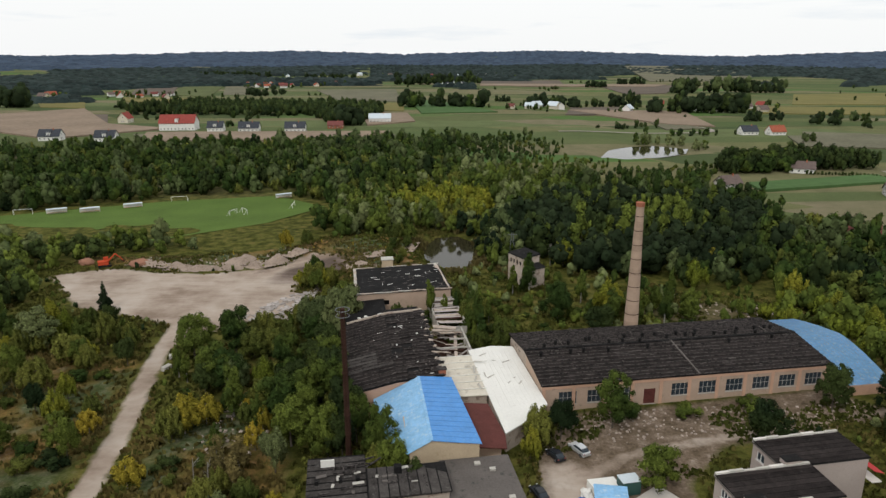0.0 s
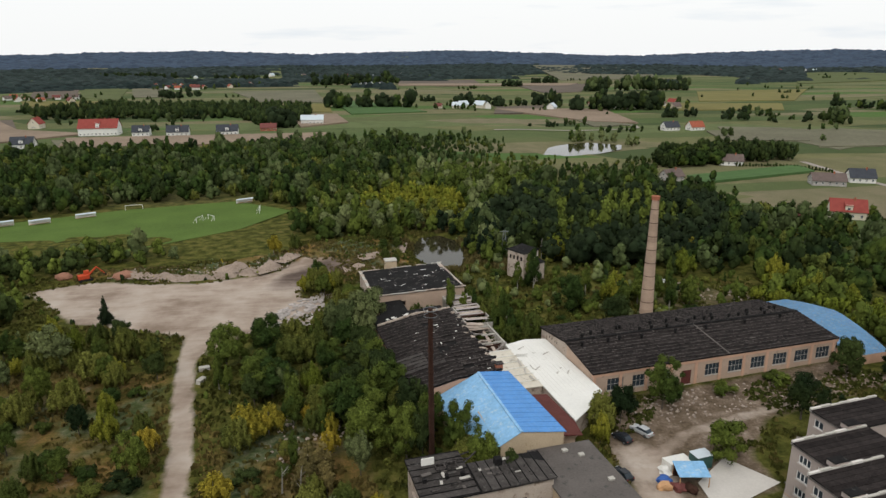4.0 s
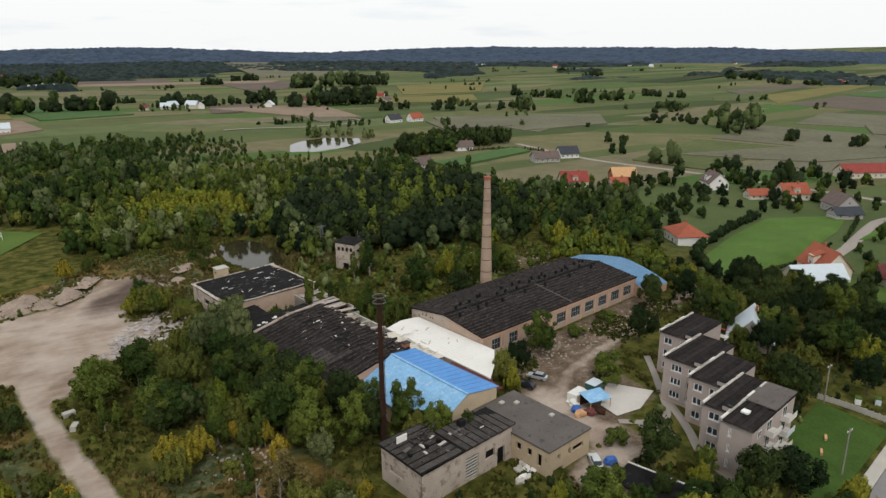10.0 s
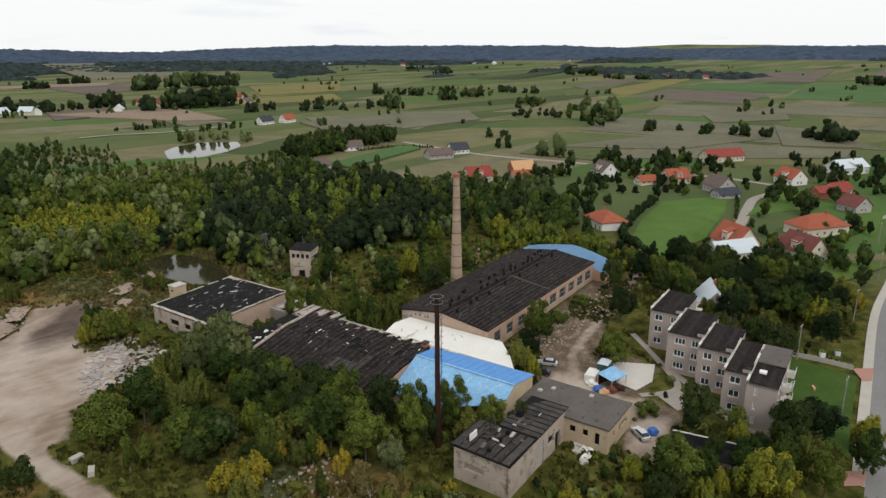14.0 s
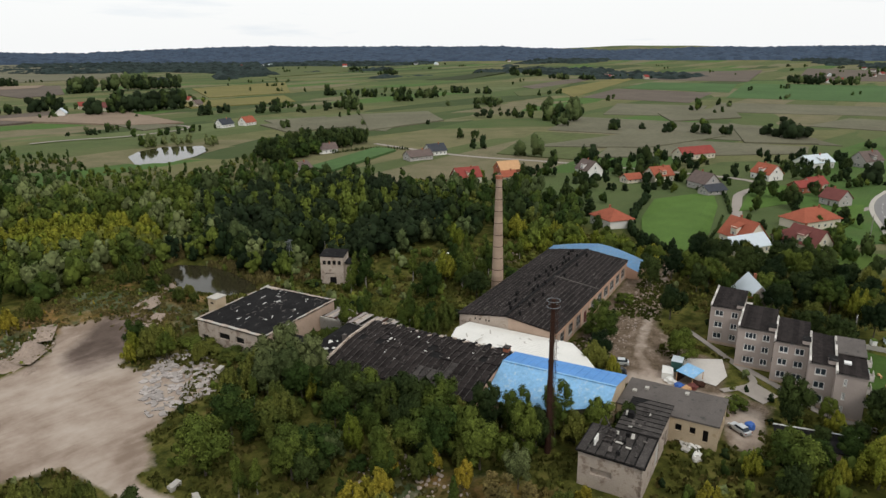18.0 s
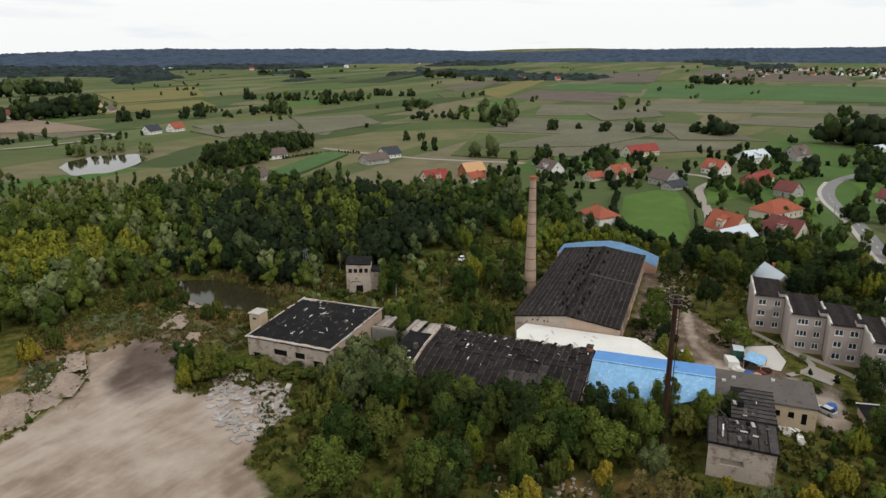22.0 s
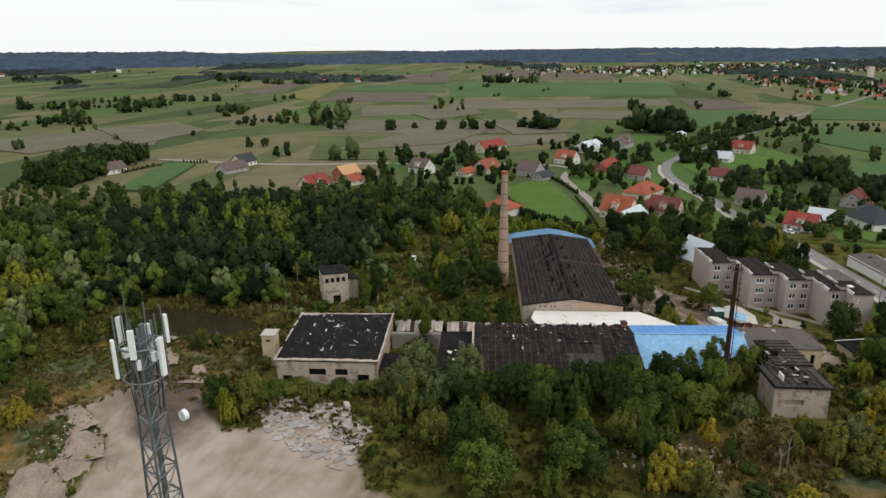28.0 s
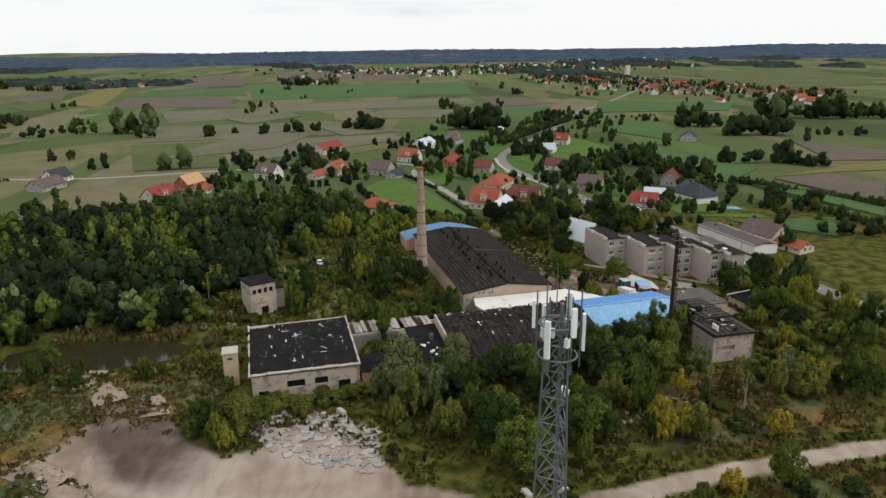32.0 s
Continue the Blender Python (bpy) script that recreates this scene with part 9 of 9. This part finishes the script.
def far_town(n, x0, y0, wx, wy, turn, seed, roofs, label, leafy=4):
    """A town too far off to count its houses: walls, roofs and trees in one thing."""
    r = random.Random(seed)
    c, s_ = math.cos(radians(turn)), math.sin(radians(turn))
    by, trees = {}, []
    for i in range(n):
        u, v = r.uniform(-0.5, 0.5) * wx, r.gauss(0, 0.28) * wy
        x, y, q, a = x0 + c * u - s_ * v, y0 + s_ * u + c * v, r.uniform(0.75, 1.15), r.uniform(0, 3.14)
        m = Matrix.LocRotScale((x, y, land(x, y)), Euler((0, 0, a)), (q, q, q))
        for key, src in ((r.choice(("house_white", "house_white", "house_cream")), wall_me), (r.choice(roofs), roof_mes["tile_red"])):
            vs, fs = by.setdefault(key, ([], []))
            k = len(vs)
            vs += [tuple(m @ w.co) for w in src.vertices]
            fs += [tuple(k + e for e in f.vertices) for f in src.polygons]
        for j in range(leafy):
            trees.append((r.choice(("dark", "dark", "green")), x + r.uniform(-30, 30), y + r.uniform(-30, 30), r.uniform(0.6, 1.2)))
    root = thing("distant_town", Matrix(), label, "town", kind="stuff")
    for key, (vs, fs) in by.items():
        tagged(part("houses", (vs, fs), M[key], root), kind="stuff")
    woods("town_trees", trees, "dark trees among distant roofs", LITE)


WARM = ["tile_orange", "tile_red", "tile_orange", "tile_maroon", "tile_brown"]
COOL = ["tile_brown", "tile_dark", "sheet_pale", "tile_maroon", "tile_red", "sheet_pale"]
far_village(40, 1000, -310, 620, 170, 8, 71, WARM)
far_town(95, 1120, -350, 760, 170, 12, 85, WARM + ["tile_dark"], "red-roofed village among dark trees on the plain", 5)
far_town(170, 2050, -230, 560, 900, 20, 86, COOL, "pale scattered town before the far ridge", 5)
far_town(90, 2700, -650, 900, 700, 20, 87, COOL, "hazy distant town roofs", 4)
far_village(12, -560, 1120, 260, 120, 10, 74, WARM)
far_village(10, -330, 1500, 300, 120, 5, 75, WARM)
far_village(14, -90, 2050, 500, 120, 0, 76, COOL)
far_village(12, 290, 880, 180, 60, 0, 77, COOL)
far_village(6, 130, 880, 90, 40, 0, 78, COOL)
far_village(6, 1330, 720, 160, 60, -60, 79, COOL)
far_village(4, 20, 1510, 120, 60, 0, 80, COOL)
far_village(10, 1600, 1900, 900, 200, -30, 81, COOL)
far_village(3, 1380, 290, 60, 30, -60, 82, COOL)
tower_ = thing("church", pose(1480, -440, land(1480, -440)), "pale church tower over distant roofs", "church")
part("tower", boxes((-5, 5, -5, 5, -1, 26)), M["house_cream"], tower_)
part("cap", boxes((-4, 4, -4, 4, 26, 29)), M["tile_brown"], tower_)
